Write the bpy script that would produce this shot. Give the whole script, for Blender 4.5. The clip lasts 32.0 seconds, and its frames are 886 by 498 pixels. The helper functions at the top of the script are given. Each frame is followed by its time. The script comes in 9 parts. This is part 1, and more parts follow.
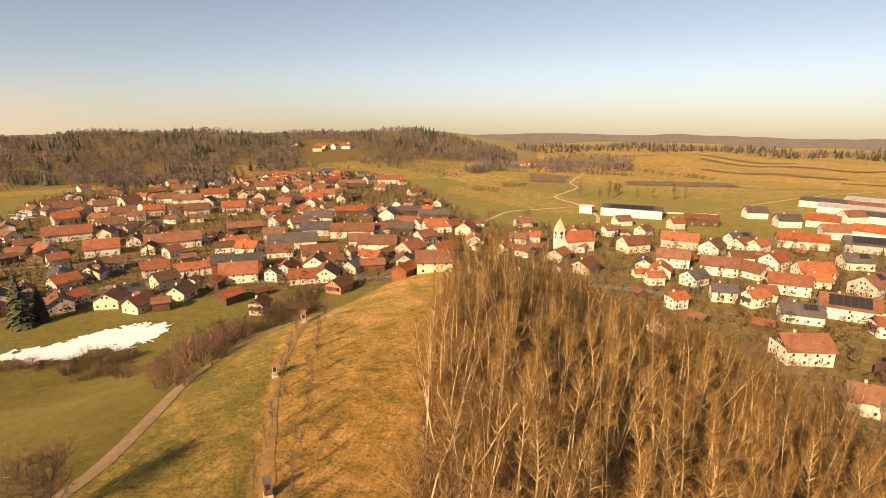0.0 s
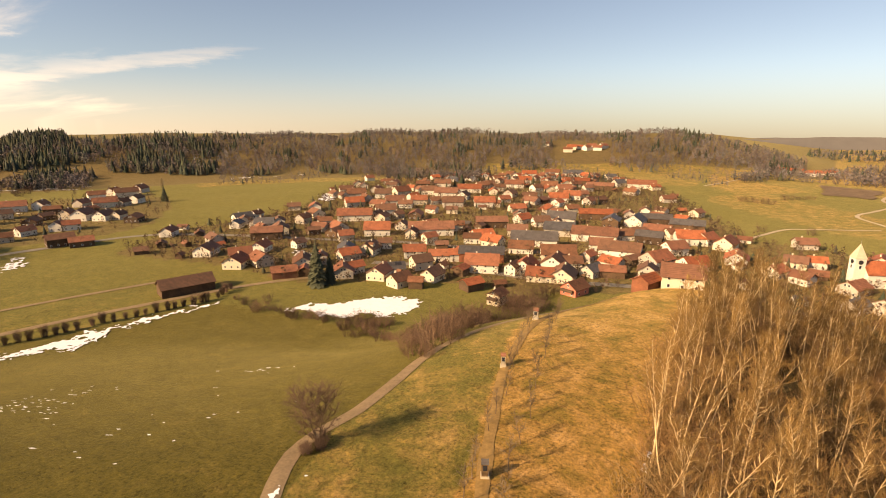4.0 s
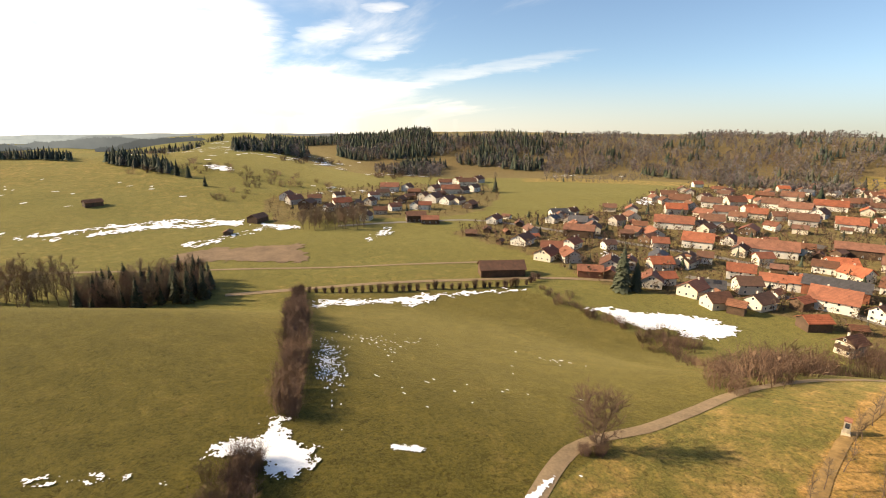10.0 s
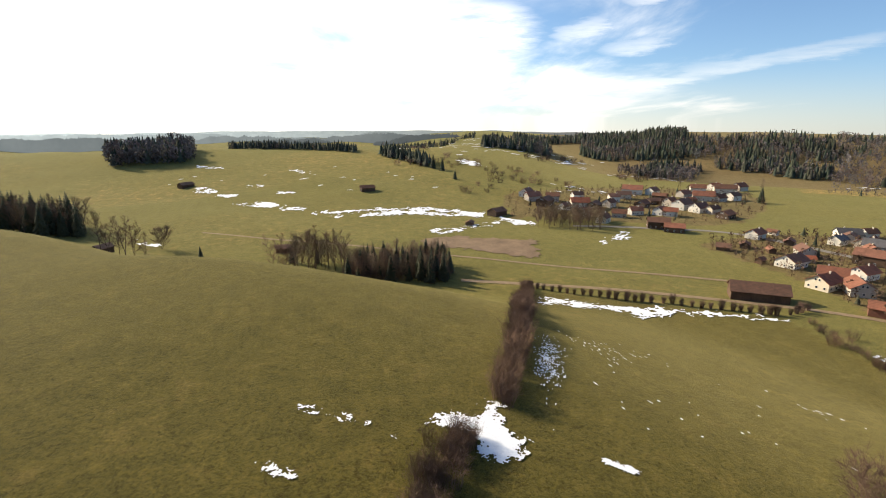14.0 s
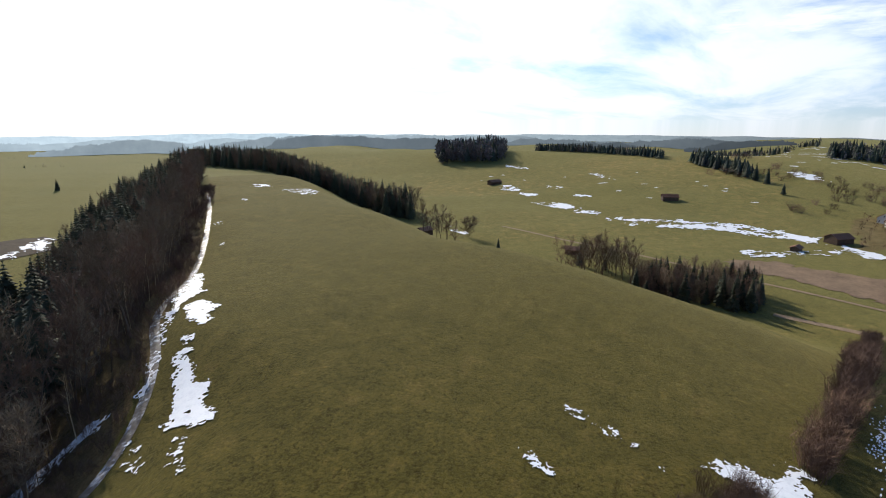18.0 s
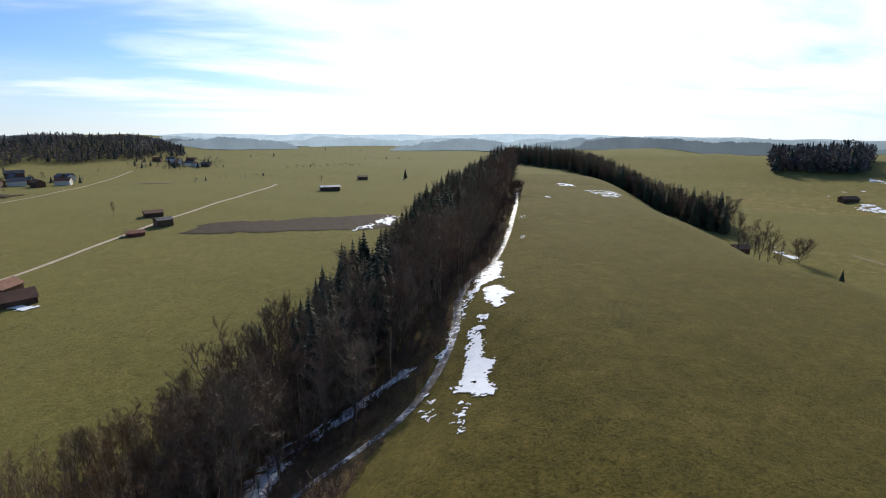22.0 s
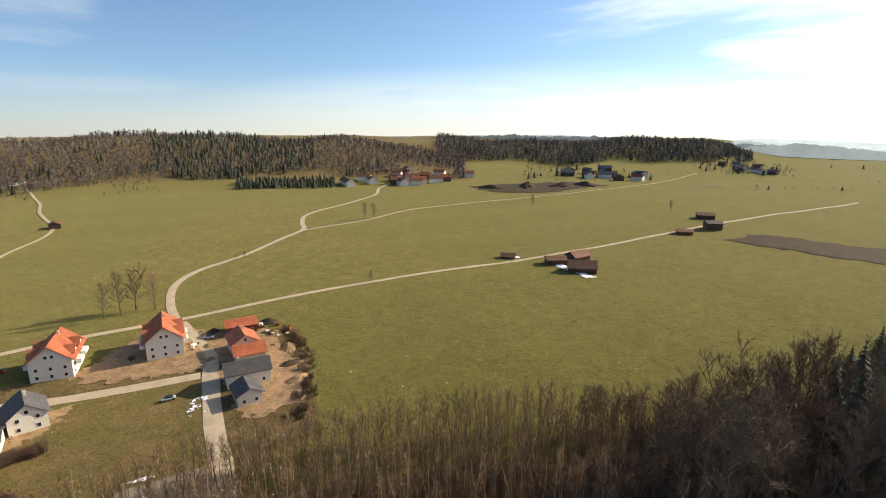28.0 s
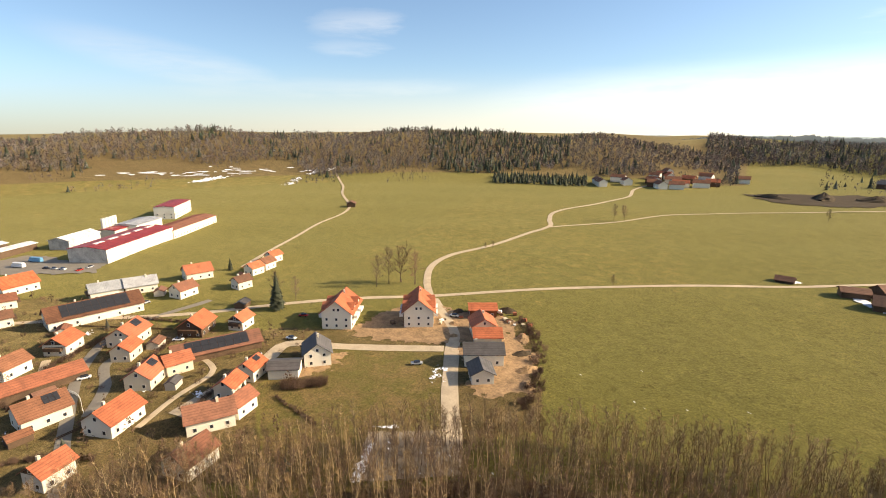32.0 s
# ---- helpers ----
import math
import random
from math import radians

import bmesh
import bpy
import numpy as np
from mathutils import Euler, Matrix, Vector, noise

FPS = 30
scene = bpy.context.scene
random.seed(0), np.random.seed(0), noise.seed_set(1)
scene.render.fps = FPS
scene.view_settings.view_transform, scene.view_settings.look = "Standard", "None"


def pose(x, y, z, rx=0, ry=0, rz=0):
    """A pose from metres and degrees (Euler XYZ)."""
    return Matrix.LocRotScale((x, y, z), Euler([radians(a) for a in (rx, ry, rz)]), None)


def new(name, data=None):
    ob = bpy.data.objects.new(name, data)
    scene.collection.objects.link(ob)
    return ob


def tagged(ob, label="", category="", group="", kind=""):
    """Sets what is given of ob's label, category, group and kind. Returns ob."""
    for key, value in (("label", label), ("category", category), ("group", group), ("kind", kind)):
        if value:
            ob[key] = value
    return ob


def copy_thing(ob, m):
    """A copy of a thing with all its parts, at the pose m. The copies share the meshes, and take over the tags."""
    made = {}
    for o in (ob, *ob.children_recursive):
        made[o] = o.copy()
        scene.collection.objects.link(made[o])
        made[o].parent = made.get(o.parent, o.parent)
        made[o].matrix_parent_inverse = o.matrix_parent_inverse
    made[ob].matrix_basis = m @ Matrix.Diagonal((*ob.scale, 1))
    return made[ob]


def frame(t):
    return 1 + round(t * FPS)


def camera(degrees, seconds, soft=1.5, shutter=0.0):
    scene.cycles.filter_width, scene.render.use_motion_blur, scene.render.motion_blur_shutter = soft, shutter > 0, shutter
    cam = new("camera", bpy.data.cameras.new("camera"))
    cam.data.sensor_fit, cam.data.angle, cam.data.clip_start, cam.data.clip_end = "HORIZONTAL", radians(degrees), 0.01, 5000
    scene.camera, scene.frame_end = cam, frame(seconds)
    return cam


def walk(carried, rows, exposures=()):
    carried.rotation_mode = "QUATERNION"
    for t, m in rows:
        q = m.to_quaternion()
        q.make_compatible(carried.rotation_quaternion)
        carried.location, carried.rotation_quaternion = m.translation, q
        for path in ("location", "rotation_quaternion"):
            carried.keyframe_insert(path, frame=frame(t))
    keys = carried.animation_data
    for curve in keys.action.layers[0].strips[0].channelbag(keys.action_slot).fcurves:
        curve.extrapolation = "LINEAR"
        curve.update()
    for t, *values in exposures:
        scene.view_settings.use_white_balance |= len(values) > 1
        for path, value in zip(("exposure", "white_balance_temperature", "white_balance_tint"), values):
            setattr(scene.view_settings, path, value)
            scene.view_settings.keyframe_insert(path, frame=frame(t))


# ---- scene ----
cam = camera(80.76, 32.0, soft=1.0)
SIZE = 1.35       # true metres to one unit of the plan below
EYE = 65.0        # height of the eye on the plan
ROWS = [  # seconds, yaw, pitch, lean
    (0.0, -0.00, -14.00, -0.12), (0.5, 3.29, -13.97, -0.08), (1.0, 6.62, -13.93, -0.06), (1.5, 10.00, -13.90, -0.06),
    (2.0, 13.42, -13.86, -0.04), (2.5, 16.82, -13.81, -0.01), (3.0, 20.16, -13.81, -0.01), (3.5, 23.46, -13.88, -0.02),
    (5.5, 35.55, -13.92, -0.11), (6.0, 38.40, -13.88, -0.10), (6.5, 41.20, -13.87, -0.10), (7.0, 43.94, -13.85, -0.14),
    (7.5, 46.69, -13.82, -0.19), (8.0, 49.48, -13.83, -0.23), (8.5, 52.29, -13.87, -0.26), (9.0, 55.08, -13.90, -0.23),
    (9.5, 57.85, -13.94, -0.21), (10.0, 60.67, -13.99, -0.19), (10.5, 63.54, -14.04, -0.16), (11.0, 66.50, -14.07, -0.14),
    (11.5, 69.55, -14.08, -0.15), (12.0, 72.70, -14.10, -0.20), (12.5, 75.97, -14.12, -0.25), (13.0, 79.35, -14.15, -0.27),
    (13.5, 82.85, -14.20, -0.22), (15.5, 98.29, -14.09, -0.28), (16.0, 102.25, -14.04, -0.29), (16.5, 106.17, -14.01, -0.28),
    (17.0, 110.19, -13.99, -0.23), (17.5, 114.32, -13.98, -0.21), (18.0, 118.47, -13.94, -0.23), (18.5, 122.56, -13.91, -0.30),
    (19.0, 126.61, -13.94, -0.36), (19.5, 130.64, -13.97, -0.40), (20.0, 134.65, -13.93, -0.39), (20.5, 138.66, -13.90, -0.35),
    (21.0, 142.72, -13.93, -0.28), (21.5, 146.81, -13.95, -0.23), (22.0, 150.91, -13.94, -0.23), (22.5, 155.07, -13.95, -0.20),
    (23.0, 159.27, -13.94, -0.15), (23.5, 163.45, -13.90, -0.12), (24.0, 167.80, -13.87, -0.10), (24.5, 172.55, -13.85, -0.13),
    (25.0, 177.65, -13.82, -0.15), (25.5, 182.87, -13.83, -0.13), (26.0, 188.14, -13.81, -0.17), (26.5, 193.51, -13.73, -0.31),
    (28.5, 211.10, -13.70, -0.10), (29.0, 214.49, -13.75, -0.12), (29.5, 217.85, -13.80, -0.19), (30.0, 221.18, -13.85, -0.23),
    (30.5, 224.49, -13.87, -0.21), (31.0, 227.82, -13.88, -0.22), (31.5, 231.15, -13.91, -0.24), (32.0, 234.48, -13.98, -0.25),
]
EXPOSURES = [(0.0, 0.58, 10600, 25), (3.5, 0.62, 10400, 23), (6.0, 0.72, 9100, 17), (9.0, 0.8, 7800, 13), (11.0, 0.85, 7250, 10), (13.5, 0.68, 6700, 9),
             (16.0, 0.38, 5950, 9), (19.0, 0.06, 5600, 10), (23.0, 0.0, 5500, 10), (26.0, 0.2, 6000, 8), (28.5, 0.6, 6750, 10), (30.0, 0.8, 7150, 11), (32.0, 0.88, 7350, 11)]
walk(cam, [(t, pose(0, 0, EYE * SIZE, 90 + pitch, lean, yaw)) for t, yaw, pitch, lean in ROWS], EXPOSURES)

# ---- daylight: low winter sun, pale sky with thin high cloud ----
SUN_AZ, SUN_EL = 146.0, 27.0
sun_dir = Vector((-math.sin(radians(SUN_AZ)) * math.cos(radians(SUN_EL)),
                  math.cos(radians(SUN_AZ)) * math.cos(radians(SUN_EL)), math.sin(radians(SUN_EL))))
sun = new("sun", bpy.data.lights.new("sun", "SUN"))
sun.data.energy, sun.data.angle, sun.data.color = 4.9, radians(0.6), (1.0, 0.86, 0.66)
sun.rotation_euler = sun_dir.to_track_quat("Z", "Y").to_euler()

world = bpy.data.worlds.new("sky")
scene.world = world
world.use_nodes = True
wn, wl = world.node_tree.nodes, world.node_tree.links
wn.clear()


def wnode(kind, **kw):
    n = wn.new(kind)
    for k, v in kw.items():
        if k == "operation":
            n.operation = v
        elif k == "blend":
            n.data_type, n.blend_type = "RGBA", v
    return n


def wmath(op, a, b=None):
    n = wnode("ShaderNodeMath", operation=op)
    for i, v in enumerate((a, b)):
        if v is None:
            continue
        if isinstance(v, (int, float)):
            n.inputs[i].default_value = v
        else:
            wl.new(v, n.inputs[i])
    return n.outputs[0]


coord = wn.new("ShaderNodeTexCoord")
sep = wn.new("ShaderNodeSeparateXYZ")
wl.new(coord.outputs["Generated"], sep.inputs[0])
lift = wn.new("ShaderNodeCombineXYZ")     # the haze horizon lies a little under the level line
wl.new(sep.outputs[0], lift.inputs[0])
wl.new(sep.outputs[1], lift.inputs[1])
wl.new(wmath("ADD", wmath("MULTIPLY", sep.outputs[2], 1.02), 0.05), lift.inputs[2])
sky = wn.new("ShaderNodeTexSky")
sky.sky_type, sky.sun_disc = "NISHITA", False
sky.sun_elevation, sky.sun_rotation = radians(SUN_EL), radians(-SUN_AZ)
sky.altitude, sky.air_density, sky.dust_density, sky.ozone_density = 600, 1.0, 0.9, 2.0
wl.new(lift.outputs[0], sky.inputs[0])
clear_air = wn.new("ShaderNodeMix")       # crisp dry winter air: a deeper blue
clear_air.data_type, clear_air.blend_type = "RGBA", "MULTIPLY"
clear_air.inputs[0].default_value = 1.0
clear_air.inputs[7].default_value = (0.88, 0.985, 1.08, 1)
wl.new(sky.outputs[0], clear_air.inputs[6])
# cirrus: a flat sheet high above, drawn out into streaks
den = wmath("ADD", wmath("MAXIMUM", sep.outputs[2], 0.0), 0.10)
flat = wn.new("ShaderNodeCombineXYZ")
wl.new(wmath("DIVIDE", sep.outputs[0], den), flat.inputs[0])
wl.new(wmath("DIVIDE", sep.outputs[1], den), flat.inputs[1])
turn = wn.new("ShaderNodeMapping")
turn.inputs["Rotation"].default_value = (0, 0, radians(38))
turn.inputs["Scale"].default_value = (0.32, 0.75, 1)
turn.inputs["Location"].default_value = (1.7, 0.4, 0)
wl.new(flat.outputs[0], turn.inputs[0])
cloud = wn.new("ShaderNodeTexNoise")
cloud.inputs["Scale"].default_value, cloud.inputs["Detail"].default_value = 1.1, 7
cloud.inputs["Roughness"].default_value, cloud.inputs["Distortion"].default_value = 0.56, 0.35
wl.new(turn.outputs[0], cloud.inputs["Vector"])
# the sheet is thick towards the sun and thins out away from it
facing = wmath("ADD", wmath("MULTIPLY", sep.outputs[0], sun_dir.x), wmath("MULTIPLY", sep.outputs[1], sun_dir.y))
cover = wn.new("ShaderNodeMapRange")
cover.interpolation_type = "SMOOTHSTEP"
cover.inputs[1].default_value, cover.inputs[2].default_value = 0.0, 0.95
cover.inputs[3].default_value, cover.inputs[4].default_value = -0.16, 0.22
CLOUD_AZ = radians(124.0)                 # the bank lies west of the sun
bank = wmath("ADD", wmath("MULTIPLY", sep.outputs[0], -math.sin(CLOUD_AZ)), wmath("MULTIPLY", sep.outputs[1], math.cos(CLOUD_AZ)))
wl.new(bank, cover.inputs[0])
thick = wn.new("ShaderNodeMapRange")
thick.interpolation_type = "SMOOTHSTEP"
thick.inputs[1].default_value, thick.inputs[2].default_value = 0.50, 0.78
thick.inputs[3].default_value, thick.inputs[4].default_value = 0.0, 0.85
wl.new(wmath("ADD", cloud.outputs[0], cover.outputs[0]), thick.inputs[0])
# single wisps: azimuth and height in degrees of both ends, half-width, strength
WISPS = [(84.5, 2.0, 60.0, 3.7, 0.75, 0.7), (66.0, 3.6, 45.5, 6.6, 0.7, 0.38), (70.5, 6.3, 64.0, 7.3, 0.7, 0.45), (75.5, 7.7, 69.5, 9.2, 0.9, 0.5), (69.0, 10.8, 64.5, 10.9, 0.6, 0.5),
         (96.0, 8.8, 77.0, 8.4, 3.4, 0.95), (248.0, 8.9, 238.5, 9.6, 1.3, 0.2), (248.0, 7.0, 240.0, 7.0, 0.8, 0.13), (271.0, 7.2, 251.0, 3.2, 1.7, 0.2), (262.0, 2.7, 232.0, 3.4, 0.9, 0.12),
         (230.0, 1.6, 180.0, 3.4, 3.0, 0.2), (214.0, 2.2, 186.0, 3.0, 1.8, 0.26), (182.0, 6.5, 168.0, 6.4, 1.0, 0.5), (200.0, 2.3, 186.0, 2.3, 0.7, 0.4)]
azim = wmath("MULTIPLY", wmath("ARCTAN2", wmath("MULTIPLY", sep.outputs[0], -1.0), sep.outputs[1]), 57.2958)
azim = wmath("MODULO", wmath("ADD", azim, 360.0), 360.0)
elev = wmath("MULTIPLY", wmath("ARCSINE", sep.outputs[2]), 57.2958)
plain_dir = wn.new("ShaderNodeCombineXYZ")
plain_dir.inputs[2].default_value = 1.0
wl.new(azim, plain_dir.inputs[0])
wl.new(elev, plain_dir.inputs[1])
fray_map = wn.new("ShaderNodeMapping")
fray_map.inputs["Scale"].default_value = (0.16, 0.9, 1)
wl.new(plain_dir.outputs[0], fray_map.inputs[0])
fray = wn.new("ShaderNodeTexNoise")
fray.inputs["Scale"].default_value, fray.inputs["Detail"].default_value, fray.inputs["Roughness"].default_value = 1.0, 6, 0.62
wl.new(fray_map.outputs[0], fray.inputs["Vector"])
bent = wn.new("ShaderNodeCombineXYZ")
bent.inputs[2].default_value = 1.0
wl.new(wmath("ADD", azim, wmath("MULTIPLY", wmath("SUBTRACT", fray.outputs[0], 0.5), 5.0)), bent.inputs[0])
wl.new(wmath("ADD", elev, wmath("MULTIPLY", wmath("SUBTRACT", fray.outputs[0], 0.5), 1.6)), bent.inputs[1])


def wdot(v):
    n = wn.new("ShaderNodeVectorMath")
    n.operation = "DOT_PRODUCT"
    n.inputs[1].default_value = v
    wl.new(bent.outputs[0], n.inputs[0])
    return n.outputs["Value"]


wisp_sum = None
for a0, e0, a1, e1, half, strong in WISPS:
    da, de = a1 - a0, e1 - e0
    long2 = da * da + de * de
    wide = math.sqrt(long2) * half
    along_it = wdot((2 * da / long2, 2 * de / long2, -1 - 2 * (a0 * da + e0 * de) / long2))
    across = wdot((de / wide, -da / wide, (e0 * da - a0 * de) / wide))
    reach = wmath("ADD", wmath("POWER", wmath("ABSOLUTE", along_it), 3.0), wmath("POWER", wmath("ABSOLUTE", across), 1.6))
    soft_edge = wn.new("ShaderNodeMapRange")
    soft_edge.interpolation_type = "SMOOTHSTEP"
    soft_edge.inputs[1].default_value, soft_edge.inputs[2].default_value = 1.5, 0.0
    soft_edge.inputs[3].default_value, soft_edge.inputs[4].default_value = 0.0, strong
    wl.new(reach, soft_edge.inputs[0])
    wisp_sum = soft_edge.outputs[0] if wisp_sum is None else wmath("MAXIMUM", wisp_sum, soft_edge.outputs[0])
streaky = wn.new("ShaderNodeMapRange")
streaky.inputs[1].default_value, streaky.inputs[2].default_value = 0.3, 0.62
streaky.inputs[3].default_value, streaky.inputs[4].default_value = 0.35, 1.0
wl.new(fray.outputs[0], streaky.inputs[0])
veil = wmath("MAXIMUM", thick.outputs[0], wmath("MULTIPLY", wisp_sum, streaky.outputs[0]))
bright = wn.new("ShaderNodeMapRange")
bright.inputs[1].default_value, bright.inputs[2].default_value = -0.6, 0.9
bright.inputs[3].default_value, bright.inputs[4].default_value = 5.0, 13.0
wl.new(facing, bright.inputs[0])
white = wn.new("ShaderNodeCombineXYZ")
for i, k in enumerate((1.0, 0.97, 0.92)):
    wl.new(wmath("MULTIPLY", bright.outputs[0], k), white.inputs[i])
mixed = wn.new("ShaderNodeMix")
mixed.data_type = "RGBA"
wl.new(veil, mixed.inputs[0])
wl.new(clear_air.outputs[2], mixed.inputs[6])
wl.new(white.outputs[0], mixed.inputs[7])
# warm haze low over the land
low = wn.new("ShaderNodeMapRange")
low.interpolation_type = "SMOOTHSTEP"
low.inputs[1].default_value, low.inputs[2].default_value = -0.06, 0.10
low.inputs[3].default_value, low.inputs[4].default_value = 0.75, 0.0
wl.new(sep.outputs[2], low.inputs[0])
glow = wn.new("ShaderNodeMapRange")
glow.inputs[1].default_value, glow.inputs[2].default_value = -0.6, 0.9
glow.inputs[3].default_value, glow.inputs[4].default_value = 2.5, 10.0
wl.new(facing, glow.inputs[0])
beige = wn.new("ShaderNodeCombineXYZ")
for i, k in enumerate((1.0, 0.93, 0.84)):
    wl.new(wmath("MULTIPLY", glow.outputs[0], k), beige.inputs[i])
hazed = wn.new("ShaderNodeMix")
hazed.data_type = "RGBA"
wl.new(low.outputs[0], hazed.inputs[0])
wl.new(mixed.outputs[2], hazed.inputs[6])
wl.new(beige.outputs[0], hazed.inputs[7])
back = wn.new("ShaderNodeBackground")
back.inputs[1].default_value = 0.104
wl.new(hazed.outputs[2], back.inputs[0])
wout = wn.new("ShaderNodeOutputWorld")
wl.new(back.outputs[0], wout.inputs[0])

# ---- materials ----
def ramp_node(nt, fac, stops):
    n = nt.nodes.new("ShaderNodeValToRGB")
    el = n.color_ramp.elements
    while len(el) < len(stops):
        el.new(0.5)
    for e, (p, c) in zip(el, stops):
        e.position, e.color = p, (*c, 1)
    nt.links.new(fac, n.inputs[0])
    return n.outputs[0]


def noise_node(nt, vec, scale, detail=4, rough=0.55, distort=0.0):
    n = nt.nodes.new("ShaderNodeTexNoise")
    n.inputs["Scale"].default_value, n.inputs["Detail"].default_value = scale, detail
    n.inputs["Roughness"].default_value, n.inputs["Distortion"].default_value = rough, distort
    nt.links.new(vec, n.inputs["Vector"])
    return n.outputs[0]


def mix_node(nt, fac, a, b, blend="MIX"):
    n = nt.nodes.new("ShaderNodeMix")
    n.data_type, n.blend_type = "RGBA", blend
    for i, v in ((0, fac), (6, a), (7, b)):
        if isinstance(v, (int, float)):
            n.inputs[i].default_value = v
        elif isinstance(v, tuple):
            n.inputs[i].default_value = (*v, 1)
        else:
            nt.links.new(v, n.inputs[i])
    return n.outputs[2]


def start(name):
    m = bpy.data.materials.new(name)
    m.use_nodes = True
    nt = m.node_tree
    b = nt.nodes["Principled BSDF"]
    tc = nt.nodes.new("ShaderNodeTexCoord")
    return m, nt, b, tc.outputs["Object"]


def bump(nt, b, height, strength, distance):
    n = nt.nodes.new("ShaderNodeBump")
    n.inputs["Strength"].default_value, n.inputs["Distance"].default_value = strength, distance
    nt.links.new(height, n.inputs["Height"])
    nt.links.new(n.outputs[0], b.inputs["Normal"])


def surface(name, stops, scale=0.5, rough=0.9, fine=6.0, relief=0.3, depth=0.05, vary=0.0, spec=0.3, metal=0.0):
    """Two scales of noise over a colour ramp; vary: how much whole objects differ."""
    m, nt, b, vec = start(name)
    big = noise_node(nt, vec, scale, 4, 0.6, 0.4)
    small = noise_node(nt, vec, fine, 3, 0.6)
    f = nt.nodes.new("ShaderNodeMath")
    f.operation = "MULTIPLY_ADD"
    f.inputs[1].default_value = 0.45
    nt.links.new(small, f.inputs[0])
    g = nt.nodes.new("ShaderNodeMath")
    g.operation = "MULTIPLY"
    g.inputs[1].default_value = 0.55
    nt.links.new(big, g.inputs[0])
    nt.links.new(g.outputs[0], f.inputs[2])
    fac = f.outputs[0]
    col = ramp_node(nt, fac, stops)
    if vary:
        info = nt.nodes.new("ShaderNodeObjectInfo")
        hsv = nt.nodes.new("ShaderNodeHueSaturation")
        mr = nt.nodes.new("ShaderNodeMapRange")
        mr.inputs[3].default_value, mr.inputs[4].default_value = 1 - vary, 1 + vary
        nt.links.new(info.outputs["Random"], mr.inputs[0])
        nt.links.new(mr.outputs[0], hsv.inputs["Value"])
        nt.links.new(col, hsv.inputs["Color"])
        col = hsv.outputs[0]
    nt.links.new(col, b.inputs["Base Color"])
    b.inputs["Roughness"].default_value, b.inputs["Metallic"].default_value = rough, metal
    b.inputs["Specular IOR Level"].default_value = spec
    if relief:
        bump(nt, b, fac, relief, depth)
    return m


def grey(c, k):
    return tuple(v * k for v in c)


def tone(name, c, spread=0.25, **kw):
    return surface(name, [(0.3, grey(c, 1 - spread)), (0.5, c), (0.7, grey(c, 1 + spread))], **kw)


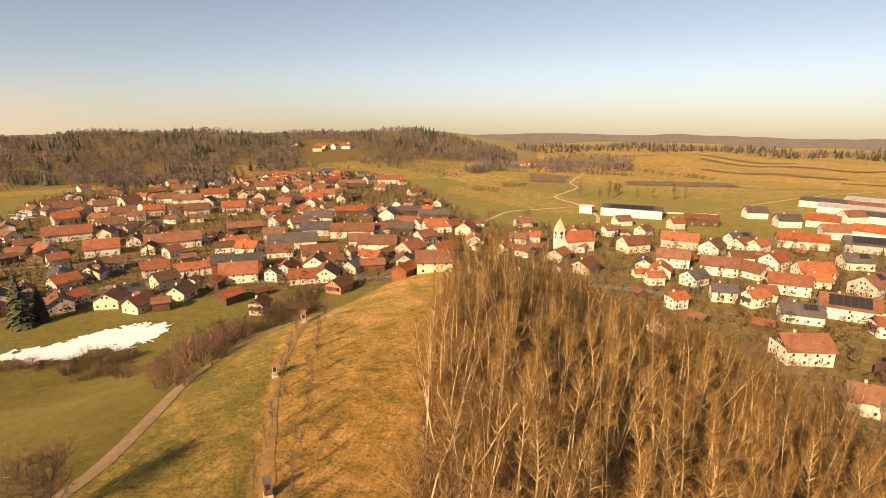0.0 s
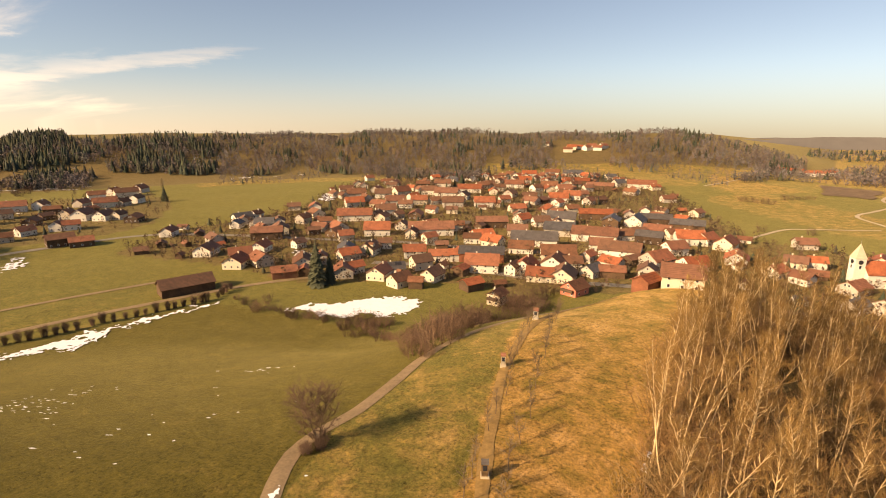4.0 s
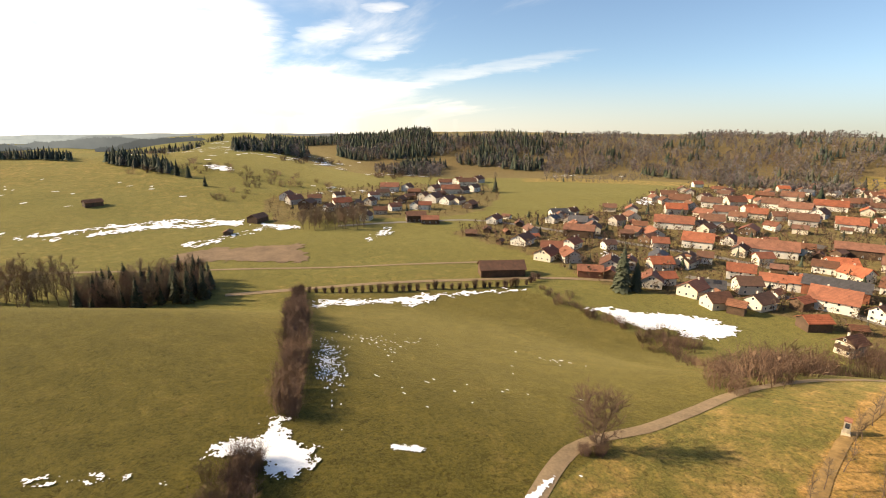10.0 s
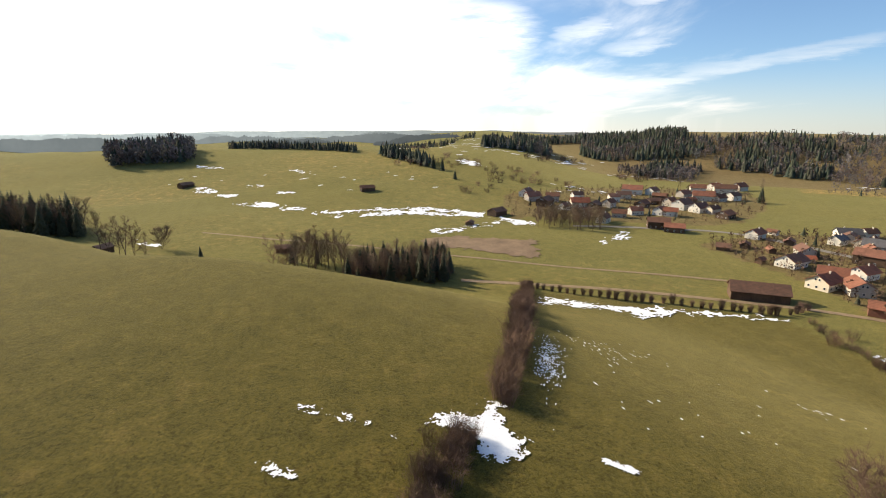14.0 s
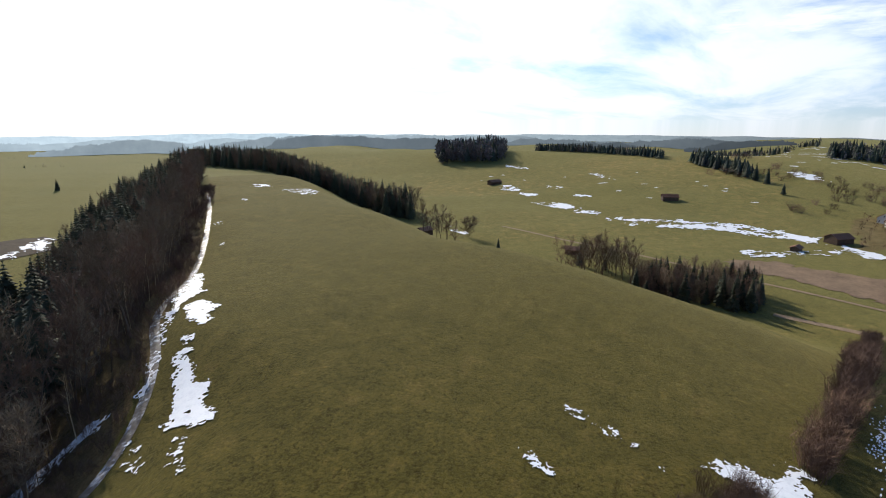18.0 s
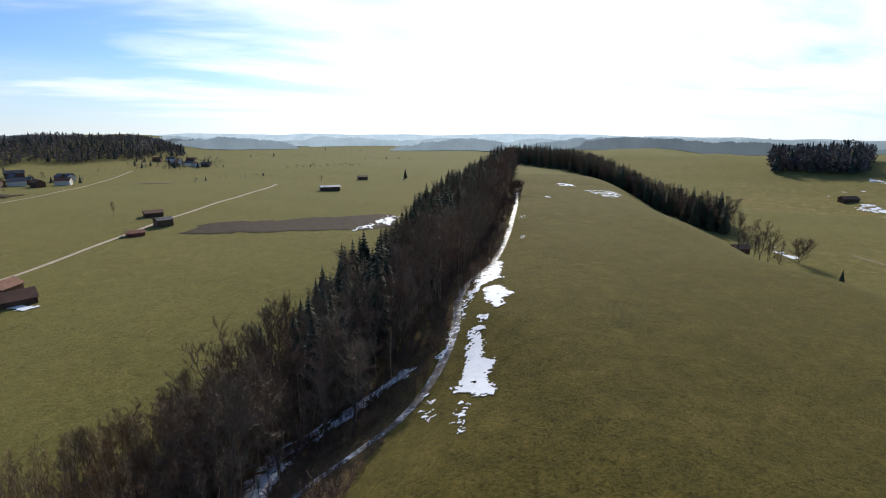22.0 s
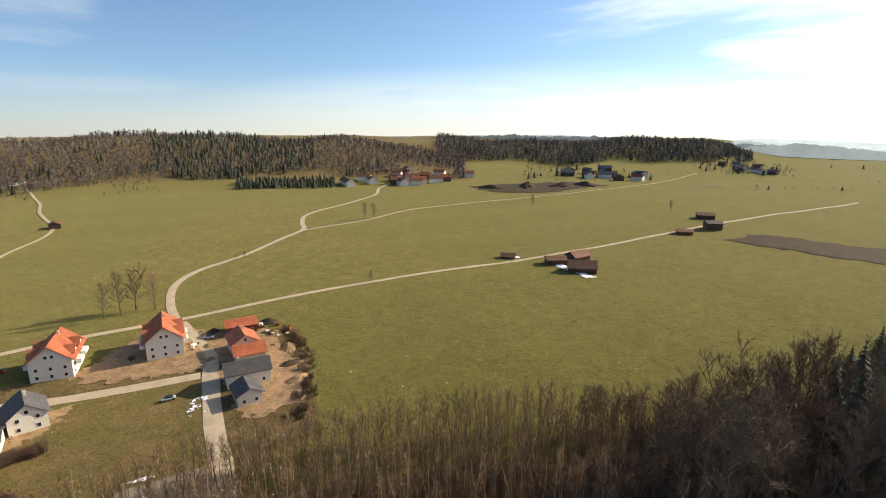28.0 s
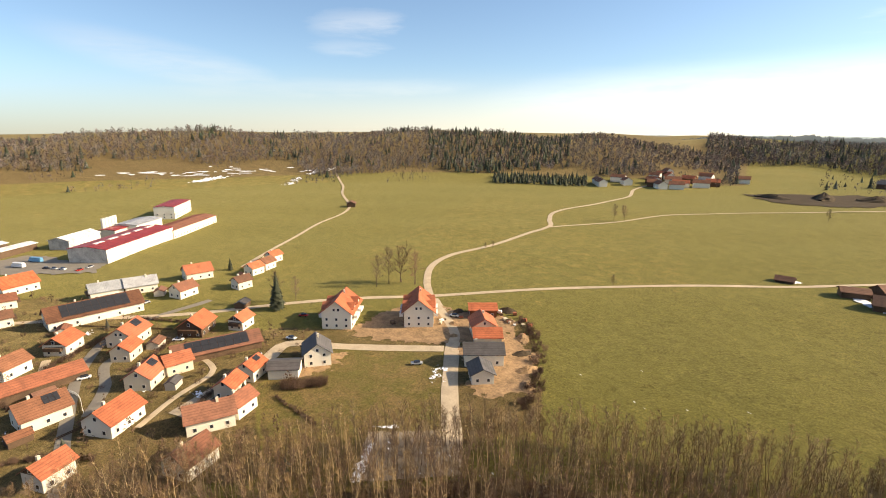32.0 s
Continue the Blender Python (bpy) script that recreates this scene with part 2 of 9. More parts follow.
def grass_material():
    """Winter turf; the mesh carries how dry, how wooded, how built-up and how darkened as hill pasture the ground is.
    """
    m, nt, b, vec = start("turf")
    at = nt.nodes.new("ShaderNodeAttribute")
    at.attribute_name = "cover"
    sp = nt.nodes.new("ShaderNodeSeparateColor")
    nt.links.new(at.outputs["Color"], sp.inputs[0])
    n1 = noise_node(nt, vec, 0.012, 5, 0.6, 0.6)
    n2 = noise_node(nt, vec, 0.16, 10, 0.78, 0.5)
    n3 = noise_node(nt, vec, 1.9, 5, 0.82)
    green = ramp_node(nt, n2, [(0.34, (0.106, 0.092, 0.022)), (0.5, (0.134, 0.114, 0.029)), (0.68, (0.172, 0.140, 0.042))])
    green2 = ramp_node(nt, n2, [(0.34, (0.078, 0.081, 0.021)), (0.5, (0.098, 0.099, 0.027)), (0.68, (0.128, 0.122, 0.036))])
    green = mix_node(nt, n1, green2, green)
    dry = ramp_node(nt, n2, [(0.36, (0.14, 0.100, 0.022)), (0.45, (0.25, 0.148, 0.042)), (0.53, (0.36, 0.198, 0.066)), (0.64, (0.50, 0.285, 0.115))])
    litter = ramp_node(nt, n2, [(0.3, (0.060, 0.036, 0.020)), (0.5, (0.105, 0.066, 0.036)), (0.75, (0.17, 0.11, 0.06))])
    yard = ramp_node(nt, n2, [(0.3, (0.045, 0.036, 0.014)), (0.48, (0.090, 0.060, 0.028)), (0.6, (0.145, 0.098, 0.05)), (0.75, (0.25, 0.19, 0.125))])
    ragged = nt.nodes.new("ShaderNodeMath")
    ragged.operation = "MULTIPLY_ADD"
    ragged.inputs[1].default_value, ragged.inputs[2].default_value = 0.85, -0.425
    nt.links.new(n2, ragged.inputs[0])

    def edge(s):
        a = nt.nodes.new("ShaderNodeMath")
        a.operation = "ADD"
        nt.links.new(s, a.inputs[0])
        nt.links.new(ragged.outputs[0], a.inputs[1])
        r = nt.nodes.new("ShaderNodeMapRange")
        r.interpolation_type = "SMOOTHSTEP"
        r.inputs[1].default_value, r.inputs[2].default_value = 0.25, 0.75
        nt.links.new(a.outputs[0], r.inputs[0])
        return r.outputs[0]

    col = mix_node(nt, edge(sp.outputs[0]), green, dry)
    col = mix_node(nt, edge(sp.outputs[1]), col, litter)
    col = mix_node(nt, edge(sp.outputs[2]), col, yard)
    # hill pasture: its own olive, darkened further for slope shade and lens vignetting
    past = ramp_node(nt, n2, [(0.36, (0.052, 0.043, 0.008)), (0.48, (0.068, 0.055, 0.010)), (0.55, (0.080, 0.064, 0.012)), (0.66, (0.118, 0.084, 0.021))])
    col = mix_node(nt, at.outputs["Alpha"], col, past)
    speck = ramp_node(nt, n3, [(0.33, (0.30, 0.30, 0.30)), (0.46, (0.82, 0.82, 0.82)), (0.56, (1.12, 1.09, 1.03)), (0.68, (1.5, 1.4, 1.2))])
    col = mix_node(nt, 1.0, col, speck, "MULTIPLY")
    n4 = noise_node(nt, vec, 0.5, 4, 0.7, 1.2)
    tuft = ramp_node(nt, n4, [(0.35, (0.56, 0.53, 0.48)), (0.43, (0.92, 0.92, 0.91)), (0.56, (1.0, 1.0, 1.0)), (0.67, (1.25, 1.19, 1.06))])
    col = mix_node(nt, 0.9, col, tuft, "MULTIPLY")
    # dark clods and molehills strewn in loose drifts
    n5 = noise_node(nt, vec, 0.9, 3, 0.6, 2.0)
    n6 = noise_node(nt, vec, 0.045, 3, 0.6, 1.0)
    clod = nt.nodes.new("ShaderNodeMath")
    clod.operation = "MULTIPLY_ADD"
    clod.inputs[1].default_value = 0.34
    nt.links.new(n6, clod.inputs[0])
    nt.links.new(n5, clod.inputs[2])
    dots = ramp_node(nt, clod.outputs[0], [(0.77, (1.0, 1.0, 1.0)), (0.84, (0.42, 0.40, 0.38))])
    col = mix_node(nt, 0.8, col, dots, "MULTIPLY")
    nt.links.new(col, b.inputs["Base Color"])
    b.inputs["Roughness"].default_value, b.inputs["Specular IOR Level"].default_value = 0.95, 0.03
    b.inputs["Sheen Weight"].default_value, b.inputs["Sheen Roughness"].default_value = 0.19, 0.45
    b.inputs["Sheen Tint"].default_value = (1.0, 0.86, 0.38, 1)
    bump(nt, b, n3, 0.6, 0.35)
    return m


def rows_material(name, c, width, joint, rough=0.8, axis=2, vary=0.3, spec=0.3):
    """Courses of tiles, boards or ribs that run across the given axis."""
    m, nt, b, vec = start(name)
    sp = nt.nodes.new("ShaderNodeSeparateXYZ")
    nt.links.new(vec, sp.inputs[0])
    w = nt.nodes.new("ShaderNodeMath")
    w.operation = "PINGPONG"
    w.inputs[1].default_value = width / 2
    nt.links.new(sp.outputs[axis], w.inputs[0])
    line = nt.nodes.new("ShaderNodeMapRange")
    line.inputs[1].default_value, line.inputs[2].default_value = 0.0, joint
    nt.links.new(w.outputs[0], line.inputs[0])
    n1 = noise_node(nt, vec, 0.35, 5, 0.65, 0.6)
    n2 = noise_node(nt, vec, 4.0, 3, 0.6)
    col = ramp_node(nt, n1, [(0.3, grey(c, 0.62)), (0.5, c), (0.72, grey(c, 1.3))])
    grain = ramp_node(nt, n2, [(0.3, (0.72, 0.72, 0.72)), (0.7, (1.2, 1.2, 1.2))])
    col = mix_node(nt, 0.8, col, grain, "MULTIPLY")
    dark = mix_node(nt, line.outputs[0], grey(c, 0.35), (1, 1, 1))
    col = mix_node(nt, 0.55, col, dark, "MULTIPLY")
    info = nt.nodes.new("ShaderNodeObjectInfo")
    hsv = nt.nodes.new("ShaderNodeHueSaturation")
    mr = nt.nodes.new("ShaderNodeMapRange")
    mr.inputs[3].default_value, mr.inputs[4].default_value = 1 - vary, 1 + vary
    nt.links.new(info.outputs["Random"], mr.inputs[0])
    nt.links.new(mr.outputs[0], hsv.inputs["Value"])
    nt.links.new(col, hsv.inputs["Color"])
    second = nt.nodes.new("ShaderNodeMath")     # another draw from the same number: how weathered the whole piece is
    second.operation = "FRACT"
    stretch = nt.nodes.new("ShaderNodeMath")
    stretch.operation = "MULTIPLY"
    stretch.inputs[1].default_value = 37.7
    nt.links.new(info.outputs["Random"], stretch.inputs[0])
    nt.links.new(stretch.outputs[0], second.inputs[0])
    fade = nt.nodes.new("ShaderNodeMath")
    fade.operation = "MULTIPLY"
    fade.inputs[1].default_value = min(0.6, vary * 1.3)
    nt.links.new(second.outputs[0], fade.inputs[0])
    lum = c[0] * 0.3 + c[1] * 0.6 + c[2] * 0.1
    worn_col = mix_node(nt, n1, (lum * 0.75, lum * 0.58, lum * 0.45), (lum * 1.5, lum * 1.12, lum * 0.85))
    nt.links.new(mix_node(nt, fade.outputs[0], hsv.outputs[0], worn_col), b.inputs["Base Color"])
    b.inputs["Roughness"].default_value, b.inputs["Specular IOR Level"].default_value = rough, spec
    bump(nt, b, line.outputs[0], 0.5, 0.04)
    return m


TURF = grass_material()
SNOW = surface("old_snow", [(0.3, (0.70, 0.71, 0.74)), (0.5, (0.84, 0.85, 0.87)), (0.7, (0.90, 0.90, 0.90))], 0.6, 0.7, 3.0, 0.5, 0.25)
TRACK = tone("track_gravel", (0.25, 0.175, 0.10), 0.35, scale=0.4, fine=2.5, relief=0.4)
ASPHALT = tone("old_asphalt", (0.21, 0.185, 0.15), 0.2, scale=0.3, fine=3.0, relief=0.2)
FALLOW = tone("brown_fallow", (0.19, 0.125, 0.07), 0.4, scale=0.12, fine=0.9, relief=0.5, depth=0.2)
PALE = tone("pale_gravel", (0.46, 0.365, 0.25), 0.25, scale=0.25, fine=2.0, relief=0.3)
ICY = surface("icy_track", [(0.42, (0.09, 0.07, 0.055)), (0.53, (0.17, 0.15, 0.13)), (0.60, (0.50, 0.51, 0.54)), (0.7, (0.76, 0.77, 0.80))], 0.35, 0.6, 1.6, 0.4)
PAVE = tone("grey_paving", (0.25, 0.20, 0.145), 0.2, scale=0.4, fine=3.0, relief=0.2)
SOIL = tone("ploughed_soil", (0.075, 0.057, 0.038), 0.35, scale=0.2, fine=1.2, relief=0.6, depth=0.2, spec=0.05)
EARTH = tone("bare_earth", (0.30, 0.19, 0.10), 0.6, scale=0.3, fine=1.6, relief=0.6, depth=0.2)
WORN = tone("worn_turf", (0.27, 0.165, 0.06), 0.4, scale=0.5, fine=2.0, relief=0.4)
BARK_LIGHT = tone("pale_bark", (0.56, 0.41, 0.23), 0.4, scale=1.5, fine=9.0, relief=0.5)
BARK_DARK = tone("dark_bark", (0.15, 0.10, 0.065), 0.35, scale=1.5, fine=9.0, relief=0.5)
TWIG_WARM = tone("tan_twigs", (0.23, 0.15, 0.07), 0.3, scale=0.6, fine=5.0, relief=0, vary=0.22)
TWIG_TAN = tone("ochre_twigs", (0.235, 0.138, 0.050), 0.35, scale=0.6, fine=5.0, relief=0, vary=0.25)
BRUSH = tone("rust_brown_brush", (0.30, 0.172, 0.078), 0.35, scale=0.4, fine=4.0, relief=0)
TWIG_DARK = tone("dark_hedge_twigs", (0.138, 0.084, 0.058), 0.35, scale=0.5, fine=4.0, relief=0)
TWIG_RED = tone("reddish_twigs", (0.185, 0.112, 0.070), 0.3, scale=0.6, fine=5.0, relief=0, vary=0.22)
TWIG_GREY = tone("grey_brown_twigs", (0.195, 0.142, 0.086), 0.3, scale=0.6, fine=5.0, relief=0, vary=0.25)


def wood_material(name, c, spread):
    """Crowns of a far wood; every tree carries its own shade."""
    m, nt, b, vec = start(name)
    at = nt.nodes.new("ShaderNodeAttribute")
    at.attribute_name = "shade"
    n = noise_node(nt, vec, 0.02, 4, 0.6)
    col = ramp_node(nt, n, [(0.3, grey(c, 1 - spread)), (0.5, c), (0.7, grey(c, 1 + spread))])
    nt.links.new(mix_node(nt, 1.0, col, at.outputs["Color"], "MULTIPLY"), b.inputs["Base Color"])
    b.inputs["Roughness"].default_value, b.inputs["Specular IOR Level"].default_value = 0.95, 0.1
    return m


NEEDLE_FAR = wood_material("far_fir_needles", (0.060, 0.066, 0.046), 0.25)
TWIG_FAR = wood_material("far_grey_twigs", (0.152, 0.134, 0.124), 0.2)
TWIG_FAR_WARM = wood_material("far_brown_twigs", (0.150, 0.116, 0.098), 0.2)
TWIG_GARDEN = wood_material("garden_twigs", (0.125, 0.082, 0.052), 0.25)
NEEDLE = tone("spruce_needles", (0.060, 0.066, 0.038), 0.4, scale=0.8, fine=4.0, relief=0.3, vary=0.25)
RENDER_WHITE = tone("white_render", (0.68, 0.64, 0.55), 0.08, scale=0.25, fine=3.0, relief=0.15, vary=0.08)
RENDER_CREAM = tone("cream_render", (0.64, 0.56, 0.43), 0.1, scale=0.25, fine=3.0, relief=0.15, vary=0.08)
RENDER_GREY = tone("weathered_render", (0.48, 0.43, 0.36), 0.12, scale=0.25, fine=3.0, relief=0.15, vary=0.15)
RENDER_RED = tone("rose_render", (0.62, 0.20, 0.14), 0.1, scale=0.25, fine=3.0, relief=0.15)
ROOF_RED = rows_material("red_clay_tiles", (0.34, 0.100, 0.045), 0.36, 0.05)
ROOF_OLD = rows_material("old_dull_tiles", (0.25, 0.098, 0.055), 0.36, 0.05)
ROOF_BRIGHT = rows_material("new_red_tiles", (0.46, 0.13, 0.055), 0.36, 0.05, vary=0.16)
ROOF_BROWN = rows_material("brown_tiles", (0.20, 0.085, 0.045), 0.36, 0.05)
ROOF_GREY = rows_material("grey_roofing", (0.10, 0.095, 0.095), 0.36, 0.05, 0.6)
TIMBER = rows_material("weathered_boards", (0.12, 0.070, 0.040), 0.22, 0.02, 0.85, 0)
TIMBER_RED = rows_material("red_brown_boards", (0.22, 0.075, 0.038), 0.22, 0.02, 0.85, 0)
STONE = tone("pale_sandstone", (0.55, 0.47, 0.34), 0.15, scale=0.5, fine=5.0, relief=0.3)
PANEL = tone("solar_glass", (0.030, 0.030, 0.034), 0.2, scale=0.5, fine=2.0, relief=0, rough=0.4, spec=0.3)
GLASS = tone("window_glass", (0.03, 0.035, 0.045), 0.2, scale=0.5, fine=2.0, relief=0, rough=0.08, spec=0.6)
FRAME = tone("white_frame", (0.72, 0.70, 0.66), 0.05, scale=1.0, fine=4.0, relief=0)
SHEET_WHITE = rows_material("white_sheet", (0.72, 0.71, 0.68), 0.5, 0.04, 0.5, 0, 0.05)
SHEET_RED = rows_material("dark_red_sheet", (0.30, 0.035, 0.028), 0.5, 0.04, 0.45, 0, 0.05)
SHEET_GREY = rows_material("grey_sheet", (0.36, 0.37, 0.38), 0.5, 0.04, 0.45, 0, 0.1)
METAL = tone("dull_metal", (0.40, 0.40, 0.40), 0.1, scale=1.0, fine=4.0, relief=0, rough=0.4, metal=0.8)


def haze_glow(name, strength):
    """Haze painted as emission on the farthest ridges, brighter towards the sun."""
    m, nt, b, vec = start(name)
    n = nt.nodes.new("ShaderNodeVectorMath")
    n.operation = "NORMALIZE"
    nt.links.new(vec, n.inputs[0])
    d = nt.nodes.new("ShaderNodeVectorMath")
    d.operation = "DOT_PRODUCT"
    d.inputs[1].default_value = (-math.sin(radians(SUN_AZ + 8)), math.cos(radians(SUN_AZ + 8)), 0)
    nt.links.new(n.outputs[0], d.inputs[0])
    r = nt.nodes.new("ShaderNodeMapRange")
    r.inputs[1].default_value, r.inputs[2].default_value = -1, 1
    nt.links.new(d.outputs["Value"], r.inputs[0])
    # painted haze colour, from dull brown to pale blue-grey on the sun's side
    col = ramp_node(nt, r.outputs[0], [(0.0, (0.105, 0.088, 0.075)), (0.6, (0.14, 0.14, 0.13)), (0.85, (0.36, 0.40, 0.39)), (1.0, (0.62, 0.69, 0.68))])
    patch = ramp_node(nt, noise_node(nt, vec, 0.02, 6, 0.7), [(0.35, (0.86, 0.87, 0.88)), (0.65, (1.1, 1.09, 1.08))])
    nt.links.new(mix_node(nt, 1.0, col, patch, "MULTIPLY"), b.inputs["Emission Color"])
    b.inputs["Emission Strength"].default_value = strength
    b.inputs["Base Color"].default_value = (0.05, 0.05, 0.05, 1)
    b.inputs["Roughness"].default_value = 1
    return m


# one painted haze glow at four strengths, dimmer for the nearer strips
HAZE_FAR, HAZE_PALE, HAZE_MID, HAZE_DIM = haze_glow("far_distance", 1.0), haze_glow("far_pale_ridge", 0.72), haze_glow("far_hazy_wood", 0.45), haze_glow("far_wooded_ridge", 0.27)

# ---- the land: one sheet from the hill under the walk to the horizon ----
def ease(v):
    v = np.clip(v, 0, 1)
    return v * v * (3 - 2 * v)


# the long ridge: x, y, height, half-width and fall to the west, the same to the east
RIDGE = np.array([
    (-4, 134, 23, 4, 48, 12, 60),
    (-14, 92, 24, 8, 80, 18, 84),
    (-22, 40, 24, 12, 165, 18, 84),
    (-40, -20, 26, 84, 80, 22, 70),
    (-80, -85, 26.5, 72, 66, 18, 58),
    (-150, -175, 25, 44, 70, 18, 58),
    (-250, -300, 25, 30, 70, 24, 58),
    (-380, -480, 18, 30, 90, 30, 80),
], float)


def ridge_height(x, y):
    hs, ds = [], []
    for a, b in zip(RIDGE[:-1], RIDGE[1:]):
        d = b[:2] - a[:2]
        u = np.clip(((x - a[0]) * d[0] + (y - a[1]) * d[1]) / (d @ d), 0, 1)
        px, py = x - (a[0] + u * d[0]), y - (a[1] + u * d[1])
        side = d[0] * py - d[1] * px          # minus: to the west of the line as it runs south
        row = [a[k] + (b[k] - a[k]) * u for k in range(2, 7)]
        k = 0.5 + 0.5 * np.tanh(side / (np.hypot(*d) * 6.0))
        half, fall = row[3] * k + row[1] * (1 - k), row[4] * k + row[2] * (1 - k)
        dist = np.hypot(px, py)
        hs.append(row[0] * (1 - ease((dist - half) / fall)))
        ds.append(dist)
    near = np.min(ds, axis=0)
    w = [np.exp(-(d - near) / 16.0) for d in ds]
    return sum(h * k for h, k in zip(hs, w)) / sum(w)


def mound(x, y, cx, cy, h, rx, ry, turn=0.0):
    c, s = math.cos(radians(turn)), math.sin(radians(turn))
    u, v = ((x - cx) * c + (y - cy) * s) / rx, (-(x - cx) * s + (y - cy) * c) / ry
    return h * np.exp(-(u * u + v * v))


def polar(az, r):
    return -r * math.sin(radians(az)), r * math.cos(radians(az))


def land(x, y):
    """Height of the ground at x, y (arrays or numbers)."""
    x, y = np.asarray(x, float), np.asarray(y, float)
    r = np.hypot(x, y)
    az = np.degrees(np.arctan2(-x, y)) % 360
    z = ridge_height(np.atleast_1d(x), np.atleast_1d(y)).reshape(x.shape)
    # wooded heights north and west of the villages
    def arc(a0, a1, soft):
        d = (az - a0) % 360
        w = (a1 - a0) % 360
        return ease(d / soft) * ease((w - d) / soft) * (d < w)
    z = z + 37 * arc(350, 76, 12) * ease((r - 640) / 330)
    z = z + 27 * arc(66, 150, 16) * ease((r - 320 - 7 * np.clip(az - 98, 0, 60)) / 360) - 20 * arc(82, 150, 12) * ease((r - 640 - 3 * np.clip(az - 98, 0, 60)) / 280)
    z = z + 39 * arc(205, 306, 14) * ease((r - 545) / 330)
    z = z + 29 * arc(174, 214, 8) * ease((r - 850) / 240)
    z = z + mound(x, y, *polar(71, 1000), 9, 130, 110)
    # rolling swells
    z = z + 2.2 * ease((r - 260) / 300) * np.sin(x / 97.0 + 1.3) * np.sin(y / 83.0 + 0.4)
    z = z + 0.35 * np.sin(x / 13.0 + 0.6) * np.sin(y / 17.0) * ease((r - 30) / 60)
    z = z + (1 - arc(144, 182, 7)) * ease((r - 640) / 260) * (4.0 * np.sin(np.radians(az) * 14 + 0.7) + 2.5 * np.sin(np.radians(az) * 37 + r / 190))
    # far country sinks into the haze
    return z - 0.022 * np.maximum(r - 950, 0)


def ground_z(x, y):
    return float(land(np.array([x], float), np.array([y], float))[0])


def inside(x, y, poly):
    """Even-odd test of points against a closed polygon."""
    res = np.zeros(x.shape, bool)
    j = len(poly) - 1
    for i in range(len(poly)):
        (xi, yi), (xj, yj) = poly[i], poly[j]
        cross = ((yi > y) != (yj > y)) & (x < (xj - xi) * (y - yi) / (yj - yi + 1e-12) + xi)
        res ^= cross
        j = i
    return res


def spread_cover(x, y):
    """How dry, how wooded, how built-up the ground is, and how far it is darkened as hill pasture."""
    r = np.hypot(x, y)
    az = np.degrees(np.arctan2(-x, y)) % 360
    # parcels of the valley, each mown at its own time
    u, v = x * 0.83 + y * 0.56, -x * 0.56 + y * 0.83
    cell = np.floor(u / 74 + 0.35 * np.floor(v / 210)) * 12.9898 + np.floor(v / 210) * 78.233
    hill = ease((land(x, y) - 4) / 8) * (r < 420)
    dry = 0.04 + 0.26 * ((np.sin(cell) * 43758.5453) % 1.0) * (1 - hill)
    dry = np.where(inside(x, y, DRY_MEADOW), 0.74, dry)
    dry = np.where(inside(x, y, DRY_HALF), 0.40, dry)
    dry = np.where(inside(x, y, PLOT), 0.36, dry)
    west = ease((az - 80) / 8) * ease((126 - az) / 6) * ease((r - 240) / 60)
    dry = dry + west * (0.07 + 0.05 * np.sin(x / 41) * np.sin(y / 57))
    wood = inside(x, y, GROVE) | inside(x, y, BELT)
    wood = wood.astype(float)
    wood = np.where(inside(x, y, GROVE), 0.62, wood)
    dry = np.where(inside(x, y, GROVE), 0.6, dry)
    wood = np.where(inside(x, y, PLOT), 0.5, wood)
    hills = ((az < 52) | (az > 345)) & (r > 620) | ((az > 246) & (az < 330) & (r > 560))
    plain_dry = 0.34 + 0.3 * ease((r - 450) / 300) + 0.12 * np.sin(cell * 3.1)
    dry = np.where(hills, 0.42, dry)
    dry = np.where((az > 296) & (r > 380) | (az > 345) & (r > 420), plain_dry, dry)
    dry = np.where(hills & (az < 296), 0.35, dry)
    deep = ((az < 22) | (az > 350)) & (r > 740) | (az >= 22) & (az < 76) & (r > 610) | ((az > 204) & (az < 302) & (r > 620))
    wood = np.where(deep, 1.0, wood)
    dry = np.where((az > 0) & (az < 52) & (r > 565) & (r < 780), 0.48, dry)
    yard = (inside(x, y, TOWN) | inside(x, y, HAMLET) | inside(x, y, ESTATE)).astype(float) * 0.8
    yard = np.where(inside(x, y, PLOT), 0.0, yard)
    # darker pasture mask, partly painting in slope shade and vignetting
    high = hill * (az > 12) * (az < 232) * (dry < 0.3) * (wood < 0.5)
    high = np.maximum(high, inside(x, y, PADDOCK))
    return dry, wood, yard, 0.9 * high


# dark olive field; part of its darkness stands in for vignetting
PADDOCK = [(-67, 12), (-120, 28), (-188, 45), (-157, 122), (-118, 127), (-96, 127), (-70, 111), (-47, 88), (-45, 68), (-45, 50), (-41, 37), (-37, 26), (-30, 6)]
PLOT = [(122, -30), (134, -56), (113, -82), (90, -66), (70, -50), (78, -20), (100, -24)]
DRY_MEADOW = [(-19, 36), (-26, 60), (-31, 90), (-34, 118), (-24, 150), (6, 150), (2, 100), (-1, 60), (2, 30)]
DRY_HALF = [(-19, 36), (-31, 90), (-34, 118), (-43, 92), (-43, 52), (-38, 33), (-30, 10)]
GROVE = [(-2, 20), (-3, 60), (-2, 95), (6, 132), (30, 140), (62, 118), (92, 84), (80, 40), (60, 5), (30, -10)]
BELT = [(20, -20), (-8, -46), (-22, -60), (-48, -84), (-86, -122), (-142, -190), (-215, -275), (-190, -300), (-105, -205),
        (-45, -135), (0, -102), (34, -84), (62, -58), (82, -20), (92, 30), (60, 5)]
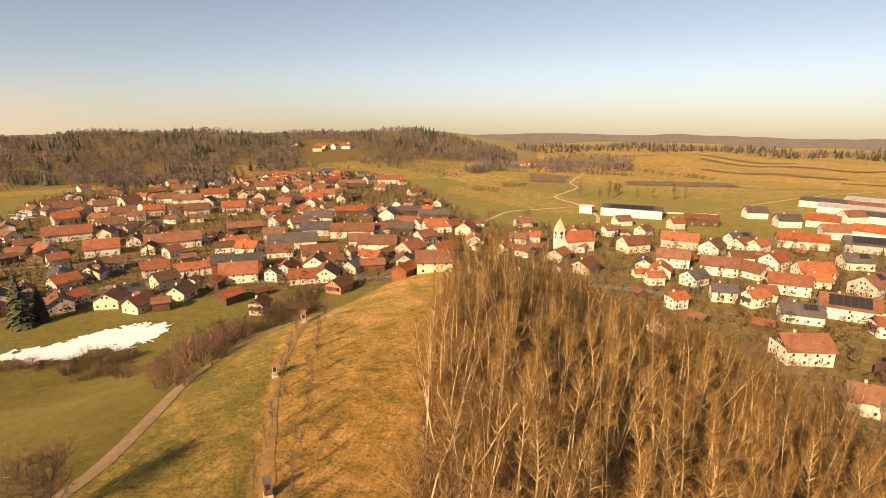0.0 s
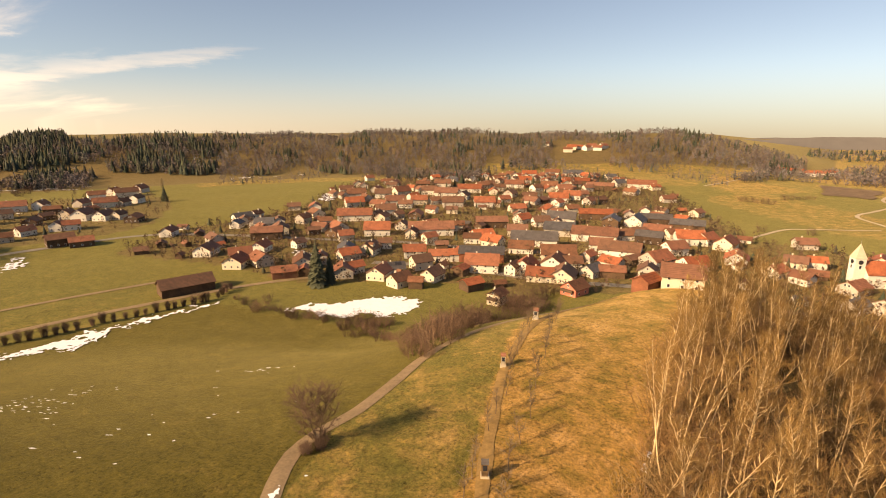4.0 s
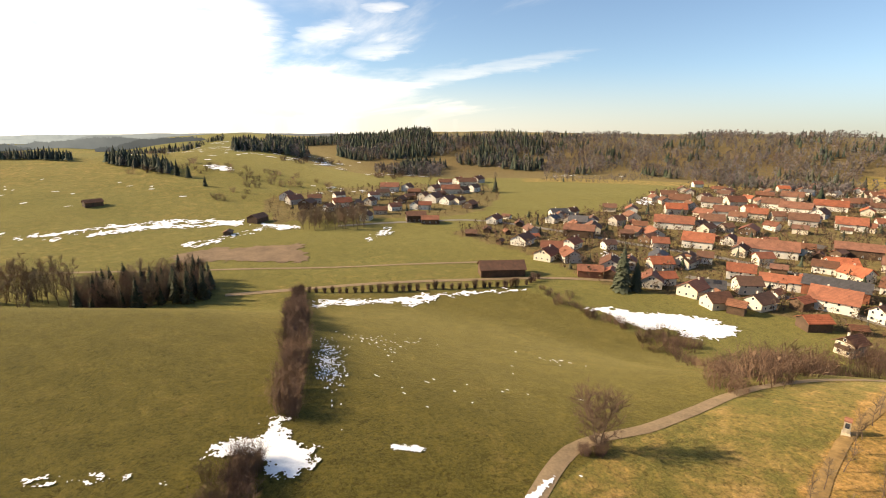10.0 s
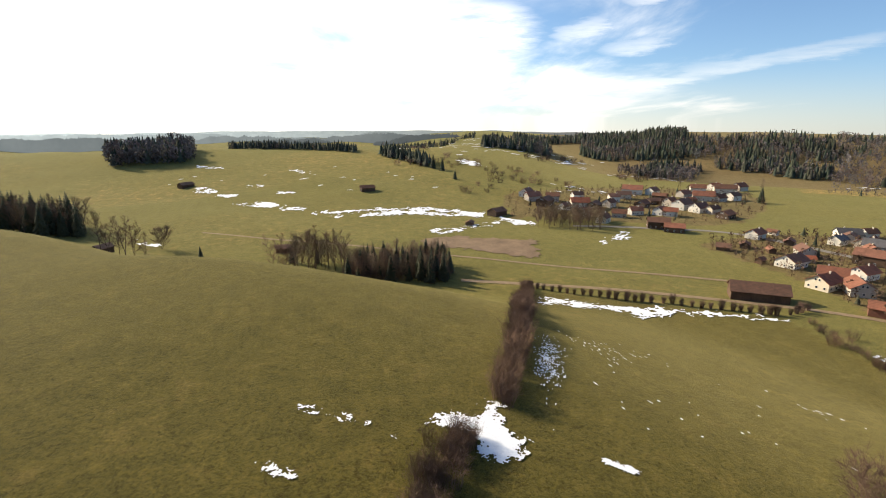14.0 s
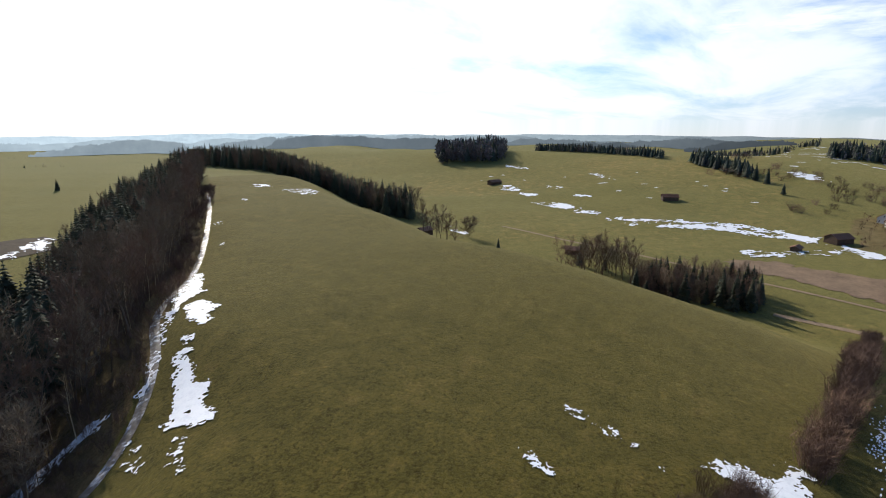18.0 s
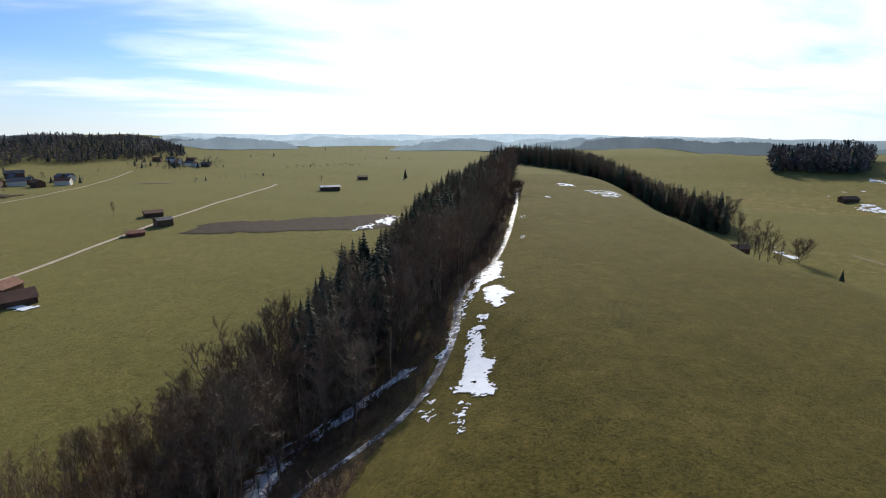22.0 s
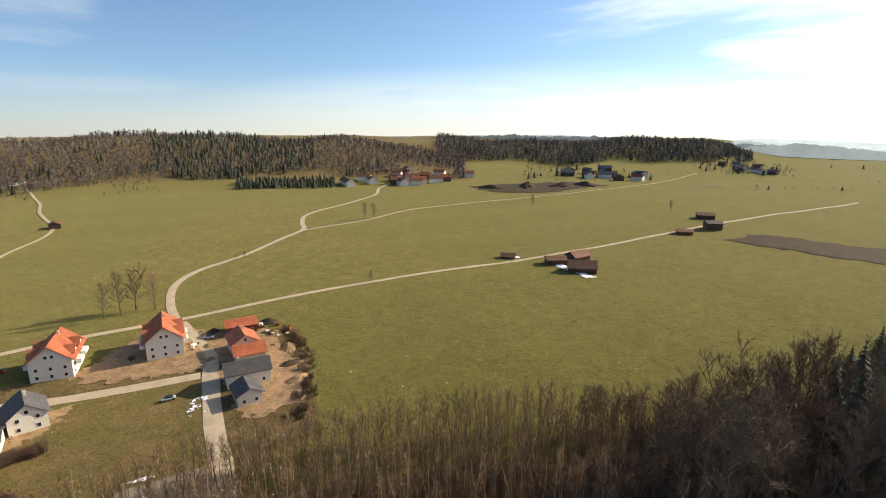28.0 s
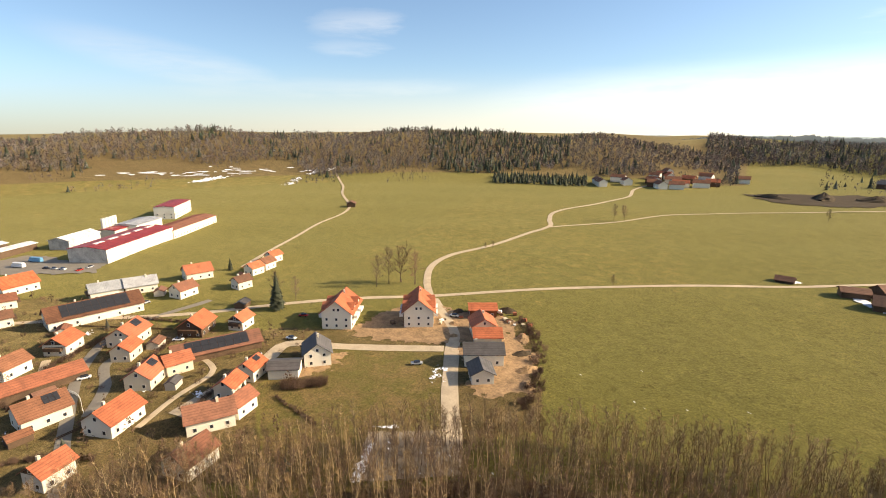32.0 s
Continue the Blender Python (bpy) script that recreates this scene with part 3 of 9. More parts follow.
TOWN = [polar(a, r) for a, r in ((318, 150), (330, 165), (345, 180), (0, 215), (12, 195), (28, 205), (44, 215), (50, 250),
        (60, 300), (55, 345), (42, 400), (38, 520), (24, 660), (8, 640), (2, 480), (355, 330), (340, 320), (318, 340), (306, 300), (304, 150))]
HAMLET = [polar(a, r) for a, r in ((60, 355), (72, 350), (79, 345), (80, 420), (68, 520), (57, 560), (54, 470), (56, 380))]
ESTATE = [polar(a, r) for a, r in ((222, 102), (224, 165), (262, 172), (272, 235), (285, 250), (300, 240), (318, 150), (300, 100), (262, 92))]


def make_ground():
    n = 480
    radii = [0.0]
    r = 3.0
    while r < 3580:
        radii.append(r)
        r *= 1.0185
        r += 0.25
    radii.append(3620.0)
    radii = np.array(radii)
    th = np.arange(n) * 2 * math.pi / n
    X = (-radii[1:, None] * np.sin(th)[None]).ravel()
    Y = (radii[1:, None] * np.cos(th)[None]).ravel()
    X, Y = np.append(X, 0.0), np.append(Y, 0.0)
    Z = land(X, Y)
    m = len(radii) - 1
    i, j = np.meshgrid(np.arange(m - 1), np.arange(n), indexing="ij")
    a = (i * n + j).ravel()
    b = (i * n + (j + 1) % n).ravel()
    quads = np.stack([a, b, b + n, a + n], 1)[:, ::-1]
    tris = [(len(X) - 1, k, (k + 1) % n) for k in range(n)]
    me = bpy.data.meshes.new("ground")
    me.from_pydata(np.stack([X, Y, Z], 1).tolist(), [], quads.tolist() + tris)
    at = me.color_attributes.new("cover", "FLOAT_COLOR", "POINT")
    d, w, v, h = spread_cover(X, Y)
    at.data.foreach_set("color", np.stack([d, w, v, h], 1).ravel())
    me.materials.append(TURF)
    me.polygons.foreach_set("use_smooth", np.ones(len(me.polygons), bool))
    return tagged(new("ground", me), "rolling winter farmland with olive and straw-coloured turf", "ground", kind="structure")


ground = make_ground()


def drape(name, poly, step, material, label, rag=0.0, grain=8.0, lift=0.0, kind="structure", seed=0, category="ground", holes=0.0, parent=None):
    """A patch that lies on the land inside the polygon; rag: how far its edge wanders."""
    if material is SNOW:
        step, rag = step * 0.72, rag * 1.25
    P = np.array(poly, float)
    lo, hi = P.min(0) - rag, P.max(0) + rag
    nx, ny = int((hi[0] - lo[0]) / step) + 2, int((hi[1] - lo[1]) / step) + 2
    gx, gy = np.meshgrid(lo[0] + np.arange(nx) * step, lo[1] + np.arange(ny) * step, indexing="ij")
    off = np.array([[noise.noise_vector((x / grain + seed, y / grain, seed * 1.7)) + 0.7 * noise.noise_vector((x / grain * 3.1, y / grain * 3.1 + seed, 3.3)) + 0.75 * noise.noise_vector((x / grain * 8.0, y / grain * 8.0 + seed, 5.1))
                     for y in gy[0]] for x in gx[:, 0]]) if rag else np.zeros((nx, ny, 3))
    wx, wy = gx + off[..., 0] * rag, gy + off[..., 1] * rag
    keep = inside(wx, wy, poly)
    if holes:
        keep &= off[..., 2] > holes
    return drape_cells(name, gx, gy, keep, step, material, label, lift, kind, category, parent)


def drape_cells(name, gx, gy, keep, step, material, label, lift, kind, category, parent=None):
    nx, ny = gx.shape
    cell = keep[:-1, :-1] & keep[1:, :-1] & keep[1:, 1:] & keep[:-1, 1:]
    # slanting corner pieces where three of the four posts are in
    idx = np.full((nx, ny), -1, int)
    use = np.zeros((nx, ny), bool)
    faces = []
    I, J = np.where(cell)
    quads = [((i, j), (i + 1, j), (i + 1, j + 1), (i, j + 1)) for i, j in zip(I, J)]
    cnt = keep[:-1, :-1].astype(int) + keep[1:, :-1] + keep[1:, 1:] + keep[:-1, 1:]
    for i, j in zip(*np.where(cnt == 3)):
        quads.append(tuple(c for c in ((i, j), (i + 1, j), (i + 1, j + 1), (i, j + 1)) if keep[c]))
    for q in quads:
        for c in q:
            use[c] = True
    if not quads:
        return None
    idx[use] = np.arange(use.sum())
    x, y = gx[use], gy[use]
    r = np.hypot(x, y)
    z = land(x, y) + 0.05 + lift + r * 0.0006
    faces = [[int(idx[c]) for c in q] for q in quads]
    me = bpy.data.meshes.new(name)
    me.from_pydata(np.stack([x, y, z], 1).tolist(), [], faces)
    me.materials.append(material)
    ob = new(name, me)
    if parent:
        ob.parent = parent
        return ob
    return tagged(ob, label, category, kind=kind)


def smooth_line(pts, gap=3.0):
    """A rounded line through the points, about gap metres between its posts."""
    P = [Vector((*p[:2], 0)) for p in pts]
    P = [P[0] * 2 - P[1]] + P + [P[-1] * 2 - P[-2]]
    out = []
    for k in range(1, len(P) - 2):
        a, b, c, d = P[k - 1:k + 3]
        n = max(1, int((c - b).length / gap))
        for i in range(n):
            t = i / n
            out.append(0.5 * ((2 * b) + (c - a) * t + (2 * a - 5 * b + 4 * c - d) * t * t + (3 * b - a - 3 * c + d) * t ** 3))
    out.append(P[-2])
    return out


def way_strip(name, pts, width, material, label, lift=0.02, kind="structure", category="road", rag=0.12, gap=3.0):
    line = smooth_line(pts, gap)
    verts, faces = [], []
    lanes = 4
    for k, p in enumerate(line):
        d = (line[min(k + 1, len(line) - 1)] - line[max(k - 1, 0)]).normalized()
        s = Vector((-d.y, d.x, 0))
        w = width * (1 + rag * noise.noise((p.x / 7, p.y / 7, 1.0)))
        r = p.length
        for i in range(lanes + 1):
            q = p + s * (i / lanes - 0.5) * w
            verts.append((q.x, q.y, 0))
    V = np.array(verts)
    r = np.hypot(V[:, 0], V[:, 1])
    crown = np.tile([0, 0.03, 0.05, 0.03, 0], len(line))
    V[:, 2] = land(V[:, 0], V[:, 1]) + 0.01 + lift + r * 0.0005 + crown
    n = lanes + 1
    for k in range(len(line) - 1):
        for i in range(lanes):
            a = k * n + i
            faces.append((a, a + n, a + n + 1, a + 1))
    me = bpy.data.meshes.new(name)
    me.from_pydata(V.tolist(), [], faces)
    me.materials.append(material)
    return tagged(new(name, me), label, category, kind=kind)

# ---- tracks, roads and bare fields ----
way_strip("road", [(-30, 8), (-36, 27), (-38, 33), (-41, 38), (-43.8, 44), (-44.4, 50), (-43.2, 57), (-43.6, 68), (-44.4, 82), (-42, 95), (-36, 107), (-28, 122), (-22, 140)],
          2.3, TRACK, "narrow gravel farm track curving up the meadow")
way_strip("path", [(-13, 30), (-18.7, 47), (-21.8, 57), (-25.9, 72), (-27.4, 80), (-29, 100), (-27, 119), (-18, 138)], 1.6, WORN,
          "worn brown footpath between young trees and wayside shrines", rag=0.5)
way_strip("road", [(12, -50), (2, -58), (-8.2, -61.5), (-17, -64), (-29, -66.5), (-40, -74), (-50, -84.5), (-61, -100), (-84, -121), (-117, -158), (-150, -198), (-190, -250)],
          1.8, ICY, "rutted farm track with ice and old snow along the edge of the wood")
way_strip("road", [(215, 30), (190, -20), (178, -56), (167, -82), (155, -105), (145, -126), (124, -169), (98, -208), (72, -245), (38, -305), (5, -365), (-38, -432), (-84, -501), (-110, -545)],
          2.7, PALE, "pale gravel lane across the valley fields", rag=0.1)
way_strip("road", [(155, -105), (172, -115), (190, -130), (200, -149), (204, -176), (214, -212), (221, -240), (238, -258), (256, -285), (268, -348), (281, -405), (310, -458), (318, -523), (318, -600)],
          3.0, PALE, "pale winding country road to the next hamlet", rag=0.05)
way_strip("road", [(219, -238), (208, -287), (200, -346), (164, -408), (115, -487), (64, -620), (20, -760)], 2.2, PALE, "pale country road branching off through the valley", rag=0.05)
way_strip("road", [(236, -58), (254, -74), (306, -121), (350, -165), (422, -193), (483, -222), (560, -250)], 2.2, PALE, "gravel field lane leading to the wooded hillside", rag=0.1)
way_strip("road", [(-300, -120), (-265, -32), (-237, 30), (-216, 82), (-198, 130)], 2.2, TRACK, "faint field track on grass", rag=0.2)
way_strip("road", [(-204, 20), (-197, 48), (-180, 100), (-166, 132), (-150, 158), (-128, 185)], 3.2, TRACK, "farm lane past the red-roofed field barn")
way_strip("road", [(-312, 100), (-300, 150), (-288, 182), (-248, 206), (-195, 222), (-130, 240), (-60, 250)], 5.0, ASPHALT, "village road along the green fields")
way_strip("road", [(-135, 196), (-95, 205), (-50, 206), (-5, 214), (40, 205), (90, 190)], 5.0, ASPHALT, "main street through the village")
way_strip("road", [(-60, 206), (-70, 260), (-90, 330), (-120, 420), (-150, 520)], 4.5, ASPHALT, "village street climbing to the upper houses")
way_strip("road", [(100, 330), (108, 362), (107, 410), (97, 446), (112, 475), (131, 507), (133, 544), (155, 600), (183, 667)], 2.6, PALE, "pale winding lane over the plain")
way_strip("road", [(70, -52), (76, -57), (92, -68), (112, -83.5), (124, -93), (152, -104)], 4.2, PALE, "new estate street of pale paving")
way_strip("road", [(120, -12), (135, -36), (143, -46), (133, -58), (114, -82)], 4.2, PALE, "unfinished estate street of pale gravel")
way_strip("road", [(96, 10), (130, 8), (160, 4), (185, -8), (197, -36)], 2.8, ASPHALT, "residential street between gardens")
drape("field", [(-8, -330), (-28, -360), (-150, -333), (-133, -292), (-94, -297)], 4.0, SOIL, "dark ploughed field strip", 3, 20, 0.02)
drape("field", [(236, -500), (140, -597), (95, -577), (144, -470), (186, -464)], 5.0, SOIL, "dark muddy ground beside heaps of soil", 6, 22, 0.02)
drape("field", [(143, -64), (152, -84), (146, -100), (122, -114), (94, -100), (80, -84), (88, -72), (114, -88), (130, -68)], 0.7, EARTH,
      "raw brown building ground of the new estate", 3, 7, -0.02)
drape("parking_court", [(90, -44.5), (81, -57.5), (66.3, -52.5), (72, -42), (76.8, -34.5)], 0.7, PAVE, "grey paved parking court", 0.0, 5, 0.05)
drape("field", [(120, -34), (128, -42), (134, -54), (126, -58), (120, -48)], 0.7, EARTH, "bare earth round a new house", 2, 6, -0.02)
drape("field", [(-262, 2), (-284, 6), (-286, 30), (-272, 70), (-234, 60), (-252, 28)], 2.0, FALLOW, "rough brown fallow ground", 5, 14, 0.0)
drape("field", [polar(a, r) for a, r in ((341, 560), (330, 600), (331, 650), (341, 610))], 5.0, FALLOW, "brown ploughed strip on the plain", 4, 30)
for k, (a, r0, da, dr) in enumerate(((322, 760, 12, 26), (318, 900, 16, 30), (326, 1050, 14, 40), (315, 680, 8, 14), (310, 830, 10, 24), (178, 620, 6, 12))):
    drape("field", [polar(a, r0), polar(a + da, r0 + 20), polar(a + da, r0 + 20 + dr), polar(a, r0 + dr)], 8.0, FALLOW, "narrow brown field strip on the plain", 4, 40)

way_strip("road", [(183, 667), (218, 640), (246, 621), (286, 518), (353, 500), (420, 486)], 2.2, TRACK, "field track across the plain", rag=0.2)
way_strip("road", [(412, 484), (353, 460), (302, 433), (240, 400)], 2.6, PALE, "pale lane to the barns on the plain")
way_strip("road", [(0, 572), (40, 667), (47, 706), (80, 790)], 2.4, PALE, "pale lane up to the hill farm")
way_strip("road", [(27, 336), (46, 373), (64, 383), (100, 400)], 2.2, PALE, "pale field lane behind the village")
drape("field", [(89, 549), (104, 635), (151, 605), (127, 545)], 4.0, FALLOW, "brown fallow field beside the lane", 4, 25, 0.02)

# ---- old snow in shade and hollows ----
SNOW_LABEL = "ragged remnant of old snow on grass"
for k, (poly, step, rag, gr, hl) in enumerate((
    ([(-180, 46), (-173, 57), (-169, 69), (-168, 81), (-165, 94), (-161, 107), (-155, 121), (-152, 119), (-160, 96), (-159, 86), (-156, 74), (-165, 66), (-161, 57), (-166, 51), (-162, 43)], 0.7, 3.4, 6, -0.45),
    ([(-127, 131), (-112, 148), (-102, 156), (-92, 160), (-86, 155), (-86, 144), (-93, 136), (-98, 140), (-101, 131), (-113, 129)], 0.9, 3.0, 8, 0),
    ([(-97, 26), (-94, 29), (-84, 26.5), (-75, 23.5), (-73, 20.5), (-82, 22)], 0.3, 1.6, 0.9, 0.16),
    ([(-62.5, 1.6), (-65, 6), (-63.6, 9), (-68, 10.6), (-67, 12.8), (-61.4, 11.9), (-57.6, 15), (-55, 13), (-53.4, 10.6), (-55.9, 8.4), (-58.4, 8.4), (-60, 7), (-60.6, 4)], 0.22, 1.1, 1.9, 0),
    ([(-42.6, -78.7), (-48.2, -82.9), (-54.4, -89.4), (-61.5, -97.3), (-72.9, -109.7), (-86.4, -123.2), (-87.6, -120.7), (-73.8, -102.4), (-65.7, -98.5), (-58.5, -92.8), (-52.4, -86.0), (-48.9, -82.0), (-43.0, -76.2)], 0.5, 1, 3, -0.8),
    ([(-3.0, -73.2), (-9.2, -83.7), (-13.6, -88.5), (-18.7, -86.3), (-22.9, -85.5), (-27.6, -84.5), (-32.3, -83.2), (-36.7, -82.7), (-39.2, -82.9), (-38.4, -79.7), (-32.2, -80.0), (-26.1, -79.9), (-21.6, -80.9), (-16.2, -77.8), (-11.1, -72.7), (-8.0, -64.7)], 0.35, 1, 2.2, -0.3),
    ([(-64.5, -96.7), (-69.7, -97.7), (-69.4, -90.7), (-64.4, -87.9), (-62.0, -84.4), (-59.5, -84.8), (-60.7, -89.8)], 0.35, 0.9, 2.2, -0.8),
    ([(-55.5, -85.2), (-57.9, -83.9), (-55.1, -81.0), (-53.7, -81.7)], 0.3, 0.5, 1.6, -0.3),
    ([(-51.5, -80.9), (-54.0, -80.2), (-47.7, -71.2), (-48.5, -68.1), (-44.5, -64.5), (-43.8, -60.2), (-42.0, -58.7), (-38.1, -64.8), (-43.5, -70.6), (-48.2, -76.7)], 0.32, 1, 2.2, -0.85),
    ([(-34.0, -69.5), (-36.0, -69.5), (-33.7, -62.4), (-31.7, -59.5), (-31.2, -60.8)], 0.3, 0.9, 1.8, -0.05),
    ([(-36.9, -61.8), (-39.1, -61.4), (-36.4, -57.8), (-35.0, -54.7), (-32.5, -53.4), (-32.4, -55.2)], 0.3, 0.9, 1.8, -0.05),
    ([(-132.3, -173.1), (-139.9, -177.5), (-135.6, -171.2), (-129.8, -167.9)], 0.6, 1, 3, -0.1),
    ([(-113.7, -147.9), (-115.7, -146.5), (-110.7, -140.6), (-110.5, -143.3)], 0.5, 0.8, 2, -0.1),
    ([(-227.1, -230.2), (-243.9, -230.1), (-250.6, -224.7), (-218.1, -198.1), (-216.2, -209.1)], 1.2, 3, 8, -0.1),
    ([(-185.0, -217.7), (-189.7, -215.6), (-183.1, -208.0), (-178.5, -210.0)], 0.9, 2, 5, -0.1),
    ([(-230.6, -262.2), (-239.3, -252.2), (-234.5, -247.0), (-225.2, -254.9)], 1.2, 3, 6, -0.05),
    ([(-67.3, -17.5), (-66.4, -14.0), (-64.9, -12.7), (-63.5, -12.9), (-64.5, -14.4)], 0.2, 0.6, 1, -0.02),
    ([(-64.4, -12.2), (-64.2, -8.3), (-62.0, -7.6), (-62.4, -9.9)], 0.2, 0.5, 1, -0.05),
    ([(-62.7, -6.8), (-62.8, -5.7), (-61.5, -5.8), (-61.6, -6.6)], 0.2, 0.3, 0.9, -0.1),
    ([(-59.3, -3.3), (-59.3, -1.6), (-57.6, -1.7), (-58.2, -3.0)], 0.2, 0.4, 1, -0.05),
    ([(-54.3, -18.4), (-53.7, -16.2), (-51.9, -13.3), (-50.6, -13.2), (-51.6, -16.8)], 0.22, 0.5, 1.4, -0.3),
    ([(-55.3, 22.7), (-54.6, 25.2), (-52.2, 27.2), (-51.7, 25.9), (-53.6, 23.3)], 0.2, 0.5, 1, 0),
    ([(-362.1, -62.4), (-362.6, -49.7), (-368.5, -20.2), (-371.9, 11.1), (-361.4, 42.3), (-338.5, 66.3), (-325.2, 78.7), (-307.5, 76.3), (-325.1, 60.0), (-346.4, 32.8), (-349.5, 2.8), (-344.5, -26.3), (-340.8, -47.0)], 1.3, 5, 11, -0.3),
    ([(-304.9, 12.0), (-311.5, 29.4), (-329.3, 57.0), (-320.1, 59.0), (-302.6, 35.3), (-292.1, 21.0), (-288.0, 11.9)], 1.2, 2.5, 8, -0.1),
    ([(-400.7, -140.5), (-403.9, -114.1), (-385.4, -90.6), (-375.2, -75.5), (-365.7, -75.6), (-377.8, -103.6), (-390.4, -121.7)], 1.6, 4, 12, -0.3),
    ([(-468.5, -193.2), (-472.4, -182.3), (-454.1, -163.2), (-443.3, -161.7), (-444.6, -172.3), (-453.2, -183.6)], 1.8, 4, 12, -0.3),
    ([(-440.7, -165.6), (-435.8, -144.9), (-421.9, -136.7), (-419.6, -149.7)], 1.8, 4, 12, -0.3),
    ([(-574.1, -231.2), (-560.1, -195.6), (-547.4, -190.5), (-558.3, -220.3)], 2.4, 4, 14, -0.2),
    ([(-535.3, -126.4), (-512.5, -90.1), (-500.1, -90.6), (-509.1, -107.0)], 2.2, 3, 14, -0.1),
    ([(-473.9, -147.8), (-471.6, -127.1), (-460.5, -121.7), (-465.7, -143.3)], 2, 3, 12, -0.1),
    ([(-361.4, -71.3), (-365.0, -66.1), (-347.9, -60.2), (-349.9, -66.4)], 1.4, 3, 9, -0.1),
    ([(-438.7, -112.6), (-432.2, -94.3), (-426.4, -94.4), (-432.1, -109.8)], 1.8, 2.5, 9, 0),
    ([(-581.0, 159.4), (-647.4, 196.1), (-688.3, 240.7), (-614.8, 197.2)], 2.6, 6, 16, -0.1),
    ([(-556.8, 47.9), (-545.9, 64.5), (-512.4, 74.5), (-521.9, 64.5), (-533.0, 51.5)], 2.2, 5, 14, 0),
    ([(-265.7, 94.8), (-279.1, 111.4), (-294.4, 126.5), (-291.9, 130.9), (-273.5, 119.5), (-259.0, 105.3), (-257.8, 96.8)], 1.3, 3, 8, -0.05),
    ([(-181.2, 192.2), (-181.5, 199.7), (-173.5, 197.1), (-158.7, 181.1), (-160.9, 179.2), (-172.8, 188.0)], 0.9, 2.2, 6, -0.1),
    ([(-291.4, 346.9), (-295.4, 369.2), (-269.3, 339.5), (-265.8, 325.4)], 1.6, 6, 9, 0),
    ([(-284.9, -153.5), (-274.8, -136.3), (-266.0, -126.3), (-263.7, -131.2), (-274.5, -145.9)], 1.5, 3, 10, -0.1),
    ([(580.2, -92.6), (599.3, -112.7), (609.8, -137.3), (597.9, -136.5), (581.4, -108.8)], 2, 4, 12, -0.1),
    ([(525.1, -170.4), (554.4, -194.2), (565.7, -209.2), (555.4, -209.4), (533.1, -189.3), (503.0, -165.2)], 2, 4, 12, -0.1),
    ([(576.6, -218.0), (588.6, -237.5), (582.8, -241.0), (568.1, -220.2)], 2, 4, 12, -0.1),
    ([(604.0, -139.4), (620.2, -159.2), (612.2, -159.3), (596.7, -139.3)], 2, 4, 12, -0.1),
    ([(-94, -297), (-133, -293), (-150, -332), (-140, -334), (-122, -306)], 1.3, 5, 8, -0.1),
    ([(77, -34), (81, -38), (86.5, -43), (85.6, -44.2), (80, -39.4), (75.6, -36)], 0.3, 0.7, 1.8, 0.0),
    ([(90, -46.5), (91.4, -45.6), (88.2, -50.6), (86.8, -50.6)], 0.3, 0.5, 1.6, 0),
    ([(106.5, -73), (104.5, -76), (97, -70.5), (99, -67.5)], 0.22, 1.1, 1.5, 0.05),
    ([(43, -218), (62, -232), (60, -236), (40, -222)], 0.9, 1.2, 5, 0),
    ([(80, -240), (90, -246), (92, -243), (82, -237)], 0.9, 1.2, 5, 0),
    ([(-36.5, 27), (-37.5, 33), (-40, 38), (-41, 38.2), (-39, 33), (-37.6, 27)], 0.25, 0.4, 1.5, 0),
    ([(-3.4, 52), (-2.4, 52), (-2.2, 66), (-1.4, 78), (-2.4, 96), (-3.2, 96), (-2.4, 78), (-3.2, 66)], 0.25, 0.7, 2.0, 0.22),
    ([(130, 20), (152, 12), (150, 7), (128, 15)], 0.6, 1.2, 4, 0.02),
    ([polar(46, 330), polar(44, 330), polar(43.5, 350), polar(46, 345)], 1.5, 6, 9, 0.05),
)):
    drape("snow_patch", poly, step, SNOW, SNOW_LABEL, rag, gr, 0.06, "stuff", 3 + k, "snow", hl)


def flecks(cx, cy, rx, ry, turn, n, size, seed):
    """Small leftovers of snow strewn over a slope, one sheet of flat rags."""
    rng = random.Random(seed)
    verts, faces = [], []
    c, s = math.cos(radians(turn)), math.sin(radians(turn))
    for _ in range(n):
        u, v = rng.gauss(0, 0.5) * rx, rng.gauss(0, 0.5) * ry
        x, y = cx + u * c - v * s, cy + u * s + v * c
        k, a0 = rng.randint(6, 9), rng.random() * 6
        base = len(verts)
        l, w = size * rng.uniform(0.4, 1.9), size * rng.uniform(0.25, 0.6)
        for i in range(k):
            a = a0 + i * 2 * math.pi / k
            q = rng.uniform(0.55, 1.2)
            px, py = math.cos(a) * l * q, math.sin(a) * w * q
            verts.append((x + px * c - py * s, y + px * s + py * c))
        faces.append(list(range(base, base + k)))
    V = np.array(verts)
    Z = land(V[:, 0], V[:, 1]) + 0.10 + np.hypot(V[:, 0], V[:, 1]) * 0.0009
    me = bpy.data.meshes.new("snow_flecks")
    me.from_pydata(np.column_stack([V, Z]).tolist(), [], faces)
    me.materials.append(SNOW)
    return tagged(new("snow_flecks", me), "scattered flecks of old snow on the turf", "snow", kind="stuff")


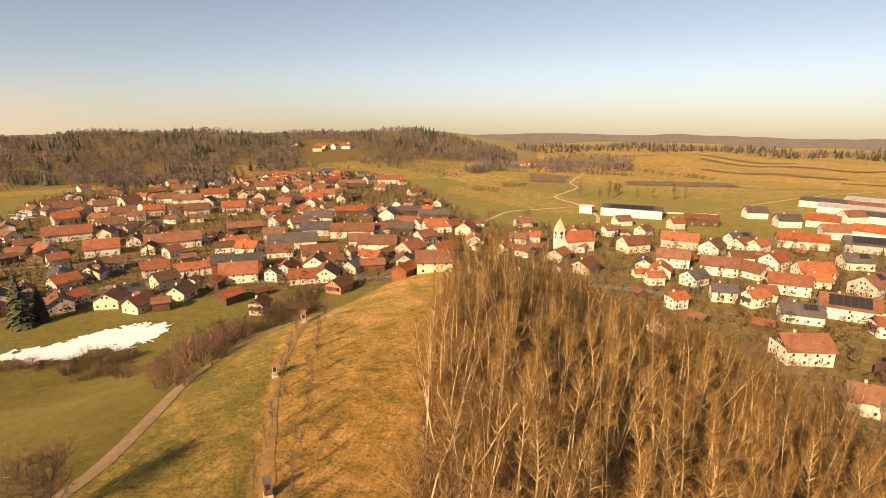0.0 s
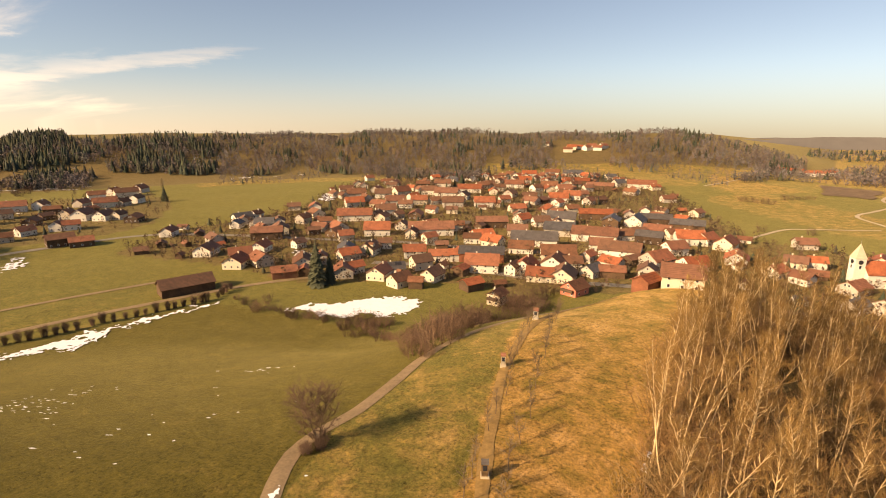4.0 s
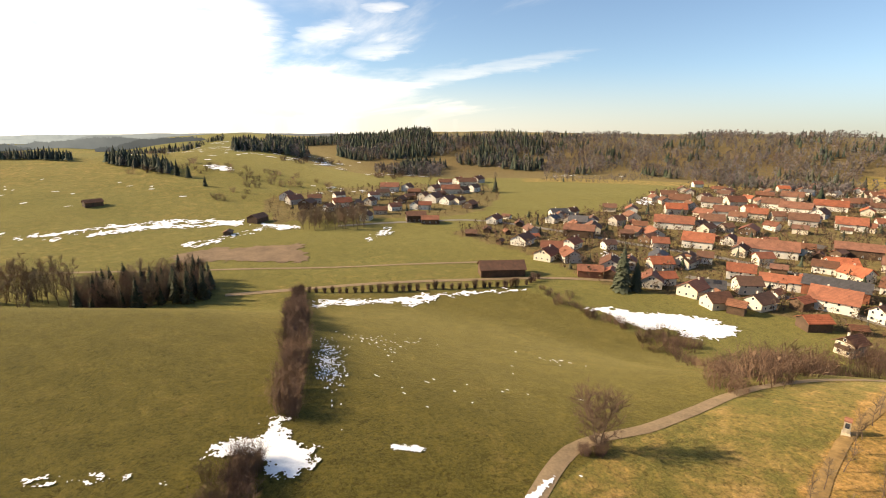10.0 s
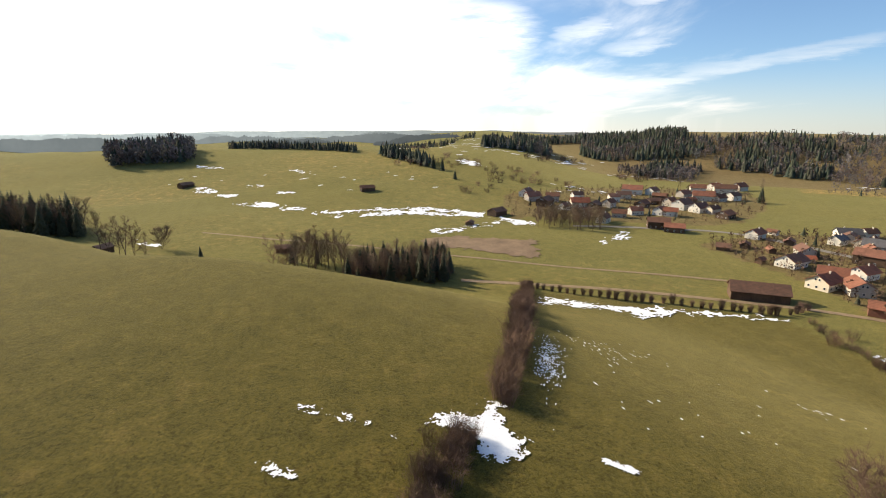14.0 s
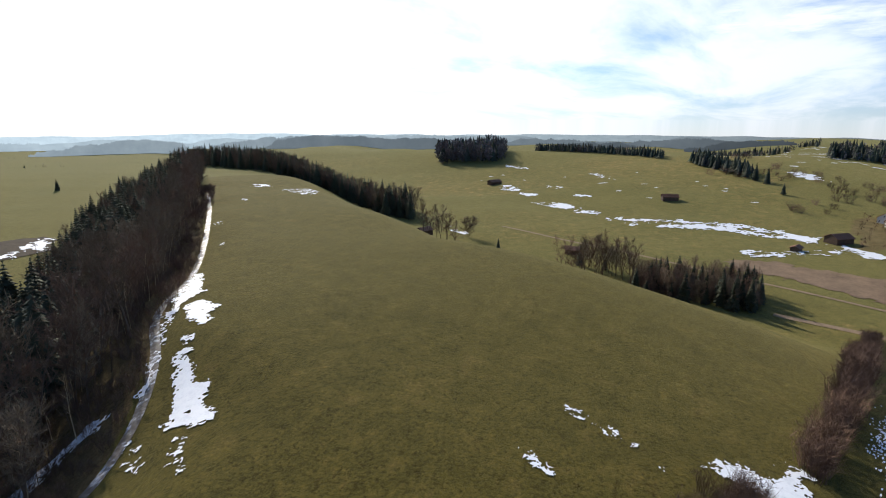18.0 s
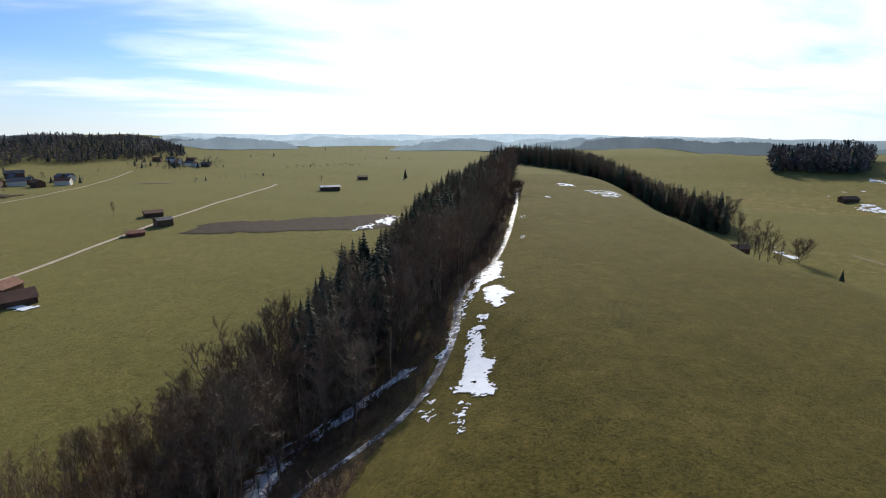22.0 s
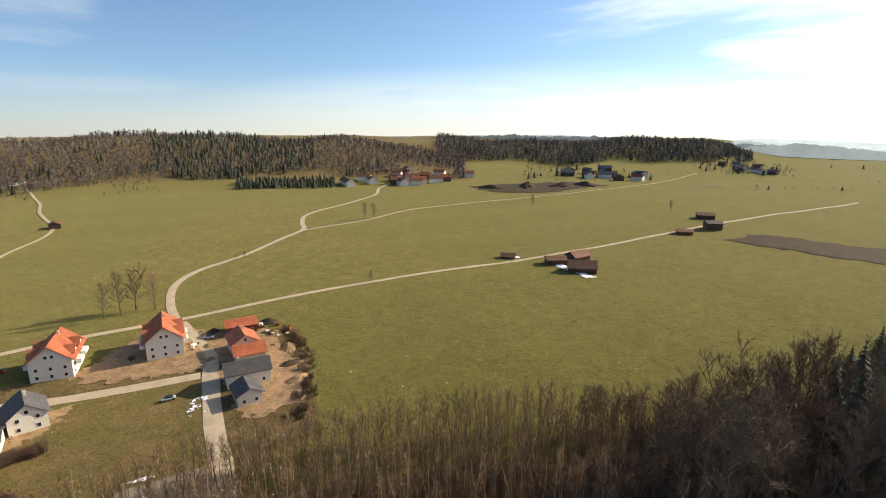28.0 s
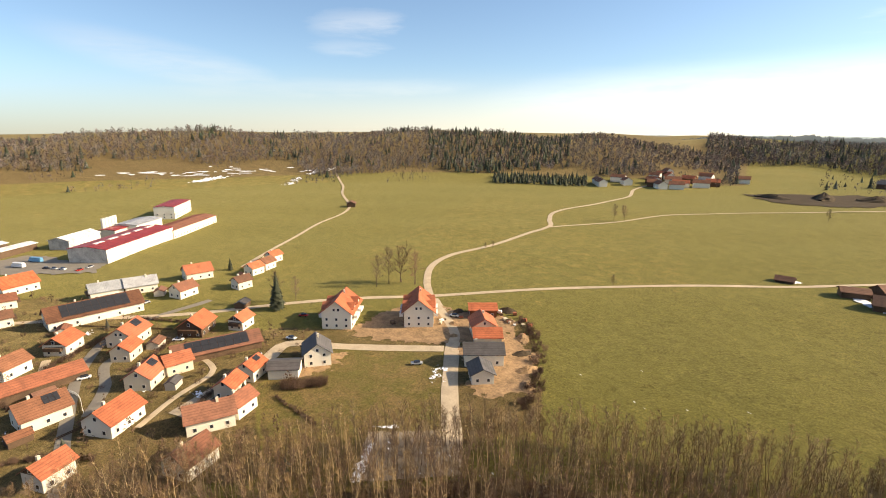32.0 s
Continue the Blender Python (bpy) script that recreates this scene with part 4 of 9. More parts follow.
for k, (az, r, rx, ry, turn, n, size) in enumerate((
    (76, 640, 120, 50, 75, 40, 4.0), (83, 720, 140, 60, 80, 44, 4.5), (66, 640, 90, 30, 60, 16, 3.5), (98, 470, 90, 40, 95, 9, 2.0),
    (108, 520, 110, 40, 110, 8, 2.4), (72, 470, 60, 20, 70, 14, 2.6), (46, 640, 60, 14, 45, 12, 2.6), (252, 640, 90, 20, 70, 22, 5.0),
    (262, 640, 80, 20, 80, 16, 5.0), (60, 82, 20, 14, 20, 22, 0.35), (73.9, 88, 13, 2.6, -16, 300, 0.27), (68.2, 103, 9, 6, 20, 46, 0.28),
    (48, 110, 10, 5, 20, 10, 0.6), (236, 90, 14, 10, 0, 16, 0.3), (210, 130, 30, 30, 0, 7, 0.25), (66, 106, 16, 12, 35, 14, 0.3), (92, 860, 220, 60, 90, 40, 6.0))):
    flecks(*polar(az, r), rx, ry, turn, n, size, 40 + k)

# ---- trees ----
def tube(V, F, pts, radii, sides):
    base = len(V)
    for k, (p, r) in enumerate(zip(pts, radii)):
        d = (pts[min(k + 1, len(pts) - 1)] - pts[max(k - 1, 0)]).normalized()
        a = d.orthogonal().normalized()
        b = d.cross(a)
        for i in range(sides):
            t = 2 * math.pi * i / sides
            V.append(p + a * (math.cos(t) * r) + b * (math.sin(t) * r))
    for k in range(len(pts) - 1):
        for i in range(sides):
            j = (i + 1) % sides
            o = base + k * sides
            F.append((o + i, o + j, o + sides + j, o + sides + i))


def spike(V, F, p, q, r):
    """A thin three-sided twig from p to its point q."""
    d = (q - p).normalized()
    a = d.orthogonal().normalized() * r
    b = d.cross(a)
    o = len(V)
    V += [p + a, p - a * 0.5 + b * 0.87, p - a * 0.5 - b * 0.87, q]
    F += [(o, o + 1, o + 3), (o + 1, o + 2, o + 3)]


def mesh_of(name, V, F, material):
    me = bpy.data.meshes.new(name)
    me.from_pydata([tuple(v) for v in V], [], F)
    me.materials.append(material)
    return me


def bare_tree_meshes(seed, height, spread, clear, limbs, twigs, bark, twig_mat, girth=0.22, forks=1, twig_r=0.03, droop=0.0, rise_of=0.55):
    rng = random.Random(seed)
    TV, TF, CV, CF = [], [], [], []
    ends = []

    def wander(p, d, length, n, bend):
        pts = [p]
        for _ in range(n):
            d = (d + Vector((rng.gauss(0, bend), rng.gauss(0, bend), rng.gauss(0, bend * 0.6) + 0.04))).normalized()
            p = p + d * (length / n)
            pts.append(p)
        return pts, d

    stems = []
    for k in range(forks):
        lean = 0.0 if forks == 1 else 0.1
        d = Vector((rng.gauss(0, 0.05 + lean), rng.gauss(0, 0.05 + lean), 1)).normalized()
        pts, _ = wander(Vector((rng.gauss(0, 0.15) * (forks > 1), rng.gauss(0, 0.15) * (forks > 1), -0.3)), d, height * rng.uniform(0.86, 1.0), 7, 0.06)
        g = girth * (1.0 if forks == 1 else 0.75)
        tube(TV, TF, pts, [g * (1 - 0.9 * (i / 7) ** 0.9) + (0.1 * g if i == 0 else 0) for i in range(8)], 6)
        stems.append(pts)
        ends.append((pts[-2], (pts[-1] - pts[-2]).normalized(), 1.2))
    for k in range(limbs):
        pts = stems[k % len(stems)]
        u = clear + (1 - clear) * ((k + rng.random()) / limbs) ** 0.9
        f = min(u * 7, 6.99)
        p = pts[int(f)].lerp(pts[int(f) + 1], f - int(f))
        a = k * 2.399 + rng.random()
        up = rise_of + 0.7 * u
        d = Vector((math.cos(a), math.sin(a), up)).normalized()
        # longest in the middle of the crown
        v = (u - clear) / (1 - clear)
        ln = spread * (0.45 + 0.75 * math.sin(math.pi * min(1, v * 0.8 + 0.2))) * rng.uniform(0.75, 1.15)
        q, dd = wander(p, d, ln, 4, 0.2)
        r0 = girth * (1 - 0.85 * u) * 0.45 + 0.025
        tube(TV, TF, q, [r0, r0 * 0.75, r0 * 0.5, r0 * 0.3, 0.012], 3)
        for m in (1, 2, 3, 4):
            ends.append((q[m], (q[m] - q[m - 1]).normalized(), 0.5 + ln * 0.16))
        for m in (1, 2, 2, 3):
            s = Vector((rng.gauss(0, 0.8), rng.gauss(0, 0.8), rng.uniform(0.0, 0.9)))
            w, _ = wander(q[m], (dd + s).normalized(), ln * rng.uniform(0.3, 0.55), 2, 0.2)
            if twigs < 200:
                spike(CV, CF, w[0], w[2], r0 * 0.35 + 0.012)
            else:
                tube(CV, CF, w, [r0 * 0.35 + 0.012, r0 * 0.2 + 0.01, 0.01], 3)
            ends += [(w[1], (w[2] - w[1]).normalized(), 0.5 + ln * 0.12), (w[2], (w[2] - w[1]).normalized(), 0.5 + ln * 0.12)]
    for k in range(twigs):
        p, d, ln = ends[k % len(ends)]
        d = (d * 0.8 + Vector((rng.gauss(0, 0.6), rng.gauss(0, 0.6), rng.gauss(0.25, 0.5) - droop))).normalized()
        spike(CV, CF, p + Vector((rng.gauss(0, 0.1), rng.gauss(0, 0.1), rng.gauss(0, 0.1))), p + d * ln * rng.uniform(0.6, 1.7), twig_r * rng.uniform(0.7, 1.3))
    return mesh_of("trunk", TV, TF, bark), mesh_of("crown", CV, CF, twig_mat)


def spruce_meshes(seed, height, spread):
    rng = random.Random(seed)
    TV, TF, CV, CF = [], [], [], []
    tube(TV, TF, [Vector((0, 0, -0.3)), Vector((0, 0, height * 0.5)), Vector((0, 0, height * 0.97))], [0.26, 0.15, 0.02], 6)
    whorls = 21
    for k in range(whorls):
        u = k / (whorls - 1)
        z = height * (0.10 + 0.88 * u)
        reach = spread * (1 - u) ** 0.85 * rng.uniform(0.85, 1.1) + 0.25
        n = 12 if u < 0.7 else 8
        for i in range(n):
            a = i * 2 * math.pi / n + k * 1.1 + rng.gauss(0, 0.12)
            r = reach * rng.uniform(0.7, 1.15)
            d = Vector((math.cos(a), math.sin(a), 0))
            s = Vector((-d.y, d.x, 0))
            tip = d * r + Vector((0, 0, z - r * rng.uniform(0.25, 0.5)))
            mid = d * r * 0.55 + Vector((0, 0, z - r * 0.10))
            w = r * 0.30 + 0.12
            root = Vector((0, 0, z + 0.25 + r * 0.12))
            o = len(CV)
            CV += [root, mid + s * w, tip, mid - s * w, mid - Vector((0, 0, r * 0.22 + 0.1))]
            CF += [(o, o + 1, o + 3), (o + 1, o + 2, o + 3), (o + 1, o + 4, o + 2), (o + 4, o + 3, o + 2), (o, o + 4, o + 1), (o, o + 3, o + 4)]
    top = Vector((0, 0, height))
    spike(CV, CF, Vector((0, 0, height * 0.9)), top, 0.16)
    return mesh_of("trunk", TV, TF, BARK_DARK), mesh_of("crown", CV, CF, NEEDLE)


def shrub_mesh(seed, height, spread, stems, material, r=0.03):
    rng = random.Random(seed)
    V, F = [], []
    for k in range(stems):
        a, q = rng.random() * 6.283, spread * 0.45 * rng.random() ** 0.5
        p = Vector((math.cos(a) * q, math.sin(a) * q, -0.1))
        a += rng.gauss(0, 0.7)
        tip = p + Vector((math.cos(a) * spread * 0.5 * rng.random(), math.sin(a) * spread * 0.5 * rng.random(), height * rng.uniform(0.55, 1.0)))
        mid = p.lerp(tip, 0.5) + Vector((rng.gauss(0, 0.12), rng.gauss(0, 0.12), 0)) * height * 0.4
        spike(V, F, p, mid.lerp(tip, 0.5), r * 1.4)
        for _ in range(5):
            c = p.lerp(mid, rng.uniform(0.4, 1.0)).lerp(tip, rng.uniform(0, 0.7))
            spike(V, F, c, c + Vector((rng.gauss(0, 0.5), rng.gauss(0, 0.5), rng.uniform(0.2, 1.0))) * height * 0.32, r)
    return mesh_of("shrub", V, F, material)


def plant(name, meshes, x, y, scale, turn, label, category, group="", squash=1.0):
    e = new(name)
    e.matrix_basis = Matrix.Translation((x, y, ground_z(x, y))) @ Matrix.Rotation(turn, 4, "Z") @ Matrix.Diagonal((scale, scale, scale * squash, 1))
    for me in meshes:
        part_ob = new(me.name, me)
        part_ob.parent = e
    return tagged(e, label, category, group)


def scatter(poly, gap, seed, skip=0.0):
    """Loosely spaced places inside a polygon."""
    rng = random.Random(seed)
    P = np.array(poly)
    (x0, y0), (x1, y1) = P.min(0), P.max(0)
    pts = []
    y = y0
    while y < y1:
        x = x0 + rng.random() * gap
        while x < x1:
            px, py = x + rng.gauss(0, gap * 0.28), y + rng.gauss(0, gap * 0.28)
            if rng.random() >= skip:
                pts.append((px, py))
            x += gap
        y += gap * 0.87
    A = np.array(pts)
    ok = inside(A[:, 0], A[:, 1], poly)
    return [p for p, k in zip(pts, ok) if k]


rng = random.Random(11)
TALL = [bare_tree_meshes(100 + k, 18.5, 2.0, 0.42, 26, 820, BARK_LIGHT, TWIG_TAN, 0.16, 1 + (k % 3 == 2), 0.017, rise_of=0.95) for k in range(7)]
BROAD = [bare_tree_meshes(120 + k, 15, 3.6, 0.22, 26, 820, BARK_DARK, TWIG_RED if k % 2 else TWIG_GREY, 0.2, 1 + k % 2, 0.03) for k in range(5)]
ROUND = [bare_tree_meshes(140 + k, 9, 3.6, 0.16, 40, 2200, BARK_DARK, TWIG_DARK, 0.16, 2, 0.02) for k in range(2)]
YOUNG = [bare_tree_meshes(150 + k, 5.0, 0.9, 0.3, 12, 80, BARK_DARK, TWIG_GREY, 0.075, 1, 0.02) for k in range(2)]
SPRUCE = [spruce_meshes(160 + k, 19, 4.2) for k in range(4)]

GROVE_CORE = [(-2, 34), (-3, 60), (-1, 95), (8, 128), (28, 134), (52, 112), (72, 84), (70, 44), (44, 18)]
GROVE_EDGE = [(34, 98), (58, 110), (76, 86), (72, 66), (52, 78)]
grove_back = []
for x, y in scatter(GROVE_CORE, 5.0, 5) + scatter(GROVE_EDGE, 5.0, 16):
    if math.hypot(x, y) < 38 or (12 < x < 36 and 88 < y < 100 and rng.random() < 0.7):
        continue
    if math.hypot(x, y) > 84:
        grove_back.append((x, y))
        continue
    plant("bare_tree", TALL[rng.randrange(7)], x, y, rng.uniform(0.72, 1.08), rng.random() * 6.3, "tall slender leafless tree, pale sunlit bark", "tree", "trees of the hilltop grove")

def joined(name, places, kinds, label, lo=0.7, hi=1.2, category="undergrowth"):
    """Many plants as one mesh; kinds: lists of meshes that make up one plant."""
    prepared, mats = [], []
    for meshes in kinds:
        V, F, M, base = [], [], [], 0
        for me in meshes:
            me.calc_loop_triangles()
            co, tri = np.zeros(len(me.vertices) * 3), np.zeros(len(me.loop_triangles) * 3, np.int32)
            me.vertices.foreach_get("co", co)
            me.loop_triangles.foreach_get("vertices", tri)
            if me.materials[0] not in mats:
                mats.append(me.materials[0])
            V.append(co.reshape(-1, 3))
            F.append(tri.reshape(-1, 3) + base)
            M.append(np.full(len(F[-1]), mats.index(me.materials[0])))
            base += len(V[-1])
        prepared.append((np.concatenate(V), np.concatenate(F), np.concatenate(M)))
    V, F, M, base = [], [], [], 0
    zs = land(np.array([p[0] for p in places]), np.array([p[1] for p in places]))
    for (x, y), z in zip(places, zs):
        co, fs, ms = prepared[rng.randrange(len(prepared))]
        a, s = rng.random() * 6.3, rng.uniform(lo, hi)
        c, n = math.cos(a) * s, math.sin(a) * s
        V.append(np.column_stack([co[:, 0] * c - co[:, 1] * n + x, co[:, 0] * n + co[:, 1] * c + y, co[:, 2] * s + z]))
        F.append(fs + base)
        M.append(ms)
        base += len(co)
    V, F = np.concatenate(V), np.concatenate(F)
    me = bpy.data.meshes.new(name)
    me.vertices.add(len(V))
    me.vertices.foreach_set("co", V.ravel())
    me.loops.add(F.size)
    me.loops.foreach_set("vertex_index", F.ravel().astype(np.int32))
    me.polygons.add(len(F))
    me.polygons.foreach_set("loop_start", np.arange(0, F.size, 3, dtype=np.int32))
    for m in mats:
        me.materials.append(m)
    me.polygons.foreach_set("material_index", np.concatenate(M).astype(np.int32))
    me.update()
    return tagged(new(name, me), label, category, kind="stuff")


def thicket(name, places, kinds, label, lo=0.7, hi=1.2, category="undergrowth"):
    return joined(name, places, [[me] for me in kinds], label, lo, hi, category)


joined("wood", grove_back, [list(m) for m in TALL], "tall slender leafless trees at the back of the grove", 0.72, 1.08, "woodland")
EDGE = [(-2, -66), (-22, -72), (-44, -88), (-80, -124), (-140, -196), (-205, -274), (-262, -350), (-232, -400), (-150, -300), (-108, -240), (-66, -186), (-42, -158), (-14, -118), (4, -104), (4, -92), (2, -76)]
INNER = np.array(EDGE[:7], float)


def off_track(x, y):
    """How far a place lies from the wood's edge along the track."""
    best = 1e9
    for a, b in zip(INNER[:-1], INNER[1:]):
        d = b - a
        u = min(1.0, max(0.0, ((x - a[0]) * d[0] + (y - a[1]) * d[1]) / (d @ d)))
        best = min(best, math.hypot(x - a[0] - u * d[0], y - a[1] - u * d[1]))
    return best


far_firs, far_bare = [], []
for x, y in scatter(EDGE, 7.2, 6):
    az = math.degrees(math.atan2(-x, y)) % 360
    r = math.hypot(x, y)
    if off_track(x, y) > 11 and (138 < az < 168 and r > 100 and rng.random() < 0.78 or 168 <= az < 178 and r > 112 and rng.random() < 0.5):
        if r > 165:
            far_firs.append((x, y))
            continue
        plant("spruce", SPRUCE[rng.randrange(4)], x, y, rng.uniform(0.8, 1.15), rng.random() * 6.3, "dark green spruce on the wooded slope", "tree", "spruces of the wooded slope")
    elif r > 165:
        far_bare.append((x, y))
    else:
        plant("bare_tree", BROAD[rng.randrange(5)], x, y, rng.uniform(1.0, 1.45) * (0.72 if az > 182 else 1.12 if az > 150 and r > 100 else 1), rng.random() * 6.3, "leafless brown tree on the wooded slope", "tree", "bare trees of the wooded slope")

joined("wood", far_firs, [list(m) for m in SPRUCE], "dark spruces at the far end of the wooded slope", 0.95, 1.3, "woodland")
joined("wood", far_bare, [list(m) for m in BROAD], "leafless trees at the far end of the wooded slope", 1.0, 1.5, "woodland")

SAPLING = [bare_tree_meshes(190 + k, 12, 1.3, 0.4, 10, 110, (BARK_LIGHT, BARK_DARK, BARK_DARK)[k % 3], (TWIG_WARM, TWIG_GREY, TWIG_RED, TWIG_DARK)[k % 4], 0.085, 1, 0.02) for k in range(5)]
EAST = [(30, 2), (62, 2), (88, 20), (98, 55), (84, 92), (60, 116), (58, 92), (74, 66), (70, 44), (46, 22)]
joined("young_wood", scatter(EAST, 3.6, 9), SAPLING + BROAD[:2], "dense leafless young wood on the grove's outer slope", 0.65, 1.2, "young wood")
FOOT = [(92, 34), (66, -30), (46, -58), (20, -72), (-6, -72), (-10, -98), (-4, -116), (30, -104), (62, -79), (84, -48), (101, 0)]
joined("young_wood", scatter(FOOT, 1.75, 12), SAPLING, "dense thin leafless saplings at the foot of the wooded slope", 0.62, 1.02, "young wood")
joined("young_wood", [p for p in scatter(EDGE, 3.6, 13)], SAPLING, "leafless saplings between the taller trees of the slope", 0.6, 1.1, "young wood")


BUSH = [shrub_mesh(170 + k, 3.4, 3.0, 34, (TWIG_DARK, TWIG_DARK, TWIG_RED)[k % 3], 0.022) for k in range(6)]
TRIM = [shrub_mesh(185 + k, 4.2, 1.5, 70, TWIG_DARK, 0.026) for k in range(3)]
ROWS_OF = [shrub_mesh(210 + k, 4.6, 3.2, 44, (TWIG_DARK, TWIG_DARK, TWIG_RED)[k % 3], 0.022) for k in range(6)]
HEDGE = [shrub_mesh(180 + k, 3.6, 2.6, 60, TWIG_DARK, 0.024) for k in range(3)]
joined("young_wood", scatter(GROVE_CORE, 5.6, 14), SAPLING, "thin pale saplings between the tall trees of the grove", 0.6, 1.1, "young wood")
joined("wood", [p for p in scatter([(14, -70), (-4, -72), (-14, -92), (-16, -118), (0, -118), (20, -108)], 4.6, 15)], [list(m) for m in BROAD], "leafless brown trees at the foot of the wooded slope", 0.5, 0.72, "woodland")
UNDER = [shrub_mesh(200 + k, 3.6, 3.4, 30, (BRUSH, BRUSH, TWIG_WARM)[k % 3], 0.024) for k in range(6)]
thicket("undergrowth", [p for p in scatter(GROVE, 2.7, 7) if math.hypot(*p) > 30 and not (10 < p[0] < 38 and 86 < p[1] < 101)], UNDER, "rust-brown leafless brushwood under the grove's trees", 0.7, 2.2)
thicket("undergrowth", [p for p in scatter(BELT, 4.4, 8) if math.hypot(*p) > 45], BUSH, "leafless brushwood on the wooded slope", 0.6, 1.5)


def along(pts, gap, wide, seed):
    r2 = random.Random(seed)
    return [(p.x + r2.gauss(0, wide), p.y + r2.gauss(0, wide)) for p in smooth_line(pts, gap)]


def hedge_thing(pts, gap, wide, seed, label, kinds, lo, hi):
    return tagged(thicket("hedge", along(pts, gap, wide, seed), kinds, label, lo, hi, "hedge"), kind="stuff")


hedge_thing([(-194, 45), (-150, 34), (-107, 23.7), (-81, 17), (-67, 12)], 0.95, 0.7, 1, "dense tall leafless reddish hedge between two fields", ROWS_OF, 0.62, 1.3)
hedge_thing([(-59.7, 7.7), (-56.4, 5.7), (-52.9, 3.8), (-48.7, 2.4), (-40.3, -0.4)], 0.45, 1.2, 2, "leafless brown bushes beside a snow patch", ROWS_OF, 0.5, 0.95)
hedge_thing([(-193, 46), (-180, 67), (-169.5, 95.6), (-158.6, 123.5), (-162, 137)], 2.9, 0.4, 3, "row of low pruned leafless trees", TRIM, 0.7, 1.15)
hedge_thing([(-150, 128), (-122, 126), (-96, 126), (-70, 110), (-47, 86)], 1.5, 2.2, 4, "scrubby leafless bushes along the field edge", BUSH, 0.5, 1.2)
hedge_thing([(-46, 88), (-56, 112), (-60, 135), (-56, 160), (-46, 180)], 1.2, 3.5, 5, "tall leafless scrub below the meadow", BUSH, 0.9, 2.3)
hedge_thing([(-98, 128), (-92, 132), (-86, 128)], 0.8, 2.5, 6, "bare willow scrub beside old snow", BUSH, 0.7, 1.3)

tree_label = "leafless round-crowned tree beside the track"
plant("bare_tree", ROUND[0], -42.2, 47.6, 0.95, 1.0, tree_label, "tree")
hedge_thing([(-42, 44.5), (-42.6, 48)], 0.5, 1.0, 7, "brown bush at the foot of a tree", HEDGE, 0.4, 0.6)
for k, u in enumerate(np.linspace(0, 1, 15)):
    p = Vector((-18, 44, 0)).lerp(Vector((-29, 112, 0)), u)
    for side in (-2.2, 2.4):
        plant("young_tree", YOUNG[k % 2], p.x + side + rng.gauss(0, 0.2), p.y + rng.gauss(0, 0.8), rng.uniform(0.8, 1.2), rng.random() * 6, "thin young leafless avenue tree", "tree", "young trees along the footpath")

SPOTS = (  # trees that stand alone: kind, azimuth, distance, scale
    ("s", 40.8, 206, 1.05), ("s", 39.4, 208, 0.7), ("s", 85.8, 214, 0.62), ("s", 54.9, 476, 0.75), ("s", 87.6, 516, 0.8), ("s", 86.6, 505, 0.7), ("s", 85.2, 470, 0.5),
    ("r", 115.6, 290, 1.25), ("s", 103.2, 240, 0.5), ("s", 100.5, 236, 0.36), ("s", 112.2, 262, 0.34), ("b", 117, 300, 0.5), ("b", 251, 188, 0.62), ("b", 242.0, 199, 0.85), ("b", 240.6, 203, 1.0), ("b", 239.2, 205, 1.1), ("b", 237.6, 202, 0.95), ("b", 228.8, 264, 0.3), ("b", 229.6, 262, 0.25),
    ("s", 253, 182, 0.72), ("b", 253.2, 188, 0.8), ("s", 257.4, 240, 0.3), ("b", 215.5, 210, 0.36), ("b", 216, 362, 0.75), ("b", 215, 362, 0.75), ("b", 197.5, 420, 0.6),
    ("b", 183.5, 415, 0.6), ("b", 164, 575, 0.5), ("s", 155, 600, 0.6), ("b", 336, 470, 0.9), ("b", 335, 480, 1.0), ("b", 338, 470, 0.7), ("b", 339.5, 475, 0.6),
    ("b", 346, 270, 0.7), ("s", 344, 300, 0.5), ("b", 312, 520, 0.6), ("b", 72, 330, 0.7), ("b", 62, 540, 0.8), ("b", 55, 560, 0.8),
)
for kind, az, r, s in SPOTS:
    x, y = polar(az, r)
    if kind == "s":
        plant("spruce", SPRUCE[rng.randrange(4)], x, y, s, rng.random() * 6, "dark green spruce standing alone", "tree")
    else:
        plant("bare_tree", (BROAD if kind == "b" else ROUND)[rng.randrange(2)], x, y, s, rng.random() * 6, "leafless tree standing alone", "tree")

